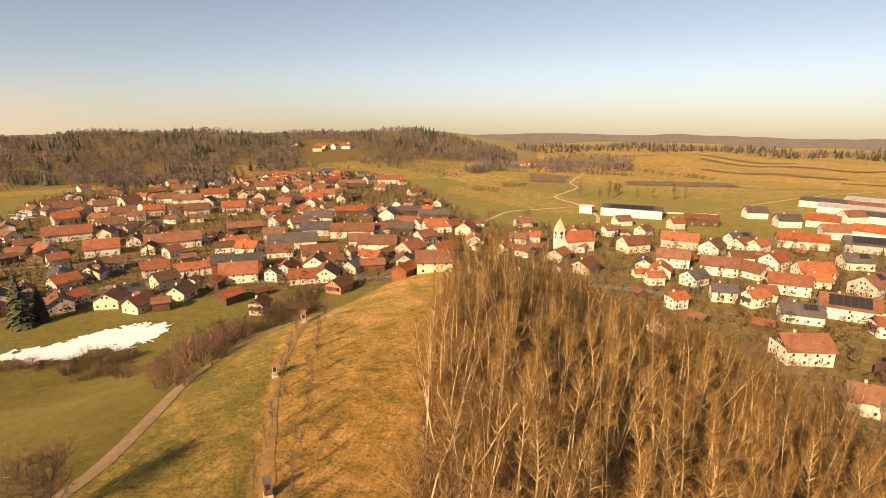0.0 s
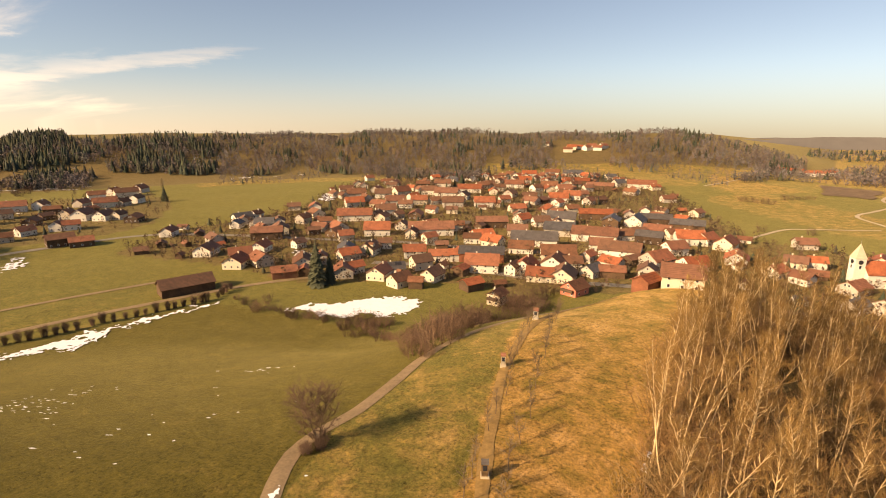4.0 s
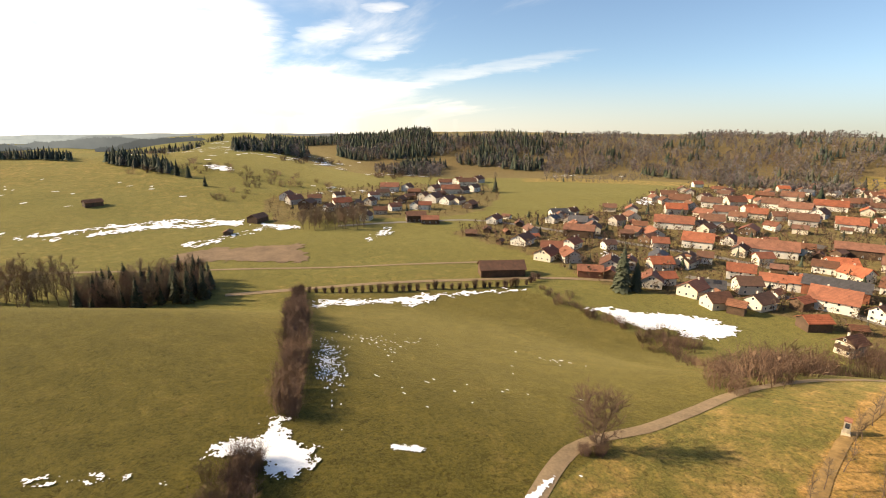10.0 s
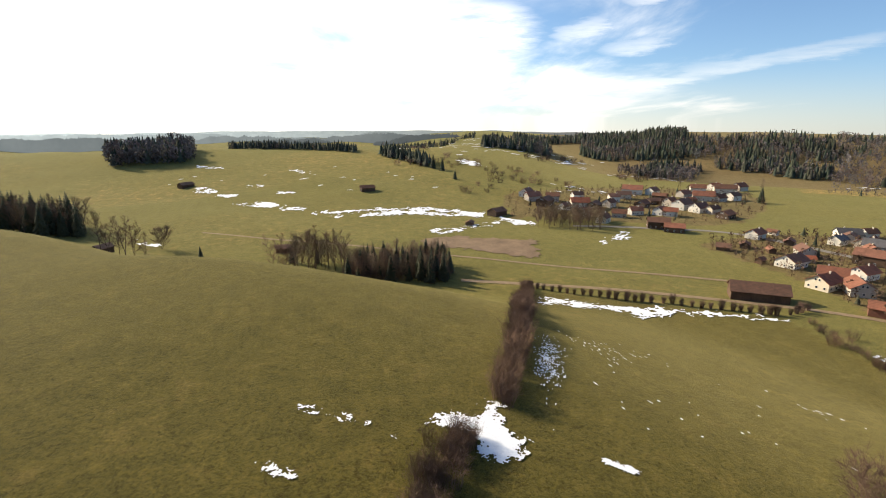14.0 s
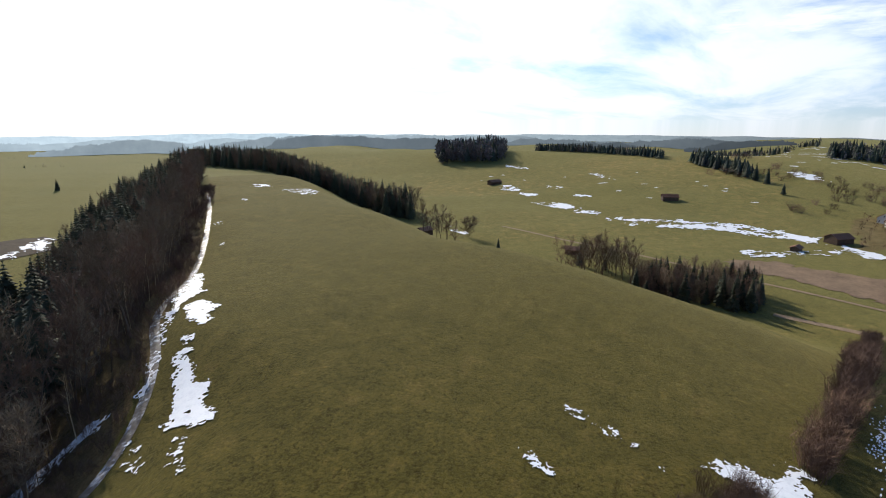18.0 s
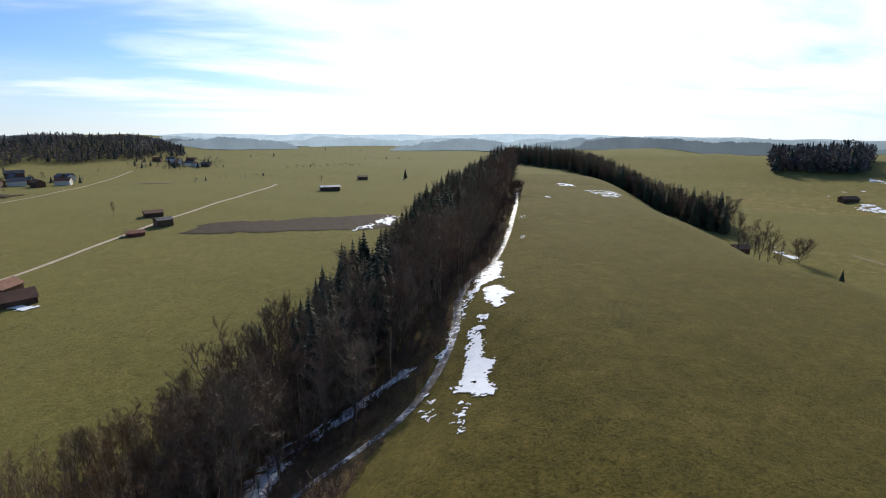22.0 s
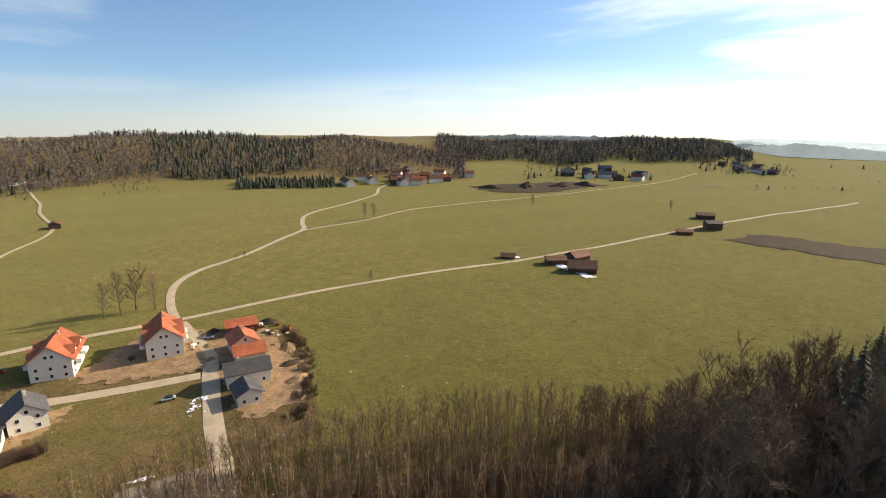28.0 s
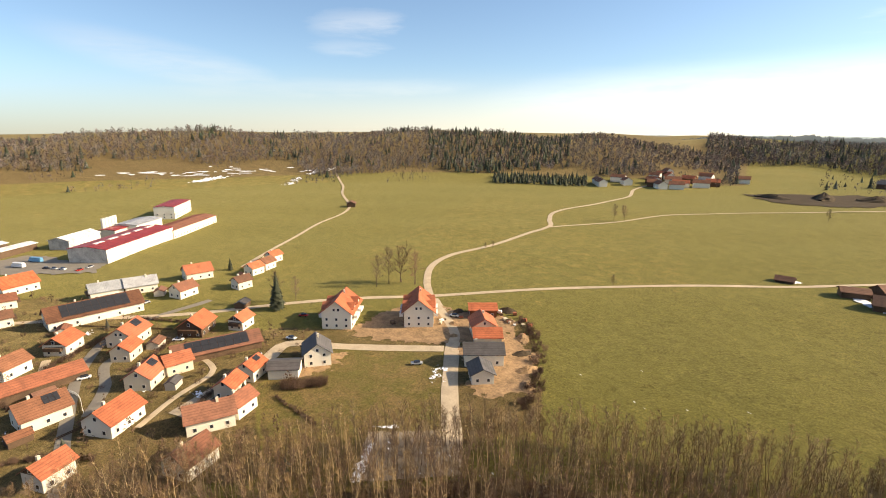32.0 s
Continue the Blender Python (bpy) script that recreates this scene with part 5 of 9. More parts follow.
# ---- far woods: thousands of small trees, one mesh a wood ----
def far_trees(name, label, places, share, lo, hi, seed, tint=(TWIG_FAR, TWIG_FAR_WARM, NEEDLE_FAR), blades=54):
    """places: x, y; share: how many of them are conifers (a number, or a function of the place)."""
    g = np.random.default_rng(seed)
    P = np.array(places)
    n = len(P)
    Z = land(P[:, 0], P[:, 1])
    S = np.array([share(x, y) for x, y in places]) if callable(share) else np.full(n, share)
    fir = g.random(n) < S
    H = g.uniform(lo, hi, n) * np.where(fir, g.uniform(0.85, 1.3, n), g.uniform(0.7, 1.12, n))
    V, T, M, C = [], [], [], []
    base = 0

    def add(co, tri, mat, shade):
        nonlocal base
        V.append(co.reshape(-1, 3))
        T.append(tri.reshape(-1, 3) + base)
        M.append(mat)
        C.append(shade)
        base += len(V[-1])

    # leafless crowns: tufts of twigs in a rounded, lopsided cloud
    B = np.where(~fir)[0]
    if len(B):
        k, nb = blades, len(B)
        w = (H[B] * g.uniform(0.24, 0.42, nb))[:, None]
        h = H[B][:, None]
        a, c = g.random((nb, k)) * 6.2832, g.uniform(-1, 1, (nb, k))
        rad = np.sqrt(1 - c * c) * g.uniform(0.3, 1.0, (nb, k))
        side = np.stack([np.cos(a) * rad, np.sin(a) * rad, c], -1)
        mid = np.stack([P[B, 0][:, None] + side[..., 0] * w, P[B, 1][:, None] + side[..., 1] * w, Z[B][:, None] + h * (0.56 + 0.40 * c)], -1)
        d = side + g.normal(0, 0.55, (nb, k, 3)) + np.array([0, 0, 0.35])
        d /= np.linalg.norm(d, axis=-1, keepdims=True)
        e = np.cross(d, g.normal(0, 1, (nb, k, 3)))
        e /= np.linalg.norm(e, axis=-1, keepdims=True)
        d = d * (h * g.uniform(0.05, 0.12, (nb, k)))[..., None]
        e = e * (h * g.uniform(0.035, 0.065, (nb, k)) * (40 / k) ** 0.5)[..., None]
        co = np.stack([mid - d - e, mid + e * 1.2, mid + d], 2)
        stem = np.stack([P[B, 0], P[B, 1], Z[B]], -1)
        t = (H[B] * 0.016)[:, None]
        trunk = np.stack([stem - t * np.array([1, 1, 0]), stem + t * np.array([1, 1, 0]), stem + np.array([0, 0, 1]) * (H[B] * 0.8)[:, None]], 1)
        m = (g.random(nb) > 0.6).astype(np.int32)
        tone_of = g.uniform(0.62, 1.35, nb)
        shade = np.stack([tone_of * g.uniform(0.92, 1.1, nb), tone_of, tone_of * g.uniform(0.9, 1.12, nb), np.ones(nb)], -1)
        add(co, np.arange(nb * k * 3), np.repeat(m, k), np.repeat(shade, k * 3, 0))
        add(trunk, np.arange(nb * 3), m, np.repeat(shade, 3, 0))
    # firs: ragged skirts, one over the other
    A = np.where(fir)[0]
    if len(A):
        na = len(A)
        w, h, a0 = H[A] * g.uniform(0.19, 0.29, na), H[A], g.random(na) * 6
        tone_of = g.uniform(0.6, 1.35, na)
        shade = np.stack([tone_of * g.uniform(0.85, 1.15, na), tone_of, tone_of * g.uniform(0.85, 1.1, na), np.ones(na)], -1)
        for q, (za, zb, wr) in enumerate(((0.08, 0.50, 1.0), (0.27, 0.68, 0.80), (0.46, 0.83, 0.58), (0.64, 0.94, 0.38), (0.80, 1.02, 0.2))):
            i = np.arange(8)
            ang = a0[:, None] + q + i * 0.7854
            reach = w[:, None] * wr * np.where(i % 2, 1.2, 0.7) * g.uniform(0.75, 1.25, (na, 8))
            ring = np.stack([P[A, 0][:, None] + np.cos(ang) * reach, P[A, 1][:, None] + np.sin(ang) * reach,
                             Z[A][:, None] + h[:, None] * (za + np.where(i % 2, -0.03, 0.05) + g.uniform(-0.02, 0.02, (na, 8)))], -1)
            tip = np.stack([P[A, 0], P[A, 1], Z[A] + h * zb], -1)[:, None]
            co = np.concatenate([ring, tip], 1)
            tri = np.stack([i, (i + 1) % 8, np.full(8, 8)], -1)[None] + (np.arange(na) * 9)[:, None, None]
            add(co, tri, np.full(na * 8, 2), np.repeat(shade, 9, 0))
    V, T, M, C = np.concatenate(V), np.concatenate(T), np.concatenate(M), np.concatenate(C)
    me = bpy.data.meshes.new(name)
    me.vertices.add(len(V))
    me.vertices.foreach_set("co", V.ravel())
    me.loops.add(T.size)
    me.loops.foreach_set("vertex_index", T.ravel().astype(np.int32))
    me.polygons.add(len(T))
    me.polygons.foreach_set("loop_start", np.arange(0, T.size, 3, dtype=np.int32))
    for m in tint:
        me.materials.append(m)
    me.polygons.foreach_set("material_index", M.astype(np.int32))
    me.color_attributes.new("shade", "FLOAT_COLOR", "POINT").data.foreach_set("color", C.ravel())
    me.update()
    return tagged(new(name, me), label, "woodland", kind="stuff")


def sector(a0, a1, r0, r1, gap, seed, grow=0.0, clear=None):
    """Places in a slice of the land; clear: a test that leaves a place free."""
    r2 = random.Random(seed)
    out = []
    r = r0
    while r < r1:
        g = gap * (1 + grow * (r - r0) / (r1 - r0 + 1))
        n = max(1, int(radians((a1 - a0) % 360) * r / g))
        for i in range(n):
            a = a0 + ((a1 - a0) % 360) * (i + r2.random()) / n
            q = r + r2.gauss(0, g * 0.4)
            x, y = polar(a, q)
            v = noise.noise((x / 70, y / 70, seed * 0.37))
            if clear and clear(a % 360, q, v):
                continue
            out.append((x, y))
        r += g
    return out


def fir_share(scale, bias, seed):
    return lambda x, y: min(1.0, max(0.0, bias + 1.6 * noise.noise((x / scale, y / scale, seed))))


BACK_WOOD = [polar(a, r) for a, r in ((121.3, 338), (125, 345), (130, 385), (136, 450), (141, 560), (146, 640), (141, 660), (133, 520), (127, 430), (121.6, 375))]
far_trees("wood", "leafless wood with dark firs on the hillside above the village",
          sector(352, 50, 590, 1010, 5.8, 1, 0.4, lambda a, r, v: r < ((625 if 22 < a < 60 else 745) + 230 * v) or noise.noise((a * 0.9, r / 34, 4.4)) > 0.42 or (9 < a < 15 and r < 880)), fir_share(60, -0.12, 2), 7, 12, 1, blades=34)
far_trees("wood", "dark fir wood on the hill beyond the hamlet",
          sector(50, 72, 640, 900, 5.0, 2, 0.3, lambda a, r, v: r < 720 + 150 * v or a > 66 and r < 760), fir_share(60, 0.55, 3), 8, 13, 2, blades=30)
far_trees("wood", "leafless mixed wood on the hills across the valley",
          sector(205, 300, 575, 900, 5.6, 4, 0.5, lambda a, r, v: r < 610 + 60 * v + (80 if a > 250 else 0) or (206 < a < 212 and r < 700)), lambda x, y: max(0, 0.8 * noise.noise((x / 50, y / 50, 5))) + (0.4 if 221 < math.degrees(math.atan2(-x, y)) % 360 < 236 else 0), 6.5, 11, 4, blades=34)
far_trees("wood", "dark fir plantation at the foot of the hill", sector(219, 229, 560, 600, 4.2, 5), 0.97, 5, 8, 5)
far_trees("wood", "wooded rise on the horizon of the plain", sector(300, 352, 1250, 1700, 13, 6, 0.4, lambda a, r, v: v < -0.25), 0.25, 10, 14, 6, blades=10)
far_trees("wood", "leafless wood at the far foot of the meadow ridge", sector(340, 356, 660, 900, 6.5, 8, 0.2, lambda a, r, v: v < -0.1), 0.05, 8, 12, 8, blades=30)
hollow = sector(86, 97.5, 204, 232, 3.2, 9)
joined("copse", [p for p in hollow if rng.random() < (0.6 if p[1] > 2 else 0.35)], [list(m) for m in SPRUCE], "dark firs in the hollow behind the meadow", 0.3, 0.72, "copse")
joined("copse", hollow, [[m] for m in BUSH], "brushwood in the hollow behind the meadow", 0.8, 1.7, "copse")
joined("copse", hollow, [list(m) for m in BROAD], "leafless trees in the hollow behind the meadow", 0.4, 0.8, "copse")
joined("copse", sector(97, 121, 222, 246, 5.0, 10, 0, lambda a, r, v: v < -0.12), [list(m) for m in BROAD], "line of leafless trees along the back of the ridge", 0.6, 1.15, "copse")
far_trees("wood", "large dark mixed wood on the far meadow", sector(111.8, 119, 636, 740, 5.2, 41), 0.25, 15, 20, 41, blades=44)
far_trees("wood", "strip of dark fir wood on the hill crest", scatter([polar(108.5, 736), polar(101, 676), polar(95.8, 620), polar(95.6, 652), polar(101, 712), polar(108.5, 775)], 4.6, 43), 0.8, 7, 10.5, 43)
far_trees("wood", "dark fir clump on the hill meadow", scatter([polar(93.3, 590), polar(88.2, 522), polar(87.8, 545), polar(93, 622)], 4.2, 44), 0.95, 8, 12.5, 44)
far_trees("wood", "leafless wood with firs above the snow-flecked meadow", sector(75, 82.3, 655, 760, 5.4, 45), 0.55, 10, 15, 45, blades=34)
far_trees("wood", "dark wood on the high ridge behind the hamlet", sector(62, 79, 900, 1060, 6, 49, 0.1, lambda a, r, v: v < -0.25), 0.7, 8, 12, 49, blades=24)
far_trees("copse", "leafless grove behind the hamlet", sector(61, 68, 600, 690, 6.5, 46, 0, lambda a, r, v: v < -0.1), 0.05, 10, 14, 46, blades=24)
back = scatter(BACK_WOOD, 6.6, 47)
joined("wood", back[::2], [list(m) for m in SPRUCE], "dark firs on the back slope of the ridge", 0.8, 1.15, "woodland")
joined("wood", back[1::2], [list(m) for m in BROAD], "leafless trees on the back slope of the ridge", 0.95, 1.3, "woodland")
joined("copse", sector(69, 76, 318, 356, 4.6, 17), [list(m) for m in BROAD], "leafless thicket at the edge of the hamlet", 0.5, 0.85, "copse")
far_trees("copse", "fruit trees and hedges between the village houses", [p for p in scatter(TOWN, 5.2, 21)], 0.04, 2.2, 6.0, 18, (TWIG_GARDEN, TWIG_GARDEN, NEEDLE_FAR), blades=30)
far_trees("copse", "fruit trees and hedges between the hamlet's houses", [p for p in scatter(HAMLET, 9, 22)], 0.06, 2.5, 6, 19, (TWIG_GARDEN, TWIG_GARDEN, NEEDLE_FAR), blades=26)
far_trees("copse", "garden trees and hedges of the estate", [p for p in scatter(ESTATE, 9.5, 23) if 250 < math.degrees(math.atan2(-p[0], p[1])) % 360], 0.06, 1.4, 4.6, 20, (TWIG_GARDEN, TWIG_GARDEN, NEEDLE_FAR), blades=30)

far_trees("scrub", "brown scrub on the slope above the village", sector(358, 50, 575, 760, 6.5, 31, 0, lambda a, r, v: v < -0.02), 0.02, 2.5, 6, 31, blades=14)
far_trees("copse", "trees and tall firs among the upper houses", sector(4, 32, 520, 740, 12, 37, 0, lambda a, r, v: v < 0.08), 0.22, 6, 13, 37, blades=30)
far_trees("scrub", "bushes and small trees on the slope below the wood", sector(236, 292, 560, 690, 9, 32, 0, lambda a, r, v: v < 0.12), 0.05, 2.5, 7, 32, blades=14)
joined("scrub", sector(58, 92, 430, 700, 15, 33, 0, lambda a, r, v: v < 0.25), [[m] for m in BUSH], "bushes and trees on the meadows beyond the hamlet", 1.2, 2.4, "scrub")
joined("scrub", along([(240, 700), (275, 644), (311, 596)], 5, 3, 61), [[m] for m in BUSH], "line of brown bushes across the plain", 1.0, 2.0, "scrub")
joined("copse", [(154, 459), (157, 464), (150, 456), (140, 438), (131, 433), (119, 449), (160, 470)], [list(m) for m in BROAD], "leafless trees beside the plain's lane", 0.6, 1.0, "copse")
joined("scrub", [(71 + dx * 5, 515 + dx * 3) for dx in range(-2, 3)] + [(39 + dx * 5, 486 - dx * 2) for dx in range(-2, 3)] + [(34, 362), (59, 364)], [[m] for m in BUSH], "clumps of brown bushes on the meadow", 1.2, 2.0, "scrub")
far_trees("wood", "long wooded ridge across the valley", sector(177, 208, 850, 1120, 6.0, 34, 0.2, lambda a, r, v: r < 880 + 70 * v + (40 if a < 180 else 0)), 0.15, 9, 13, 34, blades=26)
far_trees("copse", "trees round the far farmsteads", sector(184, 199, 620, 780, 16, 35, 0, lambda a, r, v: v < 0.05), 0.15, 5, 10, 35, blades=16)
far_trees("copse", "trees round the valley farms", sector(173.5, 182, 780, 930, 13, 66, 0, lambda a, r, v: v < 0.0), 0.2, 4, 9, 66, blades=20)
for k, (a0, r0, a1, r1) in enumerate(((168, 735, 160, 745), (171, 1010, 160, 1060), (176, 620, 169, 650), (160, 900, 154, 880), (166, 1250, 156, 1200))):
    far_trees("scrub", "thin line of trees and bushes across the plain", along([polar(a0, r0), polar((a0 + a1) / 2, (r0 + r1) / 2 + 6), polar(a1, r1)], 9 if k else 5, 2.5, 70 + k), 0.1, 2.5, 6, 70 + k, blades=16)
far_trees("copse", "trees round the far hamlet", sector(206, 214, 585, 680, 12, 36, 0, lambda a, r, v: v < -0.1), 0.15, 5, 10, 36, blades=16)

far_trees("wood", "dark wood over the snow-flecked hilltop", sector(83, 92, 860, 990, 6.0, 55, 0.1, lambda a, r, v: v < -0.2), 0.6, 7, 11, 55, blades=24)


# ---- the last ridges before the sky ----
def far_ridge(r, top, swing, seed, a0=0.0, a1=360.0, grain=14.0, material=HAZE_FAR):
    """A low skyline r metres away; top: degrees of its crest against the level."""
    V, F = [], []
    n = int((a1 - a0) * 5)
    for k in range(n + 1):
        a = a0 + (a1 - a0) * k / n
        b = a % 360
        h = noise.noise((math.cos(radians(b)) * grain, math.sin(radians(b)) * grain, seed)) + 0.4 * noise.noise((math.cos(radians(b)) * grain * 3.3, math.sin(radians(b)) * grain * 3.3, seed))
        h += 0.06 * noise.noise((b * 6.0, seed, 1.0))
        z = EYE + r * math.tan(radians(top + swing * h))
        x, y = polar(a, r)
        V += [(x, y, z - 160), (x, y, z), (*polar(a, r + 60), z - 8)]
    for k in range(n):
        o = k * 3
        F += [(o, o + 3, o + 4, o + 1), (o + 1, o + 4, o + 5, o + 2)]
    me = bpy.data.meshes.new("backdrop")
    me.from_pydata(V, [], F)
    # the material's glow paints the haze on this skyline
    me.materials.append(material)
    return tagged(new("backdrop", me), "distant wooded ridges on a backdrop with painted haze glow", "distance", kind="structure")


far_ridge(1700, -2.0, 0.7, 2.2, 76, 206, 9.0, HAZE_PALE)
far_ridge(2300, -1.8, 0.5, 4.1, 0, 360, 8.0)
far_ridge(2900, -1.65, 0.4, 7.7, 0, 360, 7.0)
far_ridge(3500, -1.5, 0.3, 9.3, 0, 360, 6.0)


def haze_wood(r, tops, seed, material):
    """A backdrop strip in painted haze with a crest of tree tops; tops: azimuth and height of the crest in degrees."""
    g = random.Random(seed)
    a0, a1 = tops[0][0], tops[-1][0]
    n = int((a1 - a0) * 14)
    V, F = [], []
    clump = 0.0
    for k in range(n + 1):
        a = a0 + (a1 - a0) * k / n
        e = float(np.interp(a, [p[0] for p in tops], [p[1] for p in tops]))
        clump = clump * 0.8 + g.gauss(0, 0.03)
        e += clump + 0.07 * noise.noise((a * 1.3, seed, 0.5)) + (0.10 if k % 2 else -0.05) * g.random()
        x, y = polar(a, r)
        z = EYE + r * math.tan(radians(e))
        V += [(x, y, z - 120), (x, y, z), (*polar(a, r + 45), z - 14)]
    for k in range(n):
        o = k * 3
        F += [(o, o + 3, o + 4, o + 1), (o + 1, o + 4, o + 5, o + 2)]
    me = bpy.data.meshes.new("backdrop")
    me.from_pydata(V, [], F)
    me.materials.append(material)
    return tagged(new("backdrop", me), "far wooded rise on a backdrop with painted haze glow", "distance", kind="structure")


# layered strips, each given its haze by the strength of its glow
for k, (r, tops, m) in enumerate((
    (1560, ((86, -2.6), (89, -2.0), (93, -1.7), (97, -2.0), (101, -2.3), (104, -2.0), (109, -1.9), (113, -2.4)), HAZE_MID),
    (1640, ((108, -2.3), (113, -1.7), (121, -1.6), (130, -1.7), (139, -2.2)), HAZE_PALE),
    (1420, ((98, -2.7), (100, -2.2), (105, -2.3), (108, -2.9)), HAZE_DIM),
    (1420, ((83, -2.4), (86, -1.8), (90, -1.9), (94, -2.7)), HAZE_DIM),
    (1240, ((118, -2.3), (120, -1.9), (124, -2.0), (128, -1.8), (132, -1.6), (136, -2.1), (137.5, -3.4)), HAZE_DIM),
    (1330, ((124, -2.2), (130, -1.7), (137, -1.8), (142, -2.6)), HAZE_MID),
    (1330, ((143.5, -4.2), (144.5, -2.3), (148, -1.9), (152, -2.3), (156, -2.9), (158.5, -4.2)), HAZE_MID),
    (1640, ((152, -3.0), (156, -2.1), (161, -1.9), (164, -2.4), (167, -3.2)), HAZE_PALE),
    (1500, ((165, -3.6), (167, -2.4), (170, -2.0), (174, -1.8), (178, -2.2), (181, -2.8)), HAZE_MID),
    (1600, ((172, -2.2), (186, -1.5), (200, -1.3), (208, -1.6), (214, -2.2)), HAZE_DIM),
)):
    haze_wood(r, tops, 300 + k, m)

# ---- buildings ----
def part(name, bm, material, parent, label=""):
    me = bpy.data.meshes.new(name)
    bm.to_mesh(me)
    bm.free()
    for m in material if isinstance(material, (list, tuple)) else (material,):
        me.materials.append(m)
    ob = new(name, me)
    ob.parent = parent
    if label:
        ob["label"] = label
    return ob


def raw(name, verts, faces, material, parent, label="", index=None):
    me = bpy.data.meshes.new(name)
    me.from_pydata(verts, [], faces)
    for m in material if isinstance(material, (list, tuple)) else (material,):
        me.materials.append(m)
    if index:
        me.polygons.foreach_set("material_index", np.array(index, np.int32))
    ob = new(name, me)
    ob.parent = parent
    if label:
        ob["label"] = label
    return ob


def box_data(x0, x1, y0, y1, z0, z1):
    v = [(x0, y0, z0), (x1, y0, z0), (x1, y1, z0), (x0, y1, z0), (x0, y0, z1), (x1, y0, z1), (x1, y1, z1), (x0, y1, z1)]
    f = [(0, 3, 2, 1), (4, 5, 6, 7), (0, 1, 5, 4), (1, 2, 6, 5), (2, 3, 7, 6), (3, 0, 4, 7)]
    return v, f


def box(name, dims, material, parent, label=""):
    return raw(name, *box_data(*dims), material, parent, label)


def window_mesh(w, h):
    v, f = box_data(-w / 2, w / 2, -0.05, 0.05, 0, h)
    v2, f2 = box_data(-w / 2 + 0.1, w / 2 - 0.1, -0.075, 0.02, 0.1, h - 0.1)
    n = len(v)
    me = bpy.data.meshes.new("window")
    me.from_pydata(v + v2, [], f + [tuple(i + n for i in q) for q in f2])
    me.materials.append(FRAME)
    me.materials.append(GLASS)
    me.polygons.foreach_set("material_index", np.array([0] * 6 + [1] * 6, np.int32))
    return me


WINDOW, WIDE_WINDOW, DOOR_WINDOW = window_mesh(0.85, 1.0), window_mesh(1.5, 1.05), window_mesh(1.0, 1.6)
SHUTTER = bpy.data.meshes.new("shutter")
SHUTTER.from_pydata(*[box_data(-0.25, 0.25, -0.06, 0.0, 0, 1.35)[0], [], box_data(0, 1, 0, 1, 0, 1)[1]])
SHUTTER.materials.append(TIMBER)
COUNT = {"windows": 0}


def put_window(me, parent, x, y, z, turn):
    ob = new(me.name, me)
    ob.parent = parent
    ob.matrix_basis = pose(x, y, z, 0, 0, turn)
    COUNT["windows"] += 1
    return ob


def gable_walls(L, W, H, rise):
    l, w = L / 2, W / 2
    v = [(-l, -w, -0.6), (l, -w, -0.6), (l, w, -0.6), (-l, w, -0.6), (-l, -w, H), (l, -w, H), (l, w, H), (-l, w, H), (-l, 0, H + rise), (l, 0, H + rise)]
    f = [(0, 1, 5, 4), (1, 2, 6, 9, 5), (2, 3, 7, 6), (3, 0, 4, 8, 7), (0, 3, 2, 1), (4, 5, 9, 8), (6, 7, 8, 9)]
    return v, f


def slope_data(L, W, H, rise, side, over, eave, thick):
    """One pitch of a gabled roof, with overhang and thickness."""
    l, w = L / 2 + over, W / 2
    k = rise / w
    a, b = side * (w + eave), 0.0
    za, zb = H - eave * k + 0.04, H + rise + 0.04
    v = [(-l, a, za), (l, a, za), (l, b, zb), (-l, b, zb), (-l, a, za + thick), (l, a, za + thick), (l, b, zb + thick), (-l, b, zb + thick)]
    f = [(0, 3, 2, 1), (4, 5, 6, 7), (0, 1, 5, 4), (1, 2, 6, 5), (2, 3, 7, 6), (3, 0, 4, 7)]
    return v, f if side < 0 else [q[::-1] for q in f]


WORDS = {id(ROOF_RED): "red tiled", id(ROOF_OLD): "dull red tiled", id(ROOF_BRIGHT): "bright red tiled", id(ROOF_BROWN): "brown tiled", id(ROOF_GREY): "dark grey", id(SHEET_GREY): "grey sheet", id(SHEET_RED): "dark red sheet", id(SHEET_WHITE): "pale sheet"}
WALLS = {id(RENDER_WHITE): "white rendered", id(RENDER_CREAM): "cream rendered", id(RENDER_RED): "rose rendered", id(RENDER_GREY): "grey rendered", id(TIMBER): "dark timber", id(TIMBER_RED): "red-brown timber", id(SHEET_WHITE): "white clad", id(STONE): "sandstone"}


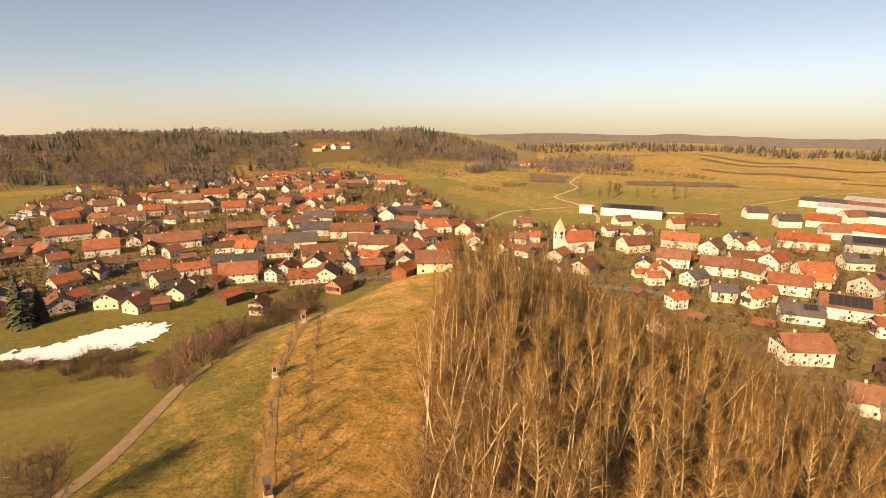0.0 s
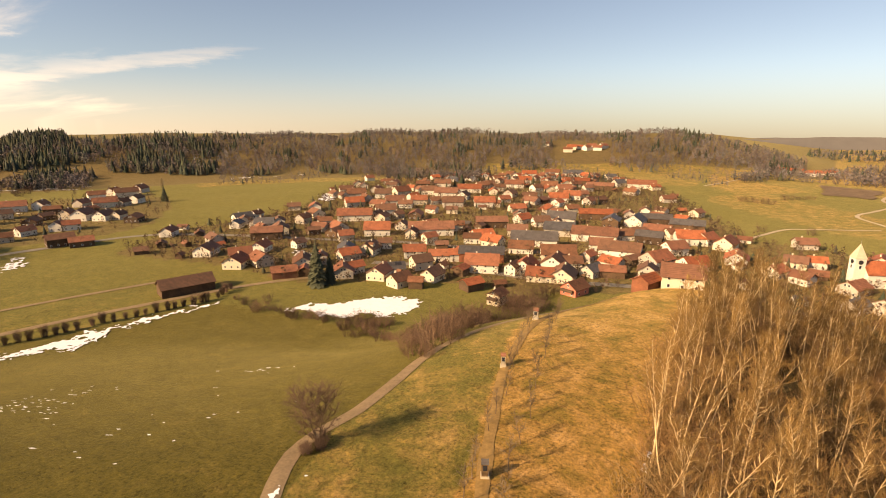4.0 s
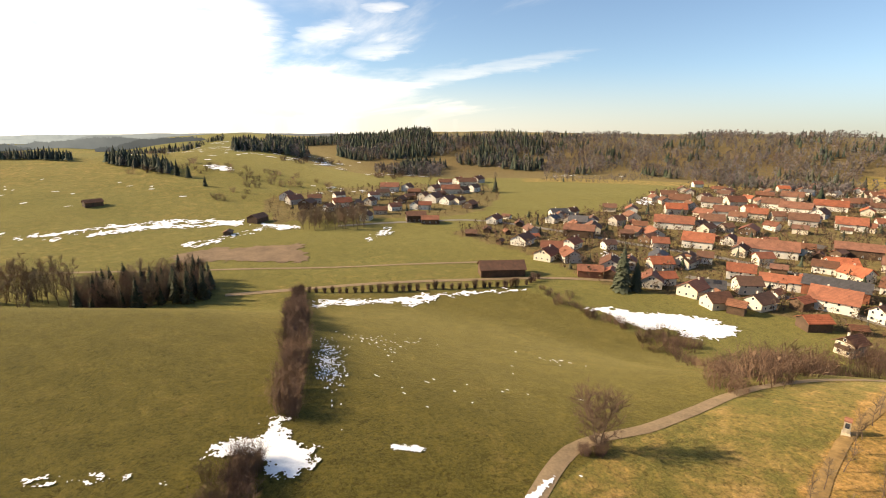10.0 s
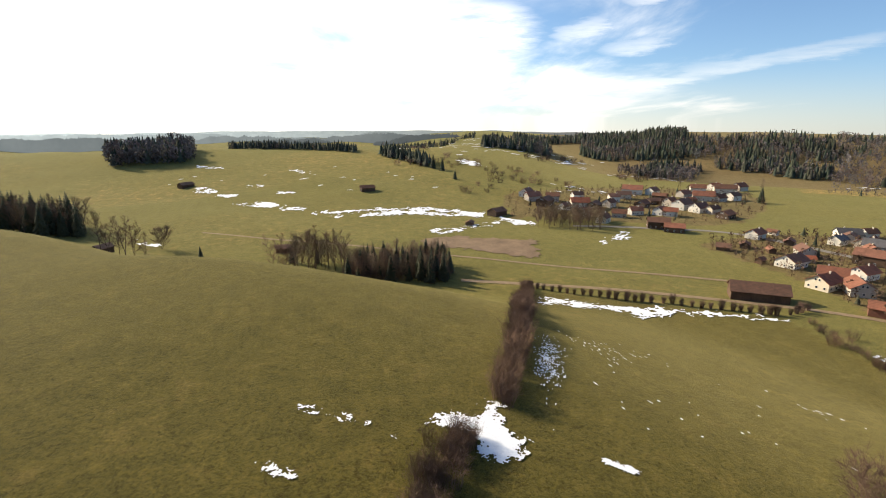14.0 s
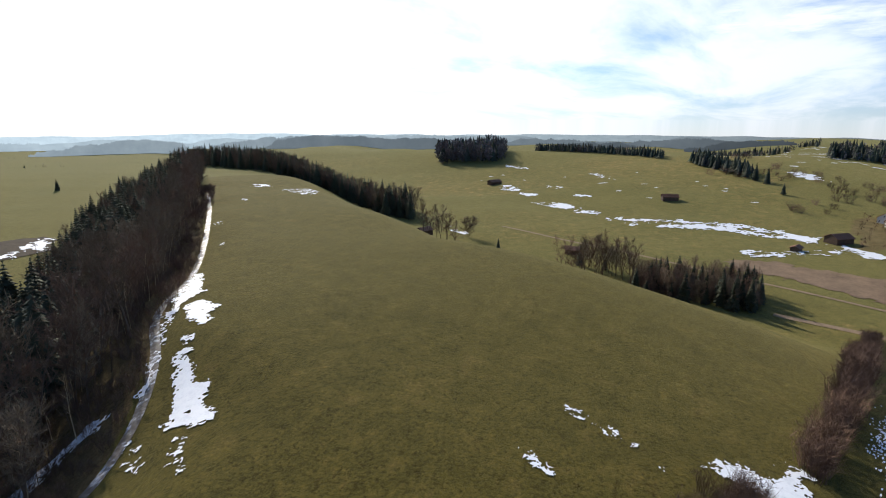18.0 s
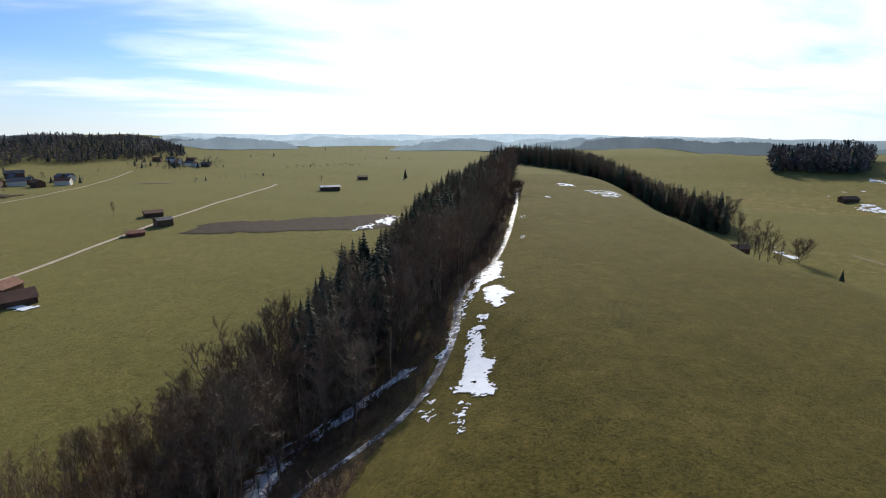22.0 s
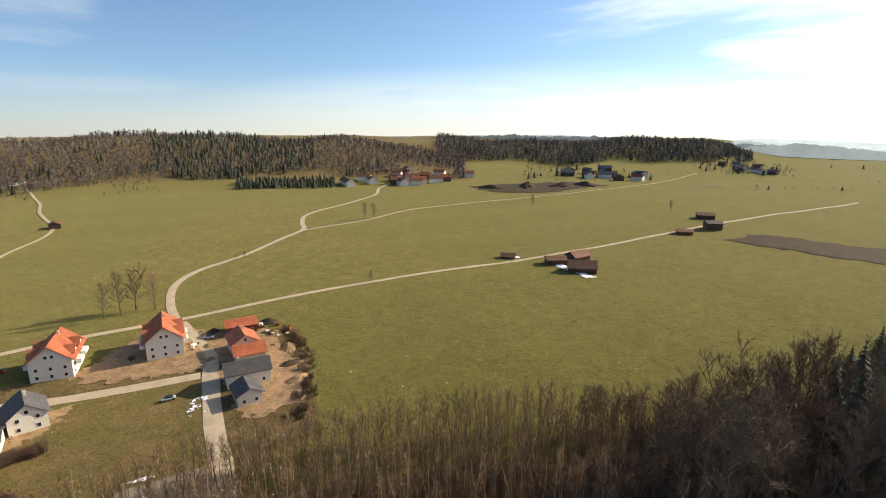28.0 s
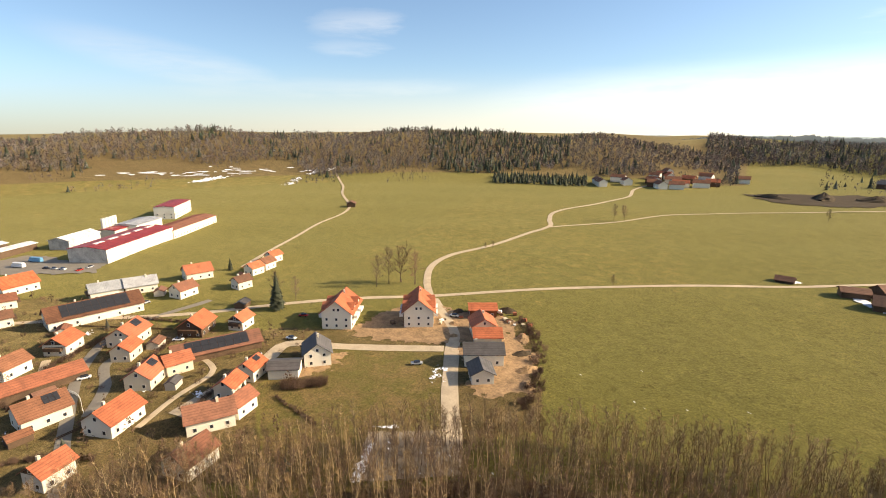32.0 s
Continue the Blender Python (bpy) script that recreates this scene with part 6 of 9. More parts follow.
def house(x, y, turn, L, W, H, roof, wall, pitch=0.62, solar="", chimney=True, windows=2, balcony=False, kind="house", group="", z=None, over=0.5, eave=0.6, label="", dormer=0, timber_top=False):
    """turn: the azimuth along which the ridge runs. solar: panels on the side towards the sun. windows: storeys that have them."""
    if group == "village houses" and kind == "house":
        W, H, over, eave = W * 1.08, H * 0.95, 0.6, 0.7      # broad low farmhouses under deep eaves
    if group == "houses of the estate" and roof in (ROOF_RED, ROOF_OLD, ROOF_BROWN) and int(abs(x * 7 + y * 3)) % 5 < 2:
        roof = ROOF_BRIGHT
    e = new(kind)
    e.matrix_basis = pose(x, y, ground_z(x, y) if z is None else z, 0, 0, turn + 90)
    rise = W / 2 * pitch
    raw("wall", *gable_walls(L, W, H, rise), wall, e)
    for s in (-1, 1):
        raw("roof", *slope_data(L, W, H, rise, s, over, eave, 0.18), roof, e)
    if timber_top:
        for s in (-1, 1):
            l = s * (L / 2 + 0.05)
            w = W / 2 * 0.94
            raw("gable_boarding", [(l, -w, H + 0.1), (l, w, H + 0.1), (l, 0, H + rise * 0.96), (l - s * 0.04, -w, H + 0.1), (l - s * 0.04, w, H + 0.1), (l - s * 0.04, 0, H + rise * 0.96)],
                [(0, 1, 2), (5, 4, 3), (0, 3, 4, 1), (1, 4, 5, 2), (2, 5, 3, 0)], TIMBER, e, "dark boarded gable")
    if chimney:
        cx = L * 0.18
        box("chimney", (cx - 0.28, cx + 0.28, -0.75, -0.2, H + rise * 0.7, H + rise + 0.8), RENDER_CREAM, e)
    k = rise / (W / 2)
    for c in solar:
        d = math.radians(turn + 90)
        s = -1 if math.sin(d) * sun_dir.x - math.cos(d) * sun_dir.y > 0 else 1
        small = L < 14
        n = 3 if small else max(2, int(L * 0.7 / 1.9))
        w0, w1 = s * W * (0.30 if small else 0.47), s * W * 0.05
        span = L * (0.34 if small else 0.72)
        for i in range(n):
            x0 = -L * 0.36 + i * span / n
            x1 = x0 + span / n - 0.07
            for p, q in ((w0, (w0 + w1) / 2 + s * 0.04), ((w0 + w1) / 2, w1)):
                zp, zq = H + rise - abs(p) * k + 0.34, H + rise - abs(q) * k + 0.34
                v = [(x0, p, zp), (x1, p, zp), (x1, q, zq), (x0, q, zq)]
                v += [(a, b, c2 - 0.07) for a, b, c2 in v]
                raw("solar_panel", v, [(0, 1, 2, 3), (7, 6, 5, 4), (0, 4, 5, 1), (1, 5, 6, 2), (2, 6, 7, 3), (3, 7, 4, 0)], PANEL, e, "dark solar panel")
    for i in range(dormer):
        dx = -L * 0.22 + i * L * 0.44
        d = raw("dormer", *gable_walls(2.4, 2.2, 1.2, 0.7), wall, e)
        d.matrix_basis = pose(dx, -W * 0.27, H + rise * 0.30, 0, 0, 90)
        for s in (-1, 1):
            raw("dormer_roof", *slope_data(2.6, 2.2, 1.2, 0.7, s, 0.1, 0.15, 0.12), roof, d)
    if balcony:
        for s in (-1, 1):
            b = box("balcony", (s * (L / 2), s * (L / 2 + 1.1), -W * 0.38, W * 0.38, H * 0.55, H * 0.55 + 0.95), TIMBER, e, "dark wooden balcony")
    far = math.hypot(x, y) > 215

    def seen(a):
        """Far houses have windows on the sides towards the hill alone."""
        d = math.radians(turn + 90 + a)
        return not far or (math.sin(d) * x - math.cos(d) * y) < 0.15 * math.hypot(x, y)

    for st in range(windows):
        z0 = 0.7 + st * 2.05
        if z0 + 1.0 > H + 0.1:
            break
        n = max(2, int(L / 2.9))
        for i in range(n):
            wx = -L / 2 + (i + 0.5) * L / n
            if seen(0):
                put_window(WINDOW, e, wx, -W / 2 - 0.02, z0, 0)
            if (i % 2 == 0 or n < 5) and seen(180):
                put_window(WINDOW, e, wx, W / 2 + 0.02, z0, 180)
        n = 2 if W < 7.5 else 3
        for i in range(n):
            wy = -W / 2 + (i + 0.5) * W / n
            if seen(270):
                put_window(WINDOW, e, -L / 2 - 0.02, wy, z0, 270)
            if seen(90):
                put_window(WINDOW, e, L / 2 + 0.02, wy, z0, 90)
    if windows and rise > 1.6:
        for s in (-1, 1):
            if not seen(90 * s):
                continue
            for wy in ((-0.7, 0.7) if W > 7.5 else (0,)):
                put_window(WINDOW, e, s * (L / 2 + 0.02 + (0.05 if timber_top else 0)), wy, H + 0.35, 90 * s)
    if not label:
        label = f"{WALLS[id(wall)]} {kind.replace('_', ' ')} with a {WORDS[id(roof)]} gabled roof"
        if solar:
            label = label.replace(" gabled roof", " roof") + " and solar panels"
    return tagged(e, label, "house" if kind == "house" else kind.replace("_", " "), group)


R, B, G, N, O, D = ROOF_RED, ROOF_BROWN, ROOF_GREY, ROOF_BRIGHT, SHEET_GREY, ROOF_OLD
RW, RC, TI, TR, RO, RG = RENDER_WHITE, RENDER_CREAM, TIMBER, TIMBER_RED, RENDER_RED, RENDER_GREY

# ---- the village, its upper houses, the lower village and the hamlet ----
house(-205.6, 279.3, 124, 22.2, 9.5, 4.4, R, RW, 0.68, windows=1, group="village houses")
house(-174.4, 227.6, 140, 7.7, 5.9, 4.2, R, RG, 0.68, windows=1, group="village houses")
house(-167.1, 248.3, 120, 14.4, 9.5, 4.4, R, RW, 0.68, windows=1, group="village houses")
house(-139.9, 263.4, 122, 25.6, 9.5, 4.4, D, RW, 0.68, windows=1, group="village houses")
house(-144.9, 249.1, 20, 7.2, 5.5, 4.2, B, RC, 0.68, windows=1, group="village houses")
house(-163.0, 269.0, 18, 8.3, 6.4, 3.3, D, RW, 0.68, windows=1, group="village houses")
house(-130.6, 280.3, 120, 7.4, 5.0, 4.2, B, RW, 0.68, windows=1, group="village houses")
house(-115.6, 297.6, 119, 19.0, 9.5, 4.4, D, TI, 0.52, windows=1, chimney=False, kind="barn", group="village houses")
house(-118.6, 286.4, 178, 6.2, 4.8, 3.2, D, TI, 0.52, windows=1, chimney=False, kind="barn", group="village houses")
house(-101.8, 217.0, 123, 6.7, 5.0, 4.2, R, RW, 0.68, dormer=1, group="village houses")
house(-91.1, 222.9, 110, 20.8, 9.5, 4.4, G, TR, 0.52, windows=0, chimney=False, kind="barn", group="village houses")
house(-115.9, 184.1, 129, 8.5, 5.6, 3.3, G, RC, 0.68, solar="s", group="village houses")
house(-97.2, 184.1, 175, 8.4, 6.4, 3.3, B, RC, 0.68, group="village houses")
house(-132.6, 179.0, 158, 6.2, 4.8, 3.7, R, RW, 0.68, group="village houses")
house(-146.1, 209.3, 10, 10.3, 7.9, 3.7, B, RC, 0.68, dormer=1, group="village houses")
house(-122.5, 213.4, 123, 10.2, 6.7, 4.2, R, RW, 0.68, group="village houses")
house(-109.9, 197.0, 146, 8.5, 6.6, 4.2, B, RC, 0.68, group="village houses")
house(-89.9, 196.9, 176, 6.2, 4.8, 3.2, R, TI, 0.52, windows=0, chimney=False, kind="barn", group="village houses")
house(-84.4, 207.2, 108, 14.3, 9.4, 4.4, R, RW, 0.68, dormer=1, group="village houses")
house(-78.1, 181.0, 152, 7.9, 6.0, 3.2, R, TI, 0.52, windows=0, chimney=False, kind="barn", group="village houses")
house(-105.5, 171.3, 163, 8.3, 6.4, 3.3, B, RC, 0.68, dormer=1, group="village houses")
house(-98.3, 172.2, 112, 5.5, 5.0, 3.2, B, TI, 0.52, windows=0, chimney=False, kind="barn", group="village houses")
house(-155.6, 159.8, 138, 10.2, 6.8, 3.2, D, TR, 0.52, windows=0, chimney=False, kind="barn", group="village houses")
house(-149.6, 165.8, 36, 6.2, 4.8, 3.2, R, TI, 0.52, windows=0, chimney=False, kind="barn", group="village houses")
house(-217.2, 212.4, 128, 16.7, 9.5, 4.4, D, TI, 0.52, windows=1, chimney=False, kind="barn", group="village houses")
house(-228.7, 255.2, 3, 8.3, 6.4, 4.2, B, RG, 0.68, windows=1, group="village houses")
house(-269.8, 255.5, 3, 7.2, 5.6, 3.7, B, RW, 0.68, windows=1, group="village houses")
house(-187.9, 235.4, 7, 9.2, 7.1, 3.2, B, TI, 0.52, windows=1, chimney=False, kind="barn", group="village houses")
house(-186.1, 202.9, 170, 6.2, 4.8, 3.3, D, RW, 0.68, windows=1, group="village houses")
house(-156.7, 185.1, 38, 6.2, 4.8, 4.2, D, RG, 0.68, balcony=True, timber_top=True, group="village houses")
house(-130.5, 243.7, 153, 7.1, 5.4, 4.2, R, RC, 0.68, windows=1, group="village houses")
house(-197.7, 304.5, 132, 13.6, 9.0, 4.4, B, RW, 0.68, windows=1, group="village houses")
house(-182.2, 296.4, 162, 6.2, 4.8, 3.7, B, RG, 0.68, windows=1, group="village houses")
house(-172.7, 303.4, 20, 11.6, 8.9, 3.2, R, TI, 0.52, windows=1, chimney=False, kind="barn", group="village houses")
house(-63.0, 169.7, 172, 6.2, 4.8, 4.2, B, RC, 0.68, balcony=True, timber_top=True, group="village houses")
house(-210.6, 254.5, 133, 8.0, 5.3, 4.2, B, RW, 0.68, windows=1, group="village houses")
house(-238.0, 231.1, 128, 10.9, 7.2, 4.2, G, RW, 0.68, windows=1, group="village houses")
house(-145.3, 222.5, 125, 6.3, 5.0, 3.7, B, RW, 0.68, windows=1, group="village houses")
house(-201.8, 233.2, 147, 7.2, 5.5, 3.2, B, TI, 0.52, windows=1, chimney=False, kind="barn", group="village houses")
house(-118.4, 234.5, 121, 6.2, 5.0, 3.2, D, TI, 0.52, windows=0, chimney=False, kind="barn", group="village houses")
house(-70.4, 207.8, 174, 6.2, 4.8, 4.2, B, RW, 0.68, group="village houses")
house(-103.8, 323.3, 156, 10.0, 7.7, 3.3, R, RW, 0.68, windows=1, group="village houses")
house(-89.8, 317.4, 126, 10.2, 7.8, 3.7, B, RW, 0.68, windows=1, group="village houses")
house(-79.8, 318.3, 10, 6.2, 4.8, 4.2, B, RC, 0.68, windows=1, group="village houses")
house(-80.3, 332.2, 98, 17.3, 9.5, 4.4, G, RW, 0.68, windows=1, group="village houses")
house(-63.6, 356.7, 104, 21.6, 9.5, 4.4, R, TI, 0.52, windows=1, chimney=False, kind="barn", group="village houses")
house(-49.9, 337.1, 1, 12.9, 9.9, 4.4, G, TI, 0.52, windows=1, chimney=False, kind="barn", group="village houses")
house(-36.6, 346.1, 172, 13.0, 10.0, 4.4, G, RW, 0.68, windows=1, group="village houses")
house(-26.4, 358.8, 102, 19.9, 9.5, 4.4, G, TI, 0.52, windows=1, chimney=False, kind="barn", group="village houses")
house(-51.5, 291.3, 95, 24.2, 9.5, 4.4, D, RW, 0.68, windows=1, group="village houses")
house(-72.9, 297.5, 100, 16.8, 9.5, 4.4, G, RG, 0.68, windows=1, group="village houses")
house(-78.0, 264.0, 107, 23.7, 9.5, 4.4, G, RW, 0.68, windows=1, group="village houses")
house(-36.9, 298.2, 123, 9.2, 7.1, 3.7, B, RW, 0.68, windows=1, group="village houses")
house(-30.9, 309.2, 123, 8.1, 6.2, 3.7, D, RG, 0.68, windows=1, group="village houses")
house(-21.4, 318.1, 86, 14.7, 9.5, 4.4, R, TI, 0.52, windows=1, chimney=False, kind="barn", group="village houses")
house(-12.9, 313.7, 130, 8.1, 6.2, 4.2, B, RC, 0.68, windows=1, group="village houses")
house(-4.2, 305.7, 106, 14.0, 9.3, 4.4, R, RW, 0.68, windows=1, group="village houses")
house(4.3, 308.5, 148, 9.8, 7.5, 4.2, R, RW, 0.68, windows=1, group="village houses")
house(-6.5, 344.2, 90, 19.0, 9.5, 4.4, G, TI, 0.52, windows=1, chimney=False, kind="barn", group="village houses")
house(-58.5, 238.2, 111, 15.6, 9.5, 4.4, B, RC, 0.68, group="village houses")
house(-33.2, 260.2, 88, 19.1, 9.5, 4.4, B, RW, 0.68, balcony=True, group="village houses")
house(-45.5, 244.3, 162, 6.2, 4.8, 3.7, R, RG, 0.68, group="village houses")
house(-44.2, 269.8, 105, 11.4, 7.5, 3.7, D, RW, 0.68, windows=1, group="village houses")
house(-15.9, 249.4, 146, 12.2, 9.4, 4.4, R, RG, 0.68, group="village houses")
house(-9.8, 276.6, 131, 10.1, 7.8, 4.2, R, RW, 0.68, windows=1, group="village houses")
house(-49.7, 229.5, 114, 8.0, 6.2, 3.3, B, RW, 0.68, group="village houses")
house(-39.1, 220.7, 157, 8.2, 6.3, 3.3, G, RG, 0.68, group="village houses")
house(-31.4, 223.9, 102, 10.4, 6.9, 3.2, D, TI, 0.52, windows=0, chimney=False, kind="barn", group="village houses")
house(-0.2, 248.9, 133, 11.6, 8.9, 3.3, R, RW, 0.68, group="village houses")
house(-2.5, 146.7, 94, 10.0, 6.6, 4.2, D, RC, 0.68, timber_top=True, group="village houses")
house(-40.1, 192.6, 157, 8.4, 6.4, 3.3, B, RO, 0.68, balcony=True, group="village houses")
house(-57.3, 204.8, 103, 10.7, 7.1, 3.3, R, RC, 0.68, balcony=True, group="village houses")
house(-66.7, 214.3, 2, 11.4, 8.7, 3.3, R, RW, 0.68, group="village houses")
house(-56.3, 224.2, 1, 11.7, 9.0, 3.7, B, RW, 0.68, group="village houses")
house(-48.6, 208.6, 5, 11.8, 9.1, 3.3, B, RC, 0.68, group="village houses")
house(-23.4, 296.1, 86, 13.7, 9.0, 4.4, G, TI, 0.52, windows=1, chimney=False, kind="barn", group="village houses")
house(13.4, 300.7, 164, 11.4, 8.8, 4.2, R, RC, 0.68, windows=1, group="village houses")
house(-79.0, 245.6, 104, 11.9, 7.8, 3.3, B, RW, 0.68, group="village houses")
house(-80.9, 421.3, 162, 8.9, 6.9, 3.7, D, RW, 0.68, windows=1, group="village houses")
house(-11.1, 144.1, 155, 6.2, 4.8, 3.2, R, TR, 0.52, windows=0, chimney=False, kind="barn", group="village houses")
house(-11.5, 225.7, 147, 6.2, 4.8, 3.2, B, TI, 0.52, windows=0, chimney=False, kind="barn", group="village houses")
house(-26.3, 248.4, 147, 7.6, 5.8, 3.2, B, TI, 0.52, windows=0, chimney=False, kind="barn", group="village houses")
house(-17.6, 229.0, 3, 8.6, 6.6, 4.2, B, RG, 0.68, balcony=True, group="village houses")
house(-93.5, 282.2, 108, 11.1, 7.3, 4.2, D, RC, 0.68, windows=1, group="village houses")
house(-191.5, 436.1, 112, 20.7, 9.5, 4.4, R, RW, 0.68, windows=0, group="village houses")
house(-192.1, 484.6, 127, 11.0, 8.5, 3.3, B, RW, 0.68, windows=0, group="village houses")
house(-168.2, 492.3, 114, 18.0, 9.5, 4.4, R, RW, 0.68, windows=0, group="village houses")
house(-187.9, 603.7, 115, 16.3, 9.5, 4.4, R, RW, 0.68, windows=0, group="village houses")
house(-140.0, 473.2, 152, 9.9, 7.6, 4.2, B, RW, 0.68, windows=0, group="village houses")
house(-196.3, 398.6, 109, 19.3, 9.5, 4.4, D, RW, 0.68, windows=1, group="village houses")
house(-171.1, 358.0, 119, 15.4, 9.5, 4.4, B, RG, 0.68, windows=1, group="village houses")
house(-149.8, 369.6, 118, 15.4, 9.5, 4.4, R, RW, 0.68, windows=1, group="village houses")
house(-141.0, 371.9, 103, 6.4, 5.0, 3.7, D, RC, 0.68, windows=1, group="village houses")
house(-105.2, 419.3, 111, 14.8, 9.5, 4.4, R, RW, 0.68, windows=1, group="village houses")
house(-114.9, 405.9, 162, 10.3, 8.0, 3.2, D, TI, 0.52, windows=1, chimney=False, kind="barn", group="village houses")
house(-114.8, 476.6, 123, 13.0, 10.0, 4.4, R, RW, 0.68, windows=0, group="village houses")
house(-119.4, 547.4, 98, 27.1, 9.5, 4.4, R, TI, 0.52, windows=0, chimney=False, kind="barn", group="village houses")
house(-88.7, 512.7, 92, 25.1, 9.5, 4.4, D, TI, 0.52, windows=0, chimney=False, kind="barn", group="village houses")
house(-76.1, 540.8, 139, 11.1, 8.5, 4.2, G, RG, 0.68, windows=0, group="village houses")
house(-54.5, 539.5, 99, 26.1, 9.5, 4.4, D, RW, 0.68, windows=0, group="village houses")
house(-81.2, 420.2, 178, 7.3, 5.6, 3.7, D, RG, 0.68, windows=1, group="village houses")
house(-74.8, 431.7, 145, 10.8, 8.3, 3.2, B, TI, 0.52, windows=1, chimney=False, kind="barn", group="village houses")
house(-229.7, 457.9, 112, 15.4, 9.5, 4.4, B, RW, 0.68, windows=0, group="village houses")
house(-243.1, 441.3, 123, 12.8, 8.5, 4.4, B, TI, 0.52, windows=0, chimney=False, kind="barn", group="village houses")
house(-235.5, 389.1, 149, 13.0, 10.0, 4.4, D, RC, 0.68, windows=1, group="village houses")
house(-213.8, 371.6, 158, 8.5, 6.6, 3.3, R, RW, 0.68, windows=1, group="village houses")
house(-213.1, 342.2, 128, 13.8, 9.1, 4.4, R, RW, 0.68, windows=1, group="village houses")
house(-199.3, 355.6, 122, 12.1, 8.0, 4.4, R, RC, 0.68, windows=1, group="village houses")
house(-236.6, 321.3, 139, 13.6, 9.0, 4.4, R, RG, 0.68, windows=1, group="village houses")
house(-327.5, 474.2, 149, 9.0, 6.9, 3.7, D, RW, 0.68, windows=0, group="village houses")
house(-290.3, 453.7, 124, 8.9, 5.9, 3.7, B, RG, 0.68, windows=0, group="village houses")
house(-166.7, 630.6, 101, 16.9, 9.5, 4.4, B, RW, 0.68, windows=0, group="village houses")
house(-141.7, 628.5, 104, 22.5, 9.5, 4.4, G, RW, 0.68, windows=0, group="village houses")
house(-149.4, 428.4, 174, 10.1, 7.8, 3.7, B, RG, 0.68, windows=1, group="village houses")
house(-261.9, 358.9, 132, 15.3, 9.5, 4.4, B, RC, 0.68, windows=1, group="village houses")
house(-240.9, 368.1, 120, 13.1, 8.7, 4.4, B, RW, 0.68, windows=1, group="village houses")
house(-188.6, 361.8, 143, 8.5, 6.5, 3.7, B, RW, 0.68, windows=1, group="village houses")
house(-179.1, 395.1, 9, 11.1, 8.5, 3.7, B, RW, 0.68, windows=1, group="village houses")
house(-128.4, 415.9, 107, 11.0, 7.3, 4.2, B, RC, 0.68, windows=1, group="village houses")
house(-171.4, 460.2, 116, 10.3, 6.8, 4.2, B, RC, 0.68, windows=0, group="village houses")
house(-97.1, 495.2, 133, 8.3, 6.4, 4.2, D, RG, 0.68, windows=0, group="village houses")
house(-284.8, 375.9, 135, 12.0, 7.9, 3.7, B, RW, 0.68, windows=1, group="village houses")
house(-171.4, 534.5, 110, 14.4, 9.5, 4.4, R, RW, 0.68, windows=0, group="village houses")
house(-154.2, 386.9, 2, 8.7, 6.7, 3.2, B, TI, 0.52, windows=1, chimney=False, kind="barn", group="village houses")
house(-133.3, 494.6, 99, 15.4, 9.5, 4.4, B, RW, 0.68, windows=0, group="village houses")
house(-200.5, 336.8, 115, 9.8, 6.5, 3.7, B, RW, 0.68, windows=1, group="village houses")
house(-216.6, 405.9, 112, 13.7, 9.1, 4.4, B, RW, 0.68, windows=1, group="village houses")
house(-144.3, 399.2, 133, 8.5, 6.5, 3.3, R, RW, 0.68, windows=1, group="village houses")
house(-99.2, 442.0, 104, 13.5, 8.9, 4.4, R, RW, 0.68, windows=1, group="village houses")
house(-185.9, 806.9, 100, 13.0, 9.0, 4.4, R, RC, 0.68, windows=0, group="farm on the hill")
house(-149.8, 818.5, 98, 13.0, 9.0, 4.4, D, RW, 0.68, windows=0, group="farm on the hill")
house(-160.7, 828.6, 105, 13.0, 9.0, 4.4, D, RW, 0.68, windows=0, group="farm on the hill")
house(-226.5, 816.3, 102, 10.6, 7.0, 4.2, B, RW, 0.68, windows=0, group="farm on the hill")
house(-164.9, 814.2, 154, 12.1, 9.0, 4.4, D, RW, 0.68, windows=0, group="farm on the hill")
house(-176.3, 817.3, 115, 8.6, 6.6, 3.7, R, RG, 0.68, windows=0, group="farm on the hill")
house(-143.5, 830.6, 145, 13.0, 9.0, 4.4, D, RW, 0.68, windows=0, group="farm on the hill")
house(-187.7, 790.1, 106, 13.0, 9.0, 4.4, B, RC, 0.68, windows=0, group="farm on the hill")
house(212.8, 350.7, 83, 13.0, 10.0, 4.4, G, RW, 0.68, windows=1, group="lower village houses")
house(164.3, 326.2, 66, 19.8, 9.5, 4.4, B, TI, 0.52, windows=1, chimney=False, kind="barn", group="lower village houses")
house(143.5, 315.1, 105, 8.6, 6.6, 4.2, R, RG, 0.68, windows=1, group="lower village houses")
house(214.9, 319.7, 80, 13.0, 10.0, 4.4, G, RW, 0.68, windows=1, group="lower village houses")
house(188.0, 265.7, 67, 23.0, 9.5, 4.4, R, RG, 0.68, windows=1, group="lower village houses")
house(219.9, 286.5, 72, 12.8, 9.9, 4.4, D, RW, 0.68, windows=1, group="lower village houses")
house(150.5, 227.5, 120, 11.2, 8.6, 4.2, R, RW, 0.68, windows=1, group="lower village houses")
house(216.6, 256.7, 62, 21.8, 9.5, 4.4, G, RG, 0.68, windows=1, solar="s", group="lower village houses")
house(241.6, 285.9, 42, 18.2, 9.5, 4.4, R, RW, 0.68, windows=1, group="lower village houses")
house(124.7, 267.1, 63, 17.6, 9.5, 4.4, R, RG, 0.68, windows=1, group="lower village houses")
house(96.7, 257.2, 106, 13.0, 10.0, 4.4, D, RC, 0.68, windows=1, group="lower village houses")
house(134.9, 253.3, 136, 12.3, 9.5, 4.4, B, RW, 0.68, windows=1, group="lower village houses")
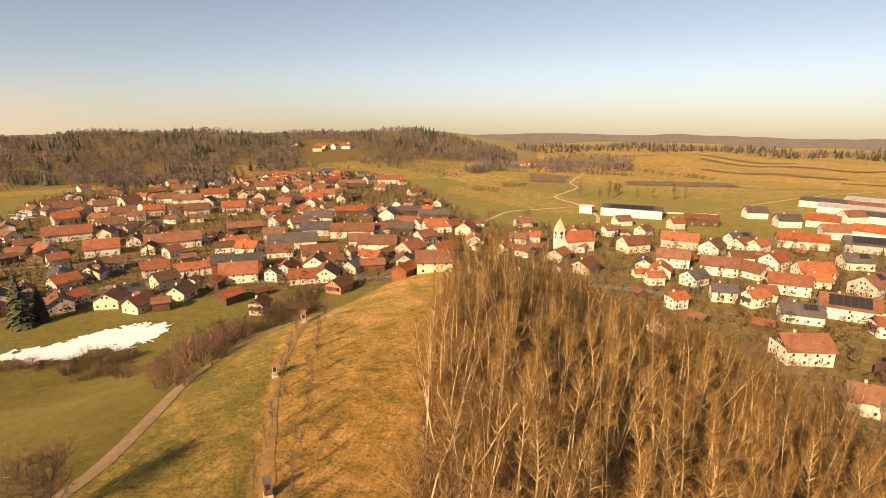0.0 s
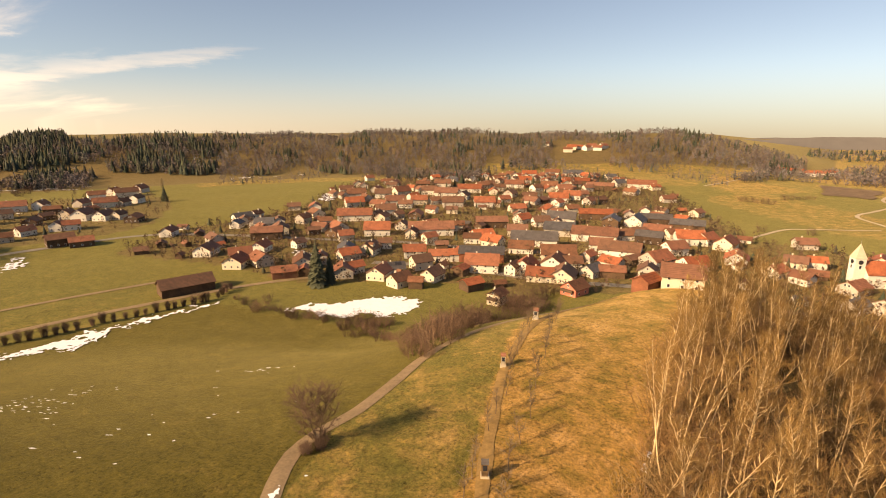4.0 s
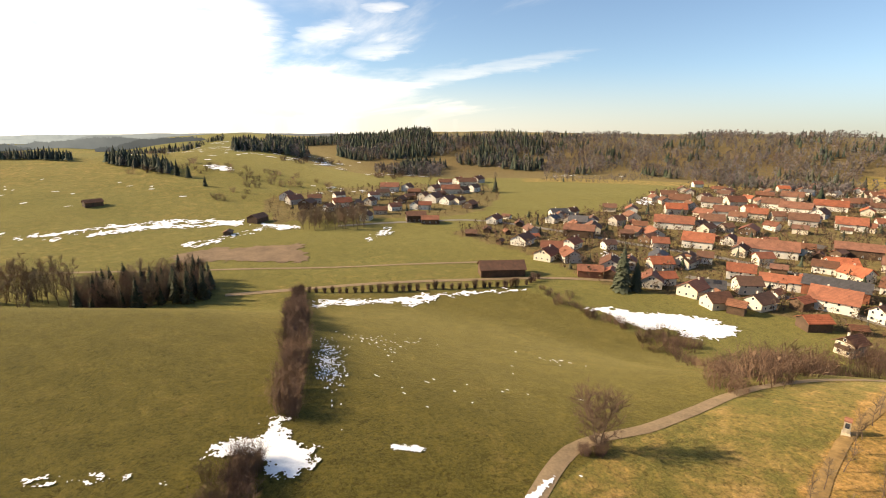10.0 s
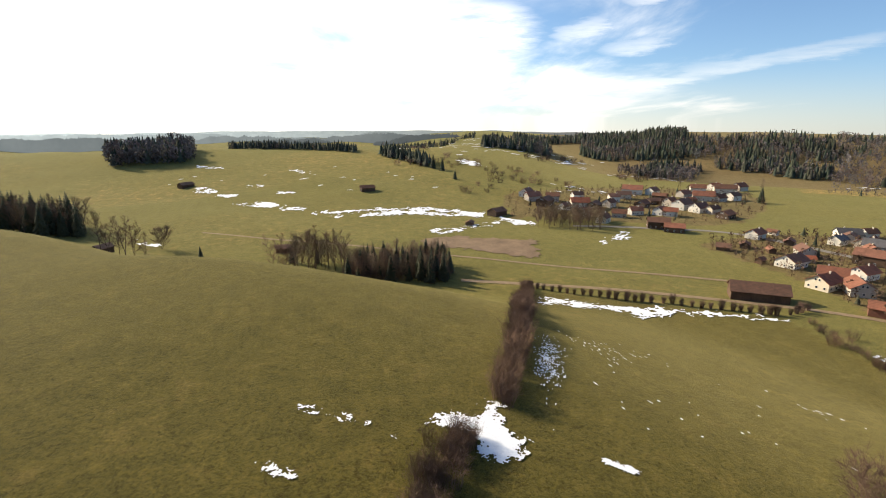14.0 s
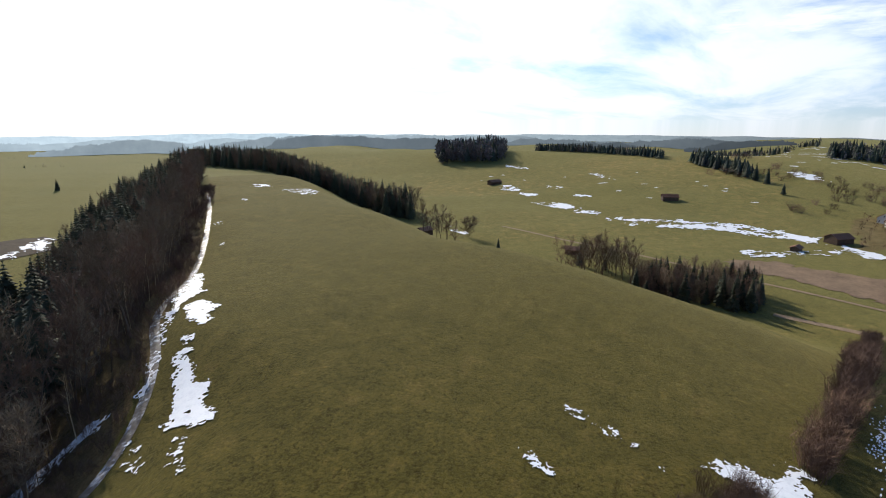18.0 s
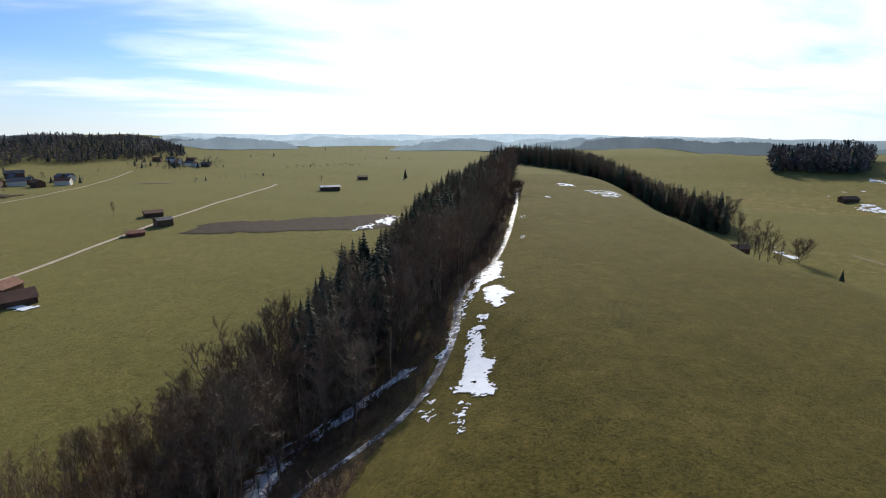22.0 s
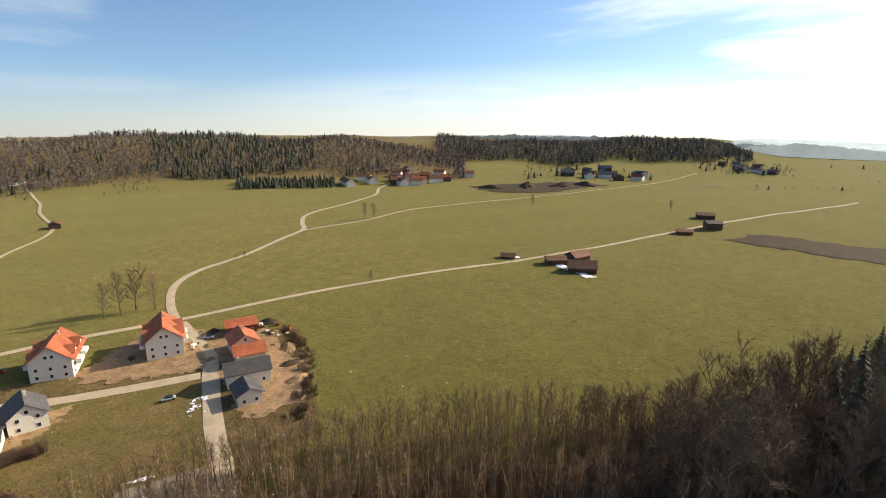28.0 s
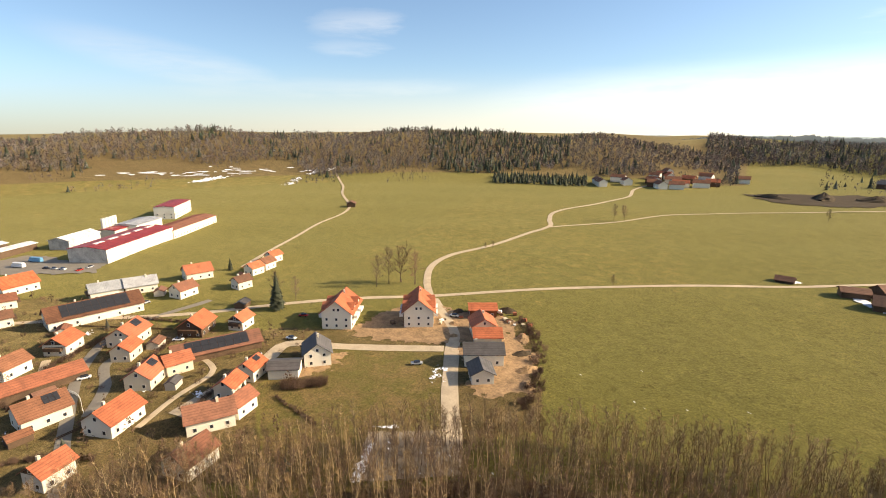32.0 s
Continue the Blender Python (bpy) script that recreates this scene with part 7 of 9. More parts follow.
house(139.4, 235.4, 79, 9.6, 7.4, 3.7, B, RW, 0.68, windows=1, group="lower village houses")
house(105.2, 230.2, 69, 13.6, 9.0, 4.4, D, RW, 0.68, group="lower village houses")
house(120.2, 217.8, 62, 14.8, 9.5, 4.4, D, RW, 0.68, group="lower village houses")
house(104.3, 184.0, 74, 8.4, 6.4, 4.2, G, RC, 0.68, group="lower village houses")
house(133.0, 191.4, 66, 13.8, 9.1, 4.4, R, RW, 0.68, balcony=True, timber_top=True, group="lower village houses")
house(154.8, 209.0, 80, 12.8, 9.8, 4.4, R, RW, 0.68, group="lower village houses")
house(185.8, 226.0, 79, 11.7, 9.0, 3.7, G, RC, 0.68, windows=1, solar="s", group="lower village houses")
house(165.1, 191.5, 118, 13.0, 10.0, 4.4, D, RG, 0.68, solar="s", group="lower village houses")
house(137.1, 166.2, 60, 16.4, 9.5, 4.4, B, RW, 0.68, solar="s", group="lower village houses")
house(119.1, 163.1, 69, 12.0, 7.9, 3.3, G, RW, 0.68, solar="s", group="lower village houses")
house(83.3, 175.8, 107, 6.4, 4.9, 4.2, R, RW, 0.68, timber_top=True, group="lower village houses")
house(137.9, 150.9, 76, 7.1, 5.5, 4.2, R, RW, 0.68, balcony=True, timber_top=True, group="lower village houses")
house(114.5, 327.4, 103, 10.2, 7.9, 3.3, D, RW, 0.68, windows=1, group="lower village houses")
house(96.6, 295.3, 107, 7.6, 5.9, 4.2, D, RW, 0.68, windows=1, group="lower village houses")
house(102.6, 203.3, 120, 9.3, 7.1, 3.7, G, RW, 0.68, group="lower village houses")
house(161.0, 258.1, 117, 9.2, 7.1, 3.7, R, RW, 0.68, windows=1, group="lower village houses")
house(158.2, 271.2, 98, 12.0, 9.2, 3.7, G, RW, 0.68, windows=1, solar="s", group="lower village houses")
house(66.6, 269.3, 101, 7.1, 5.5, 3.3, R, RW, 0.68, windows=1, group="lower village houses")
house(83.4, 296.6, 84, 9.6, 6.4, 3.7, B, RW, 0.68, windows=1, group="lower village houses")
house(48.8, 276.7, 95, 7.2, 5.5, 3.7, R, RW, 0.68, windows=1, group="lower village houses")
house(235.9, 317.8, 52, 17.0, 9.5, 4.4, R, RW, 0.68, windows=1, group="lower village houses")
house(263.5, 330.6, 93, 12.5, 9.6, 4.4, B, RW, 0.68, windows=1, group="lower village houses")
house(297.1, 362.0, 49, 20.2, 9.5, 4.4, B, RW, 0.68, windows=1, group="lower village houses")
house(86.5, 203.5, 92, 6.6, 5.1, 3.7, R, RW, 0.68, dormer=1, group="lower village houses")
house(112.5, 177.5, 102, 7.3, 5.6, 4.2, R, RW, 0.68, balcony=True, group="lower village houses")
house(117.0, 297.2, 129, 8.8, 6.8, 3.3, B, RW, 0.68, windows=1, group="lower village houses")
house(99.5, 133.6, 86, 12.3, 9.4, 4.4, D, RW, 0.68, timber_top=True, group="lower village houses")
house(98.6, 107.4, 62, 10.0, 7.7, 3.7, D, RW, 0.68, balcony=True, group="lower village houses")
house(118.8, 184.1, 79, 8.6, 6.6, 3.3, B, RW, 0.68, group="lower village houses")
house(-398.7, 94.3, 15, 10.9, 8.4, 3.7, R, RG, 0.68, windows=1, group="houses of the hamlet")
house(-396.8, 109.5, 169, 9.7, 6.4, 4.2, B, RG, 0.68, windows=1, group="houses of the hamlet")
house(-411.3, 133.7, 9, 8.6, 6.6, 3.3, B, RW, 0.68, windows=1, group="houses of the hamlet")
house(-366.1, 110.7, 38, 7.8, 6.0, 3.3, D, RW, 0.68, windows=1, group="houses of the hamlet")
house(-345.1, 118.9, 44, 8.0, 6.1, 4.2, R, RG, 0.68, windows=1, group="houses of the hamlet")
house(-381.0, 148.9, 40, 9.0, 6.9, 3.7, B, RG, 0.68, windows=1, group="houses of the hamlet")
house(-419.9, 175.9, 166, 10.8, 7.1, 3.7, B, RC, 0.68, windows=1, group="houses of the hamlet")
house(-379.9, 174.1, 43, 10.4, 8.0, 3.2, B, TI, 0.52, windows=1, chimney=False, kind="barn", group="houses of the hamlet")
house(-444.0, 193.3, 151, 16.4, 9.5, 4.4, R, RW, 0.68, windows=0, group="houses of the hamlet")
house(-438.6, 208.8, 37, 10.2, 7.9, 4.2, B, RW, 0.68, windows=0, group="houses of the hamlet")
house(-415.6, 204.7, 146, 11.0, 7.3, 3.2, B, TI, 0.52, windows=1, chimney=False, kind="barn", group="houses of the hamlet")
house(-368.7, 199.1, 33, 13.0, 10.0, 4.4, D, RW, 0.68, windows=1, group="houses of the hamlet")
house(-385.3, 197.9, 37, 9.5, 7.3, 4.2, B, RC, 0.68, windows=1, group="houses of the hamlet")
house(-355.8, 205.0, 26, 11.8, 9.0, 3.7, D, RW, 0.68, windows=1, group="houses of the hamlet")
house(-349.7, 211.4, 21, 8.2, 6.3, 3.7, B, RC, 0.68, windows=1, group="houses of the hamlet")
house(-332.2, 210.5, 31, 10.7, 8.2, 3.2, B, TI, 0.52, windows=1, chimney=False, kind="barn", group="houses of the hamlet")
house(-455.4, 258.7, 159, 12.6, 8.3, 4.4, B, RW, 0.68, windows=0, group="houses of the hamlet")
house(-472.1, 283.6, 26, 12.0, 9.2, 3.7, R, RW, 0.68, windows=0, group="houses of the hamlet")
house(-449.2, 280.5, 158, 17.9, 9.5, 4.4, B, RC, 0.68, windows=0, group="houses of the hamlet")
house(-467.8, 305.8, 23, 12.2, 9.4, 4.4, D, RG, 0.68, windows=0, group="houses of the hamlet")
house(-404.8, 235.4, 155, 15.8, 9.5, 4.4, D, RC, 0.68, windows=1, group="houses of the hamlet")
house(-400.0, 245.8, 22, 9.9, 7.6, 3.3, B, RG, 0.68, windows=1, group="houses of the hamlet")
house(-427.4, 231.1, 26, 10.5, 8.1, 3.3, D, RG, 0.68, windows=0, group="houses of the hamlet")
house(-321.4, 122.5, 50, 8.8, 6.8, 3.7, B, RC, 0.68, windows=1, group="houses of the hamlet")
house(-340.8, 140.8, 157, 9.2, 6.1, 3.3, B, RG, 0.68, windows=1, group="houses of the hamlet")
house(-373.7, 134.6, 54, 11.7, 9.0, 3.2, B, TI, 0.52, windows=1, chimney=False, kind="barn", group="houses of the hamlet")
house(-379.8, 99.4, 52, 12.3, 9.4, 4.4, B, TI, 0.52, windows=1, chimney=False, kind="barn", group="houses of the hamlet")
house(-412.0, 92.4, 56, 11.5, 8.9, 3.3, R, RW, 0.68, windows=1, group="houses of the hamlet")
house(-347.5, 172.3, 42, 9.0, 6.9, 3.7, D, RW, 0.68, windows=1, group="houses of the hamlet")
house(-350.5, 156.1, 5, 8.9, 6.8, 3.3, D, RW, 0.68, windows=1, group="houses of the hamlet")
house(-404.9, 260.6, 23, 9.8, 7.5, 4.2, B, RW, 0.68, windows=0, group="houses of the hamlet")
house(-392.3, 217.3, 6, 8.5, 6.5, 3.2, D, TI, 0.52, windows=1, chimney=False, kind="barn", group="houses of the hamlet")
house(-393.7, 188.8, 10, 8.7, 6.7, 3.2, B, TI, 0.52, windows=1, chimney=False, kind="barn", group="houses of the hamlet")
house(-342.3, 177.1, 154, 9.1, 6.0, 3.7, R, RW, 0.68, windows=1, group="houses of the hamlet")
house(-405.2, 161.7, 0, 8.2, 6.3, 4.2, D, RW, 0.68, windows=1, group="houses of the hamlet")
house(-375.8, 124.4, 176, 13.2, 8.7, 4.4, R, RC, 0.68, windows=1, group="houses of the hamlet")
house(-302.7, 149.8, 162, 12.5, 8.2, 4.4, B, TI, 0.52, windows=1, chimney=False, kind="barn", group="houses of the hamlet")
house(-292.3, 154.8, 154, 11.0, 7.3, 3.2, D, TI, 0.52, windows=1, chimney=False, kind="barn", group="houses of the hamlet")
house(230.2, -38.2, 5, 10.2, 7.8, 3.3, B, RW, 0.68, group="houses of the estate")
house(223.5, -59.5, 28, 6.6, 5.1, 3.3, B, RW, 0.68, group="houses of the estate")
house(228.9, -66.4, 33, 6.8, 5.3, 3.3, B, RW, 0.68, group="houses of the estate")
house(238.6, -73.0, 27, 6.2, 4.8, 3.3, R, RW, 0.68, group="houses of the estate")
house(206.1, -49.7, 20, 6.2, 4.8, 3.3, B, RW, 0.68, dormer=1, group="houses of the estate")
house(208.1, -29.1, 30, 7.8, 6.0, 3.3, R, RW, 0.68, group="houses of the estate")
house(169.4, -26.2, 53, 9.7, 7.5, 3.3, N, TI, 0.68, balcony=True, group="houses of the estate")
house(165.3, -38.6, 43, 6.5, 5.0, 3.3, B, RW, 0.68, balcony=True, timber_top=True, group="houses of the estate")
house(149.5, -27.6, 178, 23.1, 8.3, 2.3, R, TI, 0.52, windows=0, chimney=False, kind="barn", solar="n", group="houses of the estate")
house(173.0, -8.1, 55, 10.0, 7.7, 3.3, D, RC, 0.68, solar="s", group="houses of the estate")
house(160.7, -6.3, 58, 6.8, 5.2, 3.3, D, RC, 0.68, group="houses of the estate")
house(175.4, 7.9, 57, 8.0, 6.2, 3.3, B, RW, 0.68, balcony=True, timber_top=True, group="houses of the estate")
house(201.4, -0.7, 11, 27.1, 9.5, 3.3, B, RW, 0.68, solar="s", group="houses of the estate")
house(223.8, -5.2, 5, 10.5, 7.0, 3.3, O, RW, 0.68, balcony=True, group="houses of the estate")
house(249.8, 22.6, 27, 12.1, 9.3, 3.3, R, RW, 0.68, group="houses of the estate")
house(165.6, 19.6, 43, 7.7, 5.9, 3.3, B, RW, 0.68, balcony=True, timber_top=True, group="houses of the estate")
house(153.4, 12.8, 17, 18.0, 6.5, 2.3, R, TI, 0.52, windows=0, chimney=False, kind="barn", group="houses of the estate")
house(140.4, -8.8, 56, 8.2, 6.3, 3.3, R, RC, 0.68, solar="s", group="houses of the estate")
house(143.3, -16.4, 8, 6.4, 5.0, 3.3, R, RC, 0.68, group="houses of the estate")
house(128.7, -31.5, 42, 6.2, 4.8, 3.3, N, RW, 0.68, solar="s", group="houses of the estate")
house(122.6, -24.7, 47, 6.2, 4.8, 3.3, N, RC, 0.68, group="houses of the estate")
house(113.9, -24.5, 34, 6.2, 4.8, 3.3, R, RW, 0.68, balcony=True, timber_top=True, group="houses of the estate")
house(112.2, -17.8, 173, 9.7, 6.4, 3.3, D, RW, 0.68, timber_top=True, group="houses of the estate")
house(135.4, 12.2, 19, 9.4, 7.2, 3.3, B, RW, 0.68, solar="s", group="houses of the estate")
house(123.6, -0.8, 43, 9.4, 7.2, 3.3, R, RW, 0.68, group="houses of the estate")
house(109.4, 10.4, 38, 6.3, 4.9, 3.3, R, RW, 0.68, timber_top=True, group="houses of the estate")
house(99.1, -11.6, 34, 7.9, 6.1, 3.3, D, RW, 0.68, group="houses of the estate")
house(230.4, 24.9, 7, 7.0, 5.0, 3.3, D, RW, 0.68, balcony=True, group="houses of the estate")
house(223.4, -16.7, 179, 10.6, 7.0, 3.3, O, RW, 0.68, group="houses of the estate")
house(210.3, 24.0, 9, 5.2, 5.0, 3.3, B, RW, 0.68, balcony=True, timber_top=True, group="houses of the estate")
house(-249.0, 471.5, 3, 4.7, 3.8, 2.0, B, TI, 0.6, windows=0, chimney=False, kind="shed", group="village sheds")
house(-100.4, 399.0, 169, 9.3, 6.7, 3.5, N, RW, 0.6, windows=0, group="village houses")
house(-256.1, 225.9, 24, 7.8, 5.8, 3.5, G, RW, 0.6, windows=0, group="village houses")
house(-271.7, 580.6, 45, 8.4, 6.5, 3.5, D, RW, 0.6, windows=0, group="village houses")
house(-211.0, 604.1, 79, 10.8, 8.4, 3.5, B, RC, 0.6, windows=0, group="village houses")
house(-231.0, 414.5, 49, 8.9, 6.3, 3.5, D, RG, 0.6, windows=0, group="village houses")
house(31.1, 253.7, 148, 8.8, 6.6, 3.5, N, RC, 0.6, windows=1, group="village houses")
house(190.9, 246.5, 142, 4.1, 2.8, 2.0, B, TI, 0.6, windows=0, chimney=False, kind="shed", group="village sheds")
house(-221.5, 301.8, 96, 6.0, 4.8, 2.0, B, RW, 0.6, windows=0, chimney=False, kind="shed", group="village sheds")
house(-254.6, 521.8, 26, 11.3, 8.3, 3.5, B, RW, 0.6, windows=0, group="village houses")
house(-213.4, 585.7, 80, 10.5, 7.0, 3.5, B, RG, 0.6, windows=0, group="village houses")
house(150.2, 199.4, 78, 7.6, 6.1, 3.5, N, RC, 0.6, windows=1, group="village houses")
house(-251.5, 403.2, 7, 8.1, 5.8, 3.5, D, RW, 0.6, windows=0, group="village houses")
house(-257.4, 200.0, 52, 5.8, 4.6, 2.0, D, TI, 0.6, windows=0, chimney=False, kind="shed", group="village sheds")
house(-103.9, 369.7, 76, 4.9, 3.4, 2.0, R, TI, 0.6, windows=0, chimney=False, kind="shed", group="village sheds")
house(-194.3, 246.9, 58, 11.9, 8.4, 3.5, D, RG, 0.6, windows=1, group="village houses")
house(-150.1, 541.0, 16, 11.5, 8.6, 3.5, R, RW, 0.6, windows=0, group="village houses")
house(-111.9, 611.0, 165, 8.9, 6.2, 3.5, D, RG, 0.6, windows=0, group="village houses")
house(-25.4, 463.7, 118, 10.5, 7.8, 3.5, D, RG, 0.6, windows=0, group="village houses")
house(-44.4, 374.7, 7, 8.7, 5.8, 3.5, D, RG, 0.6, windows=0, group="village houses")
house(35.7, 218.3, 106, 4.7, 3.4, 2.0, G, RW, 0.6, windows=0, chimney=False, kind="shed", group="village sheds")
house(-243.1, 419.5, 90, 7.9, 5.7, 3.5, N, RC, 0.6, windows=0, group="village houses")
house(47.2, 259.8, 80, 6.8, 5.3, 2.0, D, TI, 0.6, windows=0, chimney=False, kind="shed", group="village sheds")
house(17.4, 259.5, 151, 5.1, 3.5, 2.0, D, RW, 0.6, windows=0, chimney=False, kind="shed", group="village sheds")
house(22.9, 322.8, 86, 6.7, 4.5, 2.0, D, RW, 0.6, windows=0, chimney=False, kind="shed", group="village sheds")
house(-288.0, 516.3, 4, 4.5, 3.4, 2.0, B, RW, 0.6, windows=0, chimney=False, kind="shed", group="village sheds")
house(-242.8, 496.1, 116, 4.7, 3.1, 2.0, B, TI, 0.6, windows=0, chimney=False, kind="shed", group="village sheds")
house(55.8, 241.9, 142, 9.5, 7.1, 3.5, D, RG, 0.6, windows=1, group="village houses")
house(-170.4, 603.9, 36, 11.3, 7.8, 3.5, D, RC, 0.6, windows=0, group="village houses")
house(-153.5, 290.1, 143, 7.0, 5.4, 2.0, R, RW, 0.6, windows=0, chimney=False, kind="shed", group="village sheds")
house(-2.6, 402.1, 155, 9.2, 6.7, 3.5, D, RC, 0.6, windows=0, group="village houses")
house(-112.6, 625.0, 165, 5.0, 3.3, 2.0, N, RW, 0.6, windows=0, chimney=False, kind="shed", group="village sheds")
house(-187.4, 284.7, 8, 9.2, 7.1, 3.5, B, RC, 0.6, windows=0, group="village houses")
house(-222.7, 160.6, 29, 4.1, 2.9, 2.0, B, TI, 0.6, windows=0, chimney=False, kind="shed", group="village sheds")
house(-173.4, 546.6, 18, 6.6, 4.7, 2.0, D, RW, 0.6, windows=0, chimney=False, kind="shed", group="village sheds")
house(-259.3, 478.5, 48, 9.1, 6.7, 3.5, B, RC, 0.6, windows=0, group="village houses")
house(-237.9, 536.6, 179, 6.4, 4.9, 2.0, B, RW, 0.6, windows=0, chimney=False, kind="shed", group="village sheds")
house(-94.6, 605.0, 124, 11.8, 7.7, 3.5, G, RC, 0.6, windows=0, group="village houses")
house(-248.0, 250.2, 45, 4.1, 2.8, 2.0, B, RW, 0.6, windows=0, chimney=False, kind="shed", group="village sheds")
house(-188.1, 549.5, 174, 10.6, 7.7, 3.5, B, RG, 0.6, windows=0, group="village houses")
house(-278.2, 445.7, 7, 11.0, 8.3, 3.5, D, RG, 0.6, windows=0, group="village houses")
house(-159.9, 507.1, 77, 4.5, 3.0, 2.0, N, TI, 0.6, windows=0, chimney=False, kind="shed", group="village sheds")
house(-172.1, 371.1, 180, 9.3, 6.4, 3.5, D, RC, 0.6, windows=0, group="village houses")
house(-185.7, 582.4, 18, 11.5, 8.9, 3.5, D, RC, 0.6, windows=0, group="village houses")
house(-195.6, 521.9, 176, 8.2, 5.6, 3.5, B, RG, 0.6, windows=0, group="village houses")
house(115.7, 123.5, 137, 5.7, 4.3, 2.0, D, TI, 0.6, windows=0, chimney=False, kind="shed", group="village sheds")
house(-253.4, 296.2, 41, 10.5, 7.5, 3.5, D, RW, 0.6, windows=0, group="village houses")
house(-129.9, 477.7, 35, 11.6, 7.6, 3.5, R, RC, 0.6, windows=0, group="village houses")
house(66.8, 259.2, 76, 11.4, 7.6, 3.5, B, RW, 0.6, windows=1, group="village houses")
house(-131.4, 295.4, 84, 5.5, 3.7, 2.0, G, TI, 0.6, windows=0, chimney=False, kind="shed", group="village sheds")
house(-56.8, 503.2, 26, 9.9, 7.5, 3.5, D, RW, 0.6, windows=0, group="village houses")
house(-223.8, 265.1, 60, 5.6, 4.0, 2.0, R, TI, 0.6, windows=0, chimney=False, kind="shed", group="village sheds")
house(-217.3, 171.5, 27, 11.5, 8.1, 3.5, D, RW, 0.6, windows=1, group="village houses")
house(158.0, 121.4, 8, 10.0, 6.7, 3.5, D, RG, 0.6, windows=1, group="village houses")
house(-73.6, 506.1, 28, 5.0, 3.4, 2.0, D, TI, 0.6, windows=0, chimney=False, kind="shed", group="village sheds")
house(89.7, 223.9, 158, 8.0, 6.2, 3.5, G, RC, 0.6, windows=1, group="village houses")
house(-263.6, 548.6, 46, 4.4, 3.1, 2.0, B, TI, 0.6, windows=0, chimney=False, kind="shed", group="village sheds")
house(84.4, 213.4, 93, 5.8, 4.5, 2.0, N, RW, 0.6, windows=0, chimney=False, kind="shed", group="village sheds")
house(-114.6, 523.0, 127, 10.0, 7.8, 3.5, D, RG, 0.6, windows=0, group="village houses")
house(-196.5, 587.7, 173, 11.6, 7.9, 3.5, N, RW, 0.6, windows=0, group="village houses")
house(-237.5, 242.4, 44, 9.2, 6.6, 3.5, B, RW, 0.6, windows=0, group="village houses")
house(-263.0, 391.7, 9, 10.4, 7.4, 3.5, D, RG, 0.6, windows=0, group="village houses")
house(-111.8, 441.6, 104, 4.2, 3.0, 2.0, R, TI, 0.6, windows=0, chimney=False, kind="shed", group="village sheds")
house(-120.4, 360.7, 133, 11.3, 7.7, 3.5, N, RC, 0.6, windows=0, group="village houses")
house(-33.7, 238.3, 68, 9.4, 6.4, 3.5, R, RG, 0.6, windows=1, group="village houses")
house(-246.3, 234.2, 21, 10.5, 7.4, 3.5, D, RG, 0.6, windows=0, group="village houses")
house(181.4, 158.4, 106, 12.0, 9.0, 3.5, N, RC, 0.6, windows=1, group="village houses")
house(178.0, 148.3, 150, 5.7, 4.3, 2.0, D, TI, 0.6, windows=0, chimney=False, kind="shed", group="village sheds")
house(69.4, 154.7, 131, 7.7, 5.4, 3.5, B, RC, 0.6, windows=1, group="village houses")
house(-196.0, 290.8, 9, 8.4, 6.0, 3.5, B, RG, 0.6, windows=0, group="village houses")
house(-12.9, 415.0, 117, 5.6, 4.4, 2.0, N, TI, 0.6, windows=0, chimney=False, kind="shed", group="village sheds")
house(-101.5, 258.1, 136, 5.0, 3.6, 2.0, N, TI, 0.6, windows=0, chimney=False, kind="shed", group="village sheds")
house(-84.5, 378.8, 128, 9.0, 6.5, 3.5, B, RC, 0.6, windows=0, group="village houses")
house(-118.3, 176.8, 9, 10.9, 7.4, 3.5, R, RC, 0.6, windows=1, group="village houses")
house(-300.8, 462.7, 93, 6.6, 4.9, 2.0, D, TI, 0.6, windows=0, chimney=False, kind="shed", group="village sheds")
house(40.7, 274.6, 82, 8.7, 6.7, 3.5, D, RC, 0.6, windows=1, group="village houses")
house(-230.0, 306.2, 12, 5.3, 4.2, 2.0, G, RW, 0.6, windows=0, chimney=False, kind="shed", group="village sheds")
house(-288.9, 408.7, 35, 8.9, 6.5, 3.5, B, RG, 0.6, windows=0, group="village houses")
house(-281.1, 207.5, 114, 5.6, 3.7, 2.0, B, RW, 0.6, windows=0, chimney=False, kind="shed", group="village sheds")
house(-79.5, 564.8, 8, 8.5, 5.7, 3.5, N, RW, 0.6, windows=0, group="village houses")
house(-217.5, 326.7, 94, 12.0, 7.9, 3.5, R, RC, 0.6, windows=0, group="village houses")
house(-18.3, 216.5, 25, 5.3, 3.5, 2.0, R, TI, 0.6, windows=0, chimney=False, kind="shed", group="village sheds")
house(-108.2, 457.2, 73, 11.2, 7.9, 3.5, B, RG, 0.6, windows=0, group="village houses")
house(-158.7, 330.6, 116, 7.8, 5.2, 3.5, D, RC, 0.6, windows=0, group="village houses")
house(129.6, 101.8, 8, 5.8, 4.0, 2.0, G, TI, 0.6, windows=0, chimney=False, kind="shed", group="village sheds")
house(-204.5, 242.6, 100, 8.9, 6.0, 3.5, D, RG, 0.6, windows=1, group="village houses")
house(153.9, 244.8, 58, 5.2, 3.6, 2.0, D, TI, 0.6, windows=0, chimney=False, kind="shed", group="village sheds")
house(-220.9, 226.0, 44, 11.4, 9.0, 3.5, B, RC, 0.6, windows=1, group="village houses")
house(-303.8, 419.3, 36, 9.5, 7.4, 3.5, B, RC, 0.6, windows=0, group="village houses")
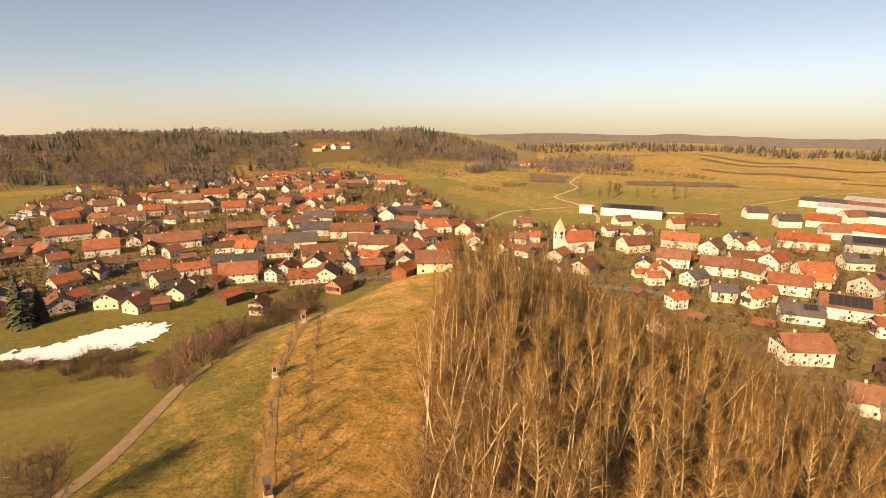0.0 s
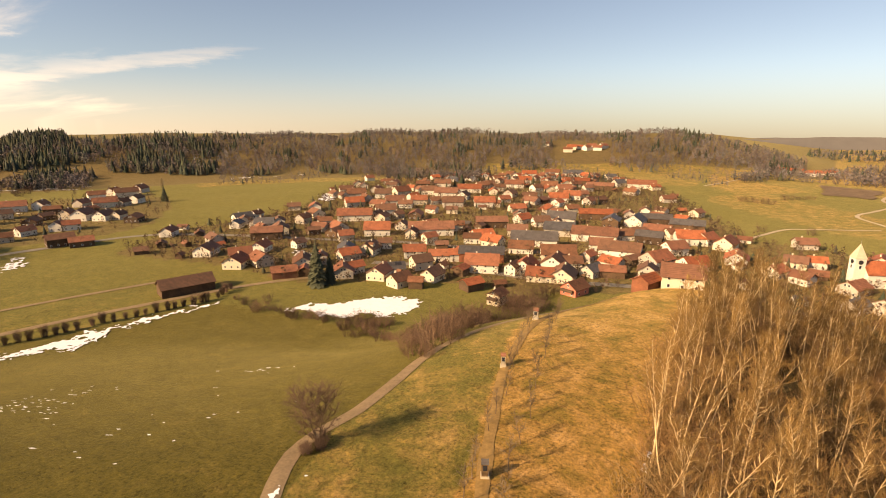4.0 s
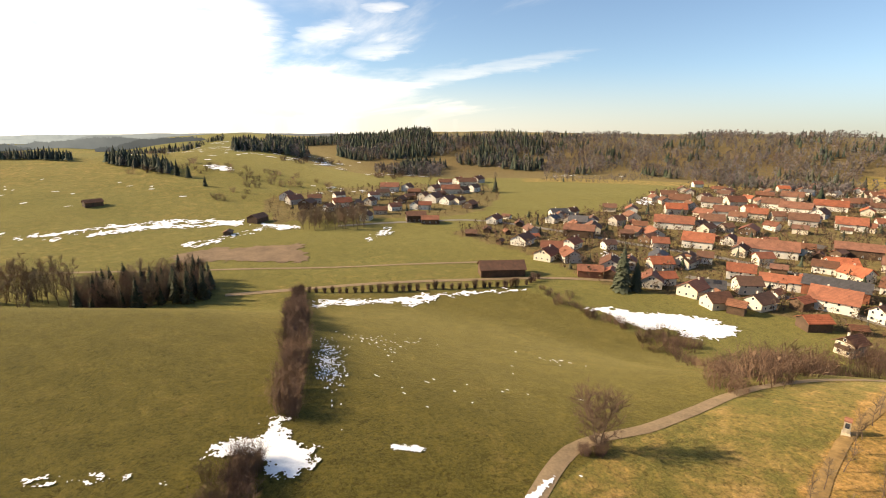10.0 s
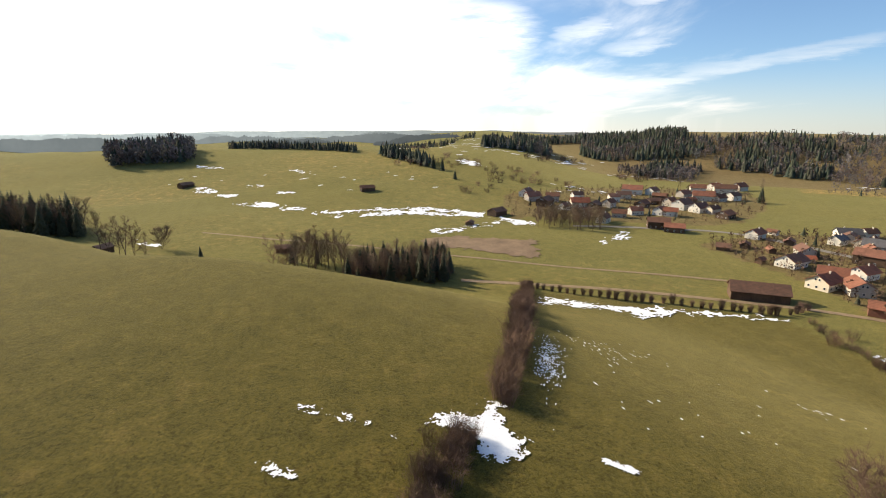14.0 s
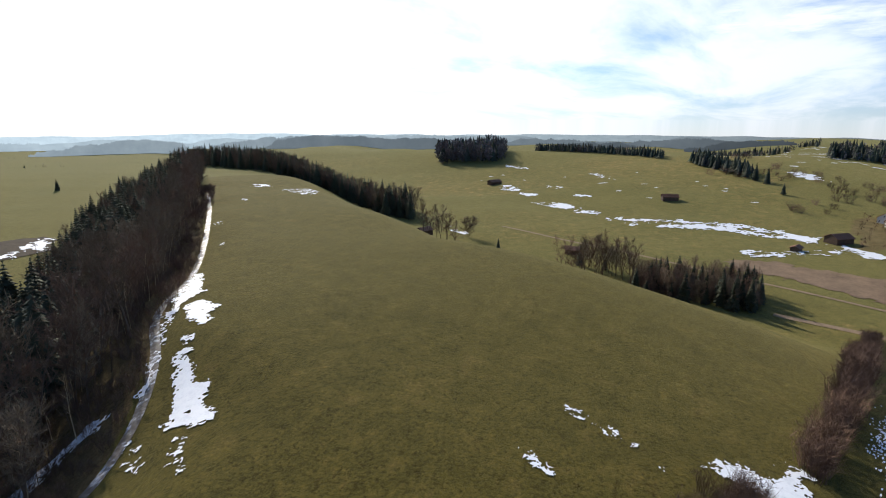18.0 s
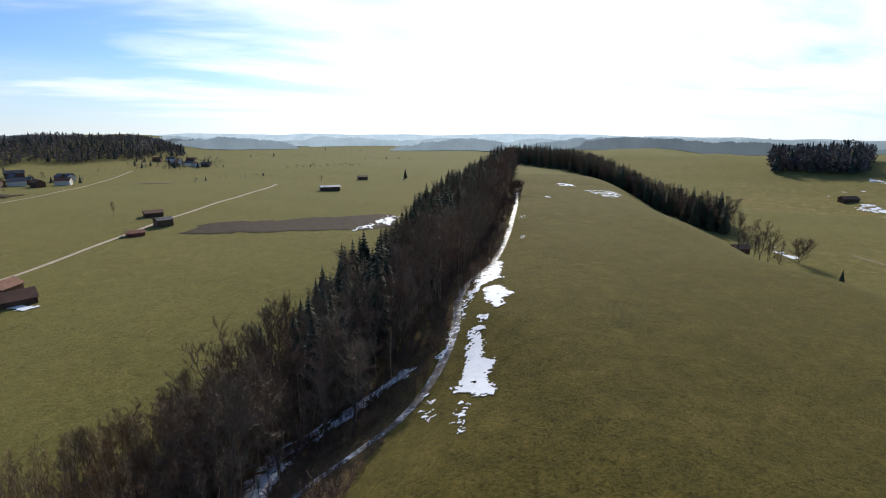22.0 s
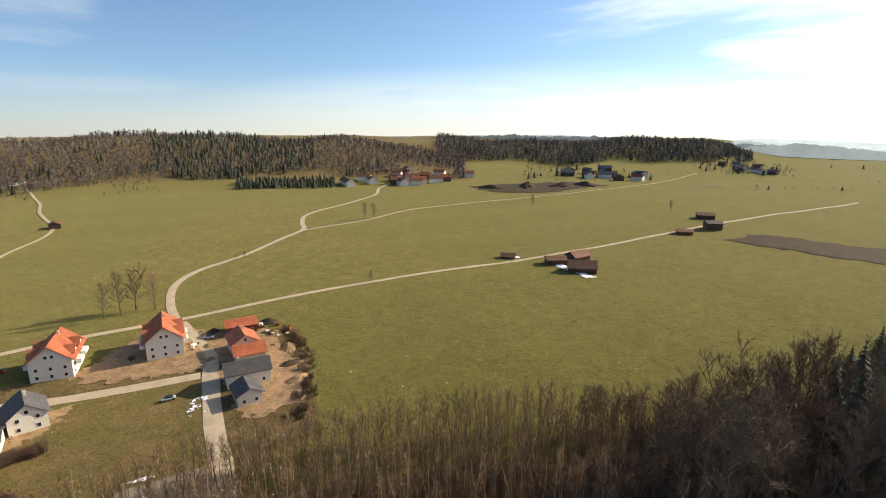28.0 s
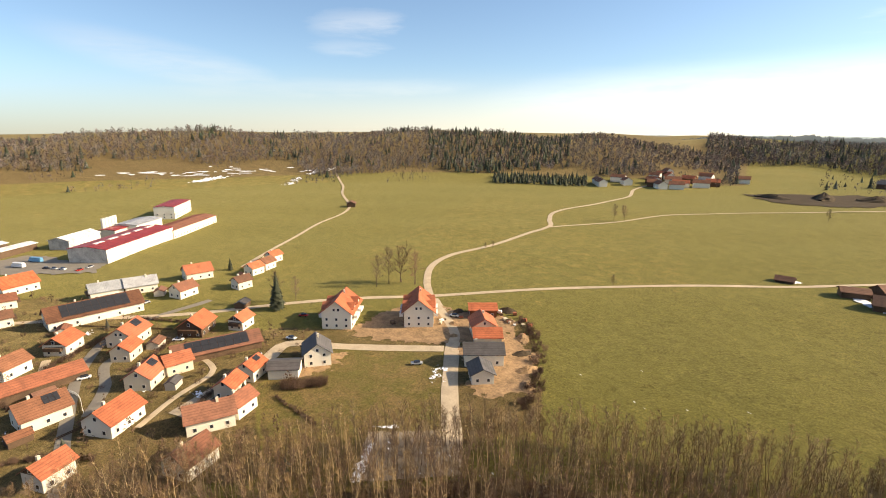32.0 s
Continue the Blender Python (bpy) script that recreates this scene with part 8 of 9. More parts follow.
house(-242.0, 344.7, 55, 10.8, 7.7, 3.5, B, RG, 0.6, windows=0, group="village houses")
house(-235.5, 191.9, 71, 9.4, 6.5, 3.5, D, RG, 0.6, windows=1, group="village houses")
house(122.9, 127.5, 156, 7.0, 4.6, 2.0, B, TI, 0.6, windows=0, chimney=False, kind="shed", group="village sheds")
house(55.4, 199.2, 4, 5.3, 3.5, 2.0, D, TI, 0.6, windows=0, chimney=False, kind="shed", group="village sheds")
house(-149.9, 197.1, 152, 9.4, 7.2, 3.5, R, RG, 0.6, windows=1, group="village houses")
house(-172.5, 326.5, 88, 7.7, 5.5, 3.5, D, RW, 0.6, windows=0, group="village houses")
house(-197.1, 542.4, 110, 5.1, 3.5, 2.0, D, RW, 0.6, windows=0, chimney=False, kind="shed", group="village sheds")
house(-57.1, 374.3, 124, 7.7, 6.1, 3.5, B, RG, 0.6, windows=0, group="village houses")
house(-134.2, 172.4, 38, 10.1, 7.5, 3.5, D, RG, 0.6, windows=1, group="village houses")
house(-194.7, 474.1, 137, 11.9, 8.8, 3.5, B, RG, 0.6, windows=0, group="village houses")
house(189.9, 151.1, 64, 11.9, 7.9, 3.5, R, RC, 0.6, windows=1, group="village houses")
house(-242.3, 179.5, 73, 5.0, 3.2, 2.0, D, TI, 0.6, windows=0, chimney=False, kind="shed", group="village sheds")
house(-245.5, 398.9, 92, 6.9, 4.9, 2.0, B, TI, 0.6, windows=0, chimney=False, kind="shed", group="village sheds")
house(-168.5, 436.8, 21, 10.3, 7.2, 3.5, N, RC, 0.6, windows=0, group="village houses")
house(-233.2, 575.5, 22, 9.3, 6.8, 3.5, R, RW, 0.6, windows=0, group="village houses")
house(-25.7, 373.6, 64, 8.1, 6.5, 3.5, D, RW, 0.6, windows=0, group="village houses")
house(-180.2, 564.8, 133, 5.9, 4.6, 2.0, B, TI, 0.6, windows=0, chimney=False, kind="shed", group="village sheds")
house(75.0, 291.2, 166, 9.9, 7.8, 3.5, R, RC, 0.6, windows=1, group="village houses")
house(-197.8, 414.8, 140, 8.5, 6.6, 3.5, B, RC, 0.6, windows=0, group="village houses")
house(-124.7, 424.1, 36, 5.3, 3.5, 2.0, D, TI, 0.6, windows=0, chimney=False, kind="shed", group="village sheds")
house(132.3, 213.9, 28, 11.8, 9.1, 3.5, B, RW, 0.6, windows=1, group="village houses")
house(-169.7, 566.5, 172, 9.2, 7.0, 3.5, D, RG, 0.6, windows=0, group="village houses")
house(-25.0, 397.9, 64, 7.6, 5.1, 3.5, B, RC, 0.6, windows=0, group="village houses")
house(165.9, 125.3, 62, 9.7, 7.0, 3.5, D, RG, 0.6, windows=1, group="village houses")
house(-114.7, 591.3, 71, 10.5, 8.2, 3.5, D, RW, 0.6, windows=0, group="village houses")
house(176.6, 248.0, 25, 4.5, 3.3, 2.0, D, TI, 0.6, windows=0, chimney=False, kind="shed", group="village sheds")
house(-189.2, 457.8, 177, 5.2, 3.8, 2.0, D, TI, 0.6, windows=0, chimney=False, kind="shed", group="village sheds")
house(-250.8, 453.5, 49, 9.3, 6.3, 3.5, N, RW, 0.6, windows=0, group="village houses")
house(165.3, 213.3, 22, 5.2, 3.5, 2.0, N, RW, 0.6, windows=0, chimney=False, kind="shed", group="village sheds")
house(-55.3, 389.0, 123, 5.1, 3.3, 2.0, D, TI, 0.6, windows=0, chimney=False, kind="shed", group="village sheds")
house(-199.7, 465.2, 43, 6.1, 4.7, 2.0, D, RW, 0.6, windows=0, chimney=False, kind="shed", group="village sheds")
house(-101.1, 201.3, 2, 5.1, 3.7, 2.0, D, RW, 0.6, windows=0, chimney=False, kind="shed", group="village sheds")
house(-144.9, 576.1, 34, 8.5, 5.9, 3.5, R, RW, 0.6, windows=0, group="village houses")
house(-240.6, 604.0, 82, 5.8, 4.2, 2.0, R, TI, 0.6, windows=0, chimney=False, kind="shed", group="village sheds")
house(-110.5, 485.7, 103, 9.0, 6.2, 3.5, D, RW, 0.6, windows=0, group="village houses")
house(-35.8, 392.5, 5, 8.1, 6.3, 3.5, B, RW, 0.6, windows=0, group="village houses")
house(-97.6, 367.3, 35, 11.6, 8.5, 3.5, R, RG, 0.6, windows=0, group="village houses")
house(-262.1, 237.5, 48, 8.1, 5.7, 3.5, B, RC, 0.6, windows=0, group="village houses")
house(93.3, 214.2, 156, 9.7, 7.6, 3.5, N, RW, 0.6, windows=1, group="village houses")
house(-271.7, 522.6, 142, 9.6, 7.3, 3.5, N, RW, 0.6, windows=0, group="village houses")
house(-195.2, 533.4, 80, 10.8, 7.5, 3.5, B, RG, 0.6, windows=0, group="village houses")
house(-57.8, 490.8, 67, 11.6, 7.6, 3.5, B, RG, 0.6, windows=0, group="village houses")
house(-80.7, 572.2, 98, 10.6, 8.1, 3.5, B, RW, 0.6, windows=0, group="village houses")
house(-109.4, 213.9, 117, 9.1, 6.2, 3.5, N, RW, 0.6, windows=1, group="village houses")
house(223.1, 180.7, 104, 4.1, 2.6, 2.0, N, TI, 0.6, windows=0, chimney=False, kind="shed", group="village sheds")
house(-10.4, 370.7, 62, 8.3, 5.9, 3.5, N, RC, 0.6, windows=0, group="village houses")
house(-179.2, 170.1, 66, 11.0, 7.7, 3.5, D, RG, 0.6, windows=1, group="village houses")
house(-266.4, 288.3, 133, 9.0, 6.2, 3.5, B, RC, 0.6, windows=0, group="village houses")
house(-145.8, 356.4, 112, 5.5, 3.7, 2.0, D, RW, 0.6, windows=0, chimney=False, kind="shed", group="village sheds")
house(51.2, 216.9, 142, 8.4, 5.7, 3.5, G, RG, 0.6, windows=1, group="village houses")
house(-195.2, 172.7, 139, 10.1, 7.3, 3.5, R, RW, 0.6, windows=1, group="village houses")
house(40.1, 247.9, 51, 7.6, 5.7, 3.5, D, RW, 0.6, windows=1, group="village houses")
house(-41.1, 527.9, 119, 8.8, 6.0, 3.5, R, RC, 0.6, windows=0, group="village houses")
house(-106.6, 597.3, 30, 6.0, 3.9, 2.0, N, TI, 0.6, windows=0, chimney=False, kind="shed", group="village sheds")
house(-254.0, 604.2, 43, 11.1, 8.2, 3.5, G, RC, 0.6, windows=0, group="village houses")
house(187.1, 165.4, 41, 11.8, 9.4, 3.5, D, RW, 0.6, windows=1, group="village houses")
house(-138.3, 516.6, 75, 4.2, 3.2, 2.0, G, RW, 0.6, windows=0, chimney=False, kind="shed", group="village sheds")
house(-271.9, 191.0, 30, 9.4, 6.5, 3.5, R, RW, 0.6, windows=0, group="village houses")
house(84.8, 162.1, 32, 5.2, 3.7, 2.0, D, TI, 0.6, windows=0, chimney=False, kind="shed", group="village sheds")
house(-164.4, 612.3, 105, 8.7, 6.4, 3.5, G, RG, 0.6, windows=0, group="village houses")
house(201.1, 152.3, 37, 9.1, 6.6, 3.5, R, RC, 0.6, windows=1, group="village houses")
house(17.1, 270.4, 176, 11.0, 8.5, 3.5, N, RW, 0.6, windows=1, group="village houses")
house(-196.7, 187.4, 21, 9.8, 7.0, 3.5, R, RW, 0.6, windows=1, group="village houses")
house(-159.0, 580.6, 105, 6.5, 4.6, 2.0, R, TI, 0.6, windows=0, chimney=False, kind="shed", group="village sheds")
house(-237.0, 482.1, 116, 4.4, 2.9, 2.0, N, TI, 0.6, windows=0, chimney=False, kind="shed", group="village sheds")
house(-252.6, 172.5, 56, 6.5, 4.5, 2.0, B, TI, 0.6, windows=0, chimney=False, kind="shed", group="village sheds")
house(102.7, 156.1, 57, 5.5, 3.8, 2.0, B, TI, 0.6, windows=0, chimney=False, kind="shed", group="village sheds")
house(75.2, 187.9, 178, 4.9, 3.6, 2.0, D, TI, 0.6, windows=0, chimney=False, kind="shed", group="village sheds")
house(-97.4, 254.0, 81, 10.2, 8.1, 3.5, N, RC, 0.6, windows=1, group="village houses")
house(-243.4, 533.4, 25, 4.4, 3.0, 2.0, N, RW, 0.6, windows=0, chimney=False, kind="shed", group="village sheds")
house(-156.6, 204.6, 37, 10.2, 7.5, 3.5, G, RG, 0.6, windows=1, group="village houses")
house(-215.3, 300.6, 151, 5.1, 3.4, 2.0, R, TI, 0.6, windows=0, chimney=False, kind="shed", group="village sheds")
house(-161.1, 603.4, 130, 7.7, 5.2, 3.5, B, RW, 0.6, windows=0, group="village houses")
house(-239.9, 333.1, 36, 9.6, 7.5, 3.5, G, RW, 0.6, windows=0, group="village houses")
house(-121.1, 397.8, 77, 11.6, 8.6, 3.5, D, RG, 0.6, windows=0, group="village houses")
house(-269.1, 426.5, 122, 9.5, 7.0, 3.5, B, RC, 0.6, windows=0, group="village houses")
house(-271.7, 572.7, 85, 4.7, 3.5, 2.0, R, TI, 0.6, windows=0, chimney=False, kind="shed", group="village sheds")
house(-111.6, 336.9, 18, 7.7, 5.5, 3.5, D, RC, 0.6, windows=0, group="village houses")
house(-49.0, 319.2, 164, 5.1, 3.3, 2.0, R, TI, 0.6, windows=0, chimney=False, kind="shed", group="village sheds")
house(-127.1, 528.5, 34, 11.5, 8.8, 3.5, N, RC, 0.6, windows=0, group="village houses")
house(50.3, 321.0, 106, 9.7, 7.4, 3.5, D, RG, 0.6, windows=1, group="village houses")
house(-139.4, 610.3, 13, 9.3, 7.2, 3.5, D, RG, 0.6, windows=0, group="village houses")
house(-233.0, 224.0, 66, 7.7, 5.0, 3.5, D, RG, 0.6, windows=1, group="village houses")
house(-280.6, 353.9, 58, 10.4, 7.1, 3.5, B, RG, 0.6, windows=0, group="village houses")
house(73.8, 265.2, 4, 8.4, 6.3, 3.5, B, RW, 0.6, windows=1, group="village houses")
house(-247.9, 158.1, 147, 6.3, 4.9, 2.0, B, TI, 0.6, windows=0, chimney=False, kind="shed", group="village sheds")
house(62.3, 220.4, 139, 10.8, 8.3, 3.5, B, RG, 0.6, windows=1, group="village houses")
house(-305.5, 382.5, 154, 4.5, 3.3, 2.0, D, RW, 0.6, windows=0, chimney=False, kind="shed", group="village sheds")
house(-216.3, 548.4, 177, 9.6, 6.7, 3.5, B, RC, 0.6, windows=0, group="village houses")
house(-246.4, 516.5, 86, 9.7, 6.8, 3.5, G, RW, 0.6, windows=0, group="village houses")
house(163.0, 161.2, 155, 9.3, 6.7, 3.5, B, RG, 0.6, windows=1, group="village houses")
house(-110.4, 255.8, 113, 8.9, 6.3, 3.5, B, RW, 0.6, windows=1, group="village houses")
house(-94.9, 456.3, 127, 10.9, 7.6, 3.5, R, RC, 0.6, windows=0, group="village houses")
house(-270.3, 243.4, 163, 11.4, 7.7, 3.5, G, RW, 0.6, windows=0, group="village houses")
house(154.4, 262.8, 125, 10.0, 7.9, 3.5, D, RW, 0.6, windows=1, group="village houses")
house(-96.0, 468.7, 102, 4.8, 3.4, 2.0, G, TI, 0.6, windows=0, chimney=False, kind="shed", group="village sheds")
house(-75.6, 587.9, 7, 4.9, 3.9, 2.0, D, RW, 0.6, windows=0, chimney=False, kind="shed", group="village sheds")
house(-22.1, 488.3, 93, 6.0, 4.1, 2.0, D, TI, 0.6, windows=0, chimney=False, kind="shed", group="village sheds")
house(-102.9, 552.0, 71, 7.8, 5.8, 3.5, B, RG, 0.6, windows=0, group="village houses")
house(-121.7, 609.6, 71, 11.3, 8.5, 3.5, N, RW, 0.6, windows=0, group="village houses")
house(-171.4, 269.7, 52, 6.1, 4.8, 2.0, D, TI, 0.6, windows=0, chimney=False, kind="shed", group="village sheds")
house(-221.6, 287.2, 38, 8.2, 6.1, 3.5, B, RW, 0.6, windows=0, group="village houses")
house(85.0, 182.5, 175, 4.0, 2.9, 2.0, N, TI, 0.6, windows=0, chimney=False, kind="shed", group="village sheds")
house(-186.5, 162.2, 24, 10.4, 8.0, 3.5, R, RC, 0.6, windows=1, group="village houses")
house(-236.4, 277.2, 60, 11.0, 7.9, 3.5, B, RC, 0.6, windows=0, group="village houses")
house(-118.4, 382.4, 37, 4.7, 3.5, 2.0, D, TI, 0.6, windows=0, chimney=False, kind="shed", group="village sheds")
house(-216.6, 450.6, 26, 4.1, 2.9, 2.0, G, TI, 0.6, windows=0, chimney=False, kind="shed", group="village sheds")
house(-268.7, 350.6, 57, 9.0, 6.4, 3.5, B, RG, 0.6, windows=0, group="village houses")
house(-159.5, 176.2, 42, 11.7, 8.0, 3.5, B, RC, 0.6, windows=1, group="village houses")
house(-272.9, 559.2, 46, 4.2, 3.3, 2.0, R, RW, 0.6, windows=0, chimney=False, kind="shed", group="village sheds")
house(-207.7, 551.0, 136, 11.3, 9.0, 3.5, B, RG, 0.6, windows=0, group="village houses")
house(-229.2, 532.2, 43, 8.6, 6.7, 3.5, G, RW, 0.6, windows=0, group="village houses")
house(-123.4, 278.6, 24, 6.3, 4.5, 2.0, B, TI, 0.6, windows=0, chimney=False, kind="shed", group="village sheds")
house(-275.1, 534.8, 87, 11.4, 8.5, 3.5, G, RG, 0.6, windows=0, group="village houses")
house(-218.9, 610.6, 80, 5.4, 3.8, 2.0, G, TI, 0.6, windows=0, chimney=False, kind="shed", group="village sheds")
house(-88.7, 356.0, 74, 9.2, 6.6, 3.5, D, RG, 0.6, windows=0, group="village houses")
house(-69.3, 189.0, 135, 4.5, 3.2, 2.0, B, TI, 0.6, windows=0, chimney=False, kind="shed", group="village sheds")
house(198.2, 142.8, 6, 6.4, 4.7, 2.0, G, RW, 0.6, windows=0, chimney=False, kind="shed", group="village sheds")
house(-171.4, 594.6, 106, 8.8, 6.3, 3.5, D, RG, 0.6, windows=0, group="village houses")
house(18.4, 229.8, 175, 4.8, 3.4, 2.0, B, RW, 0.6, windows=0, chimney=False, kind="shed", group="village sheds")
house(-108.1, 264.8, 137, 11.3, 7.6, 3.5, N, RW, 0.6, windows=1, group="village houses")
house(-224.6, 185.2, 165, 5.1, 3.5, 2.0, N, RW, 0.6, windows=0, chimney=False, kind="shed", group="village sheds")
house(-161.2, 561.4, 16, 4.0, 2.8, 2.0, N, RW, 0.6, windows=0, chimney=False, kind="shed", group="village sheds")
house(116.3, 235.7, 129, 5.0, 3.5, 2.0, R, TI, 0.6, windows=0, chimney=False, kind="shed", group="village sheds")
house(105.4, 297.7, 96, 4.7, 3.3, 2.0, B, RW, 0.6, windows=0, chimney=False, kind="shed", group="village sheds")
house(-152.9, 618.1, 104, 7.0, 4.6, 2.0, R, TI, 0.6, windows=0, chimney=False, kind="shed", group="village sheds")

# ---- the new estate ----
def flats(x, y, turn, label, L=13.5, W=9.4):
    e = house(x, y, turn, L, W, 5.6, ROOF_BRIGHT, RENDER_WHITE, 0.8, windows=3, group="new apartment houses", label=label, over=0.8, eave=0.9)
    # cross gables with their own little roofs
    for s in (-1, 1):
        for cx in (-L * 0.2, L * 0.22):
            d = raw("cross_gable", *gable_walls(4.0, 4.0, 6.1, 1.5), RENDER_WHITE, e)
            d.matrix_basis = pose(cx, s * (W / 2 - 1.9), 0, 0, 0, 90)
            for q in (-1, 1):
                raw("cross_gable_roof", *slope_data(4.4, 4.0, 6.1, 1.5, q, 0.3, 0.3, 0.18), ROOF_BRIGHT, d)
            box("balcony", (cx - 1.9, cx + 1.9, s * (W / 2 + 0.4) if s > 0 else -W / 2 - 1.6, W / 2 + 1.6 if s > 0 else -W / 2 - 0.4, 2.9, 3.9), FRAME, e, "white balcony")
    return e


flats(151, -67, 231, "new white apartment house with a bright red gabled roof")
flats(138, -89, 236, "new white apartment house with a bright red roof and cross gables")
house(129, -109, 325, 9, 7, 2.8, ROOF_BRIGHT, TIMBER_RED, 0.35, chimney=False, windows=1, group="new estate houses", label="unfinished brick house with a bright red roof")
house(117, -99, 240, 8.2, 7.2, 3.8, ROOF_BRIGHT, RENDER_CREAM, 0.6, windows=1, group="new estate houses", label="new house with a bright red roof on bare earth")
house(110, -95, 325, 8, 6.5, 3.2, ROOF_BRIGHT, RENDER_CREAM, 0.5, chimney=False, windows=1, group="new estate houses", label="low annexe with a bright red roof")
house(101, -86, 325, 10.5, 7, 3.8, ROOF_GREY, RENDER_WHITE, 0.5, windows=1, group="new estate houses", label="new house with a dark grey roof on bare earth")
house(93.5, -79, 240, 6.6, 5.6, 2.8, ROOF_GREY, RENDER_WHITE, 0.5, chimney=False, windows=1, group="new estate houses", label="new garage house with a dark grey roof")
house(128, -49, 250, 8, 7, 3.9, ROOF_GREY, RENDER_WHITE, 0.75, windows=2, group="new estate houses", label="new white house with a dark grey roof")
house(125, -39, 330, 7.5, 6, 2.8, ROOF_GREY, RENDER_WHITE, 0.3, chimney=False, windows=0, kind="garage", group="new estate houses")

# ---- the works at the edge of the estate ----
def works():
    e = new("factory_hall")
    e.matrix_basis = pose(302.5, -18.5, ground_z(302, -18), 0, 0, 229.8 + 90)
    L, W, H = 52, 19, 6.2
    raw("wall", *gable_walls(L, W, H, 1.2), SHEET_WHITE, e)
    for s in (-1, 1):
        raw("roof", *slope_data(L, W, H, 1.2, s, 0.3, 0.2, 0.2), SHEET_RED, e, "dark red sheet roof")
    for i in range(5):
        x = -21 + i * 9.5
        box("skylight", (x, x + 6, -0.9, 0.9, H + 1.05, H + 1.55), FRAME, e, "pale ridge skylight")
    tagged(e, "long white factory hall with a dark red sheet roof", "factory hall", "works buildings")
    house(338, -52, 229.8, 47, 15, 4.6, ROOF_RED, RENDER_WHITE, 0.14, chimney=False, windows=1, kind="factory_hall", group="works buildings", over=0.2, eave=0.2)
    house(396, -55, 242, 32, 13, 8.0, SHEET_RED, RENDER_WHITE, 0.08, chimney=False, windows=2, kind="office_block", group="works buildings", over=0.2, eave=0.2)
    house(356, -30, 229.8, 24, 14, 5.0, SHEET_GREY, RENDER_WHITE, 0.1, chimney=False, windows=0, kind="factory_hall", group="works buildings")
    house(346, -18, 229.8, 16, 9, 4.4, SHEET_RED, RENDER_WHITE, 0.1, chimney=False, windows=0, kind="factory_hall", group="works buildings")
    house(329, 2, 229.8, 22, 11, 4.8, SHEET_WHITE, SHEET_WHITE, 0.3, chimney=False, windows=0, kind="storage_shed", group="works buildings")
    for k, (x, y) in enumerate(((318, 34), (326, 46))):
        house(x, y, 226, 38, 7, 3.4, SHEET_WHITE, TIMBER, 0.18, chimney=False, windows=0, kind="timber_shed", group="works buildings", label="long open timber shed with a pale roof")
    for i in range(5):
        s = new("silo")
        x, y = 352 + i * 1.9, -12 - i * 1.6
        s.matrix_basis = pose(x, y, ground_z(x, y))
        bm = bmesh.new()
        bmesh.ops.create_cone(bm, cap_ends=True, segments=14, radius1=1.0, radius2=1.0, depth=6.0, matrix=Matrix.Translation((0, 0, 6.2)))
        part("tank", bm, FRAME, s)
        bm = bmesh.new()
        bmesh.ops.create_cone(bm, cap_ends=True, segments=14, radius1=0.25, radius2=1.0, depth=1.4, matrix=Matrix.Translation((0, 0, 2.5)))
        part("hopper", bm, METAL, s)
        for a in (45, 135, 225, 315):
            c, n = math.cos(radians(a)) * 0.8, math.sin(radians(a)) * 0.8
            box("leg", (c - 0.08, c + 0.08, n - 0.08, n + 0.08, 0, 3.2), METAL, s)
        tagged(s, "white upright storage silo at the works", "silo", "silos")


works()
drape("yard", [(262, -4), (276, -10), (296, 6), (318, 20), (308, 44), (290, 40), (272, 20)], 2.0, ASPHALT, "grey asphalt works yard", 2, 12, 0.03)


def van(x, y, turn, colour, length, height, name, label):
    e = new(name)
    e.matrix_basis = pose(x, y, ground_z(x, y) + 0.12, 0, 0, turn)
    w = 0.9 if length > 5 else 0.64
    bm = bmesh.new()
    bmesh.ops.create_cube(bm, size=1, matrix=Matrix.Translation((0, 0, height * 0.36)) @ Matrix.Diagonal((length, w * 2, height * 0.42, 1)))
    bmesh.ops.bevel(bm, geom=bm.edges[:], offset=0.12, segments=1, affect="EDGES")
    part("body", bm, colour, e)
    bm = bmesh.new()
    bmesh.ops.create_cube(bm, size=1, matrix=Matrix.Translation((length * -0.04, 0, height * 0.76)) @ Matrix.Diagonal((length * (0.55 if length < 4 else 0.92), w * 1.75, height * 0.42, 1)))
    bmesh.ops.bevel(bm, geom=bm.edges[:], offset=0.15, segments=1, affect="EDGES")
    part("cabin", bm, GLASS if length < 4 else colour, e)
    for sx in (-0.3, 0.3):
        for sy in (-1, 1):
            bm = bmesh.new()
            bmesh.ops.create_cone(bm, cap_ends=True, segments=12, radius1=0.26, radius2=0.26, depth=0.18, matrix=Matrix.Translation((length * sx, sy * w * 0.92, 0.2)) @ Matrix.Rotation(radians(90), 4, "X"))
            part("wheel", bm, RUBBER, e)
    return tagged(e, label, name)


RUBBER = tone("tyre_rubber", (0.02, 0.02, 0.02), 0.2, relief=0)
PAINTS = [tone("white_paint", (0.7, 0.7, 0.7), 0.04, relief=0, rough=0.3), tone("silver_paint", (0.4, 0.41, 0.43), 0.04, relief=0, rough=0.3), tone("dark_paint", (0.03, 0.035, 0.045), 0.1, relief=0, rough=0.25), tone("red_paint", (0.40, 0.03, 0.02), 0.1, relief=0, rough=0.3), tone("blue_paint", (0.12, 0.30, 0.48), 0.1, relief=0, rough=0.35)]
NAMES = ("white", "silver", "black", "red", "blue")
van(300, 18, 40, PAINTS[4], 7.0, 2.4, "truck", "pale blue delivery truck on the works yard")
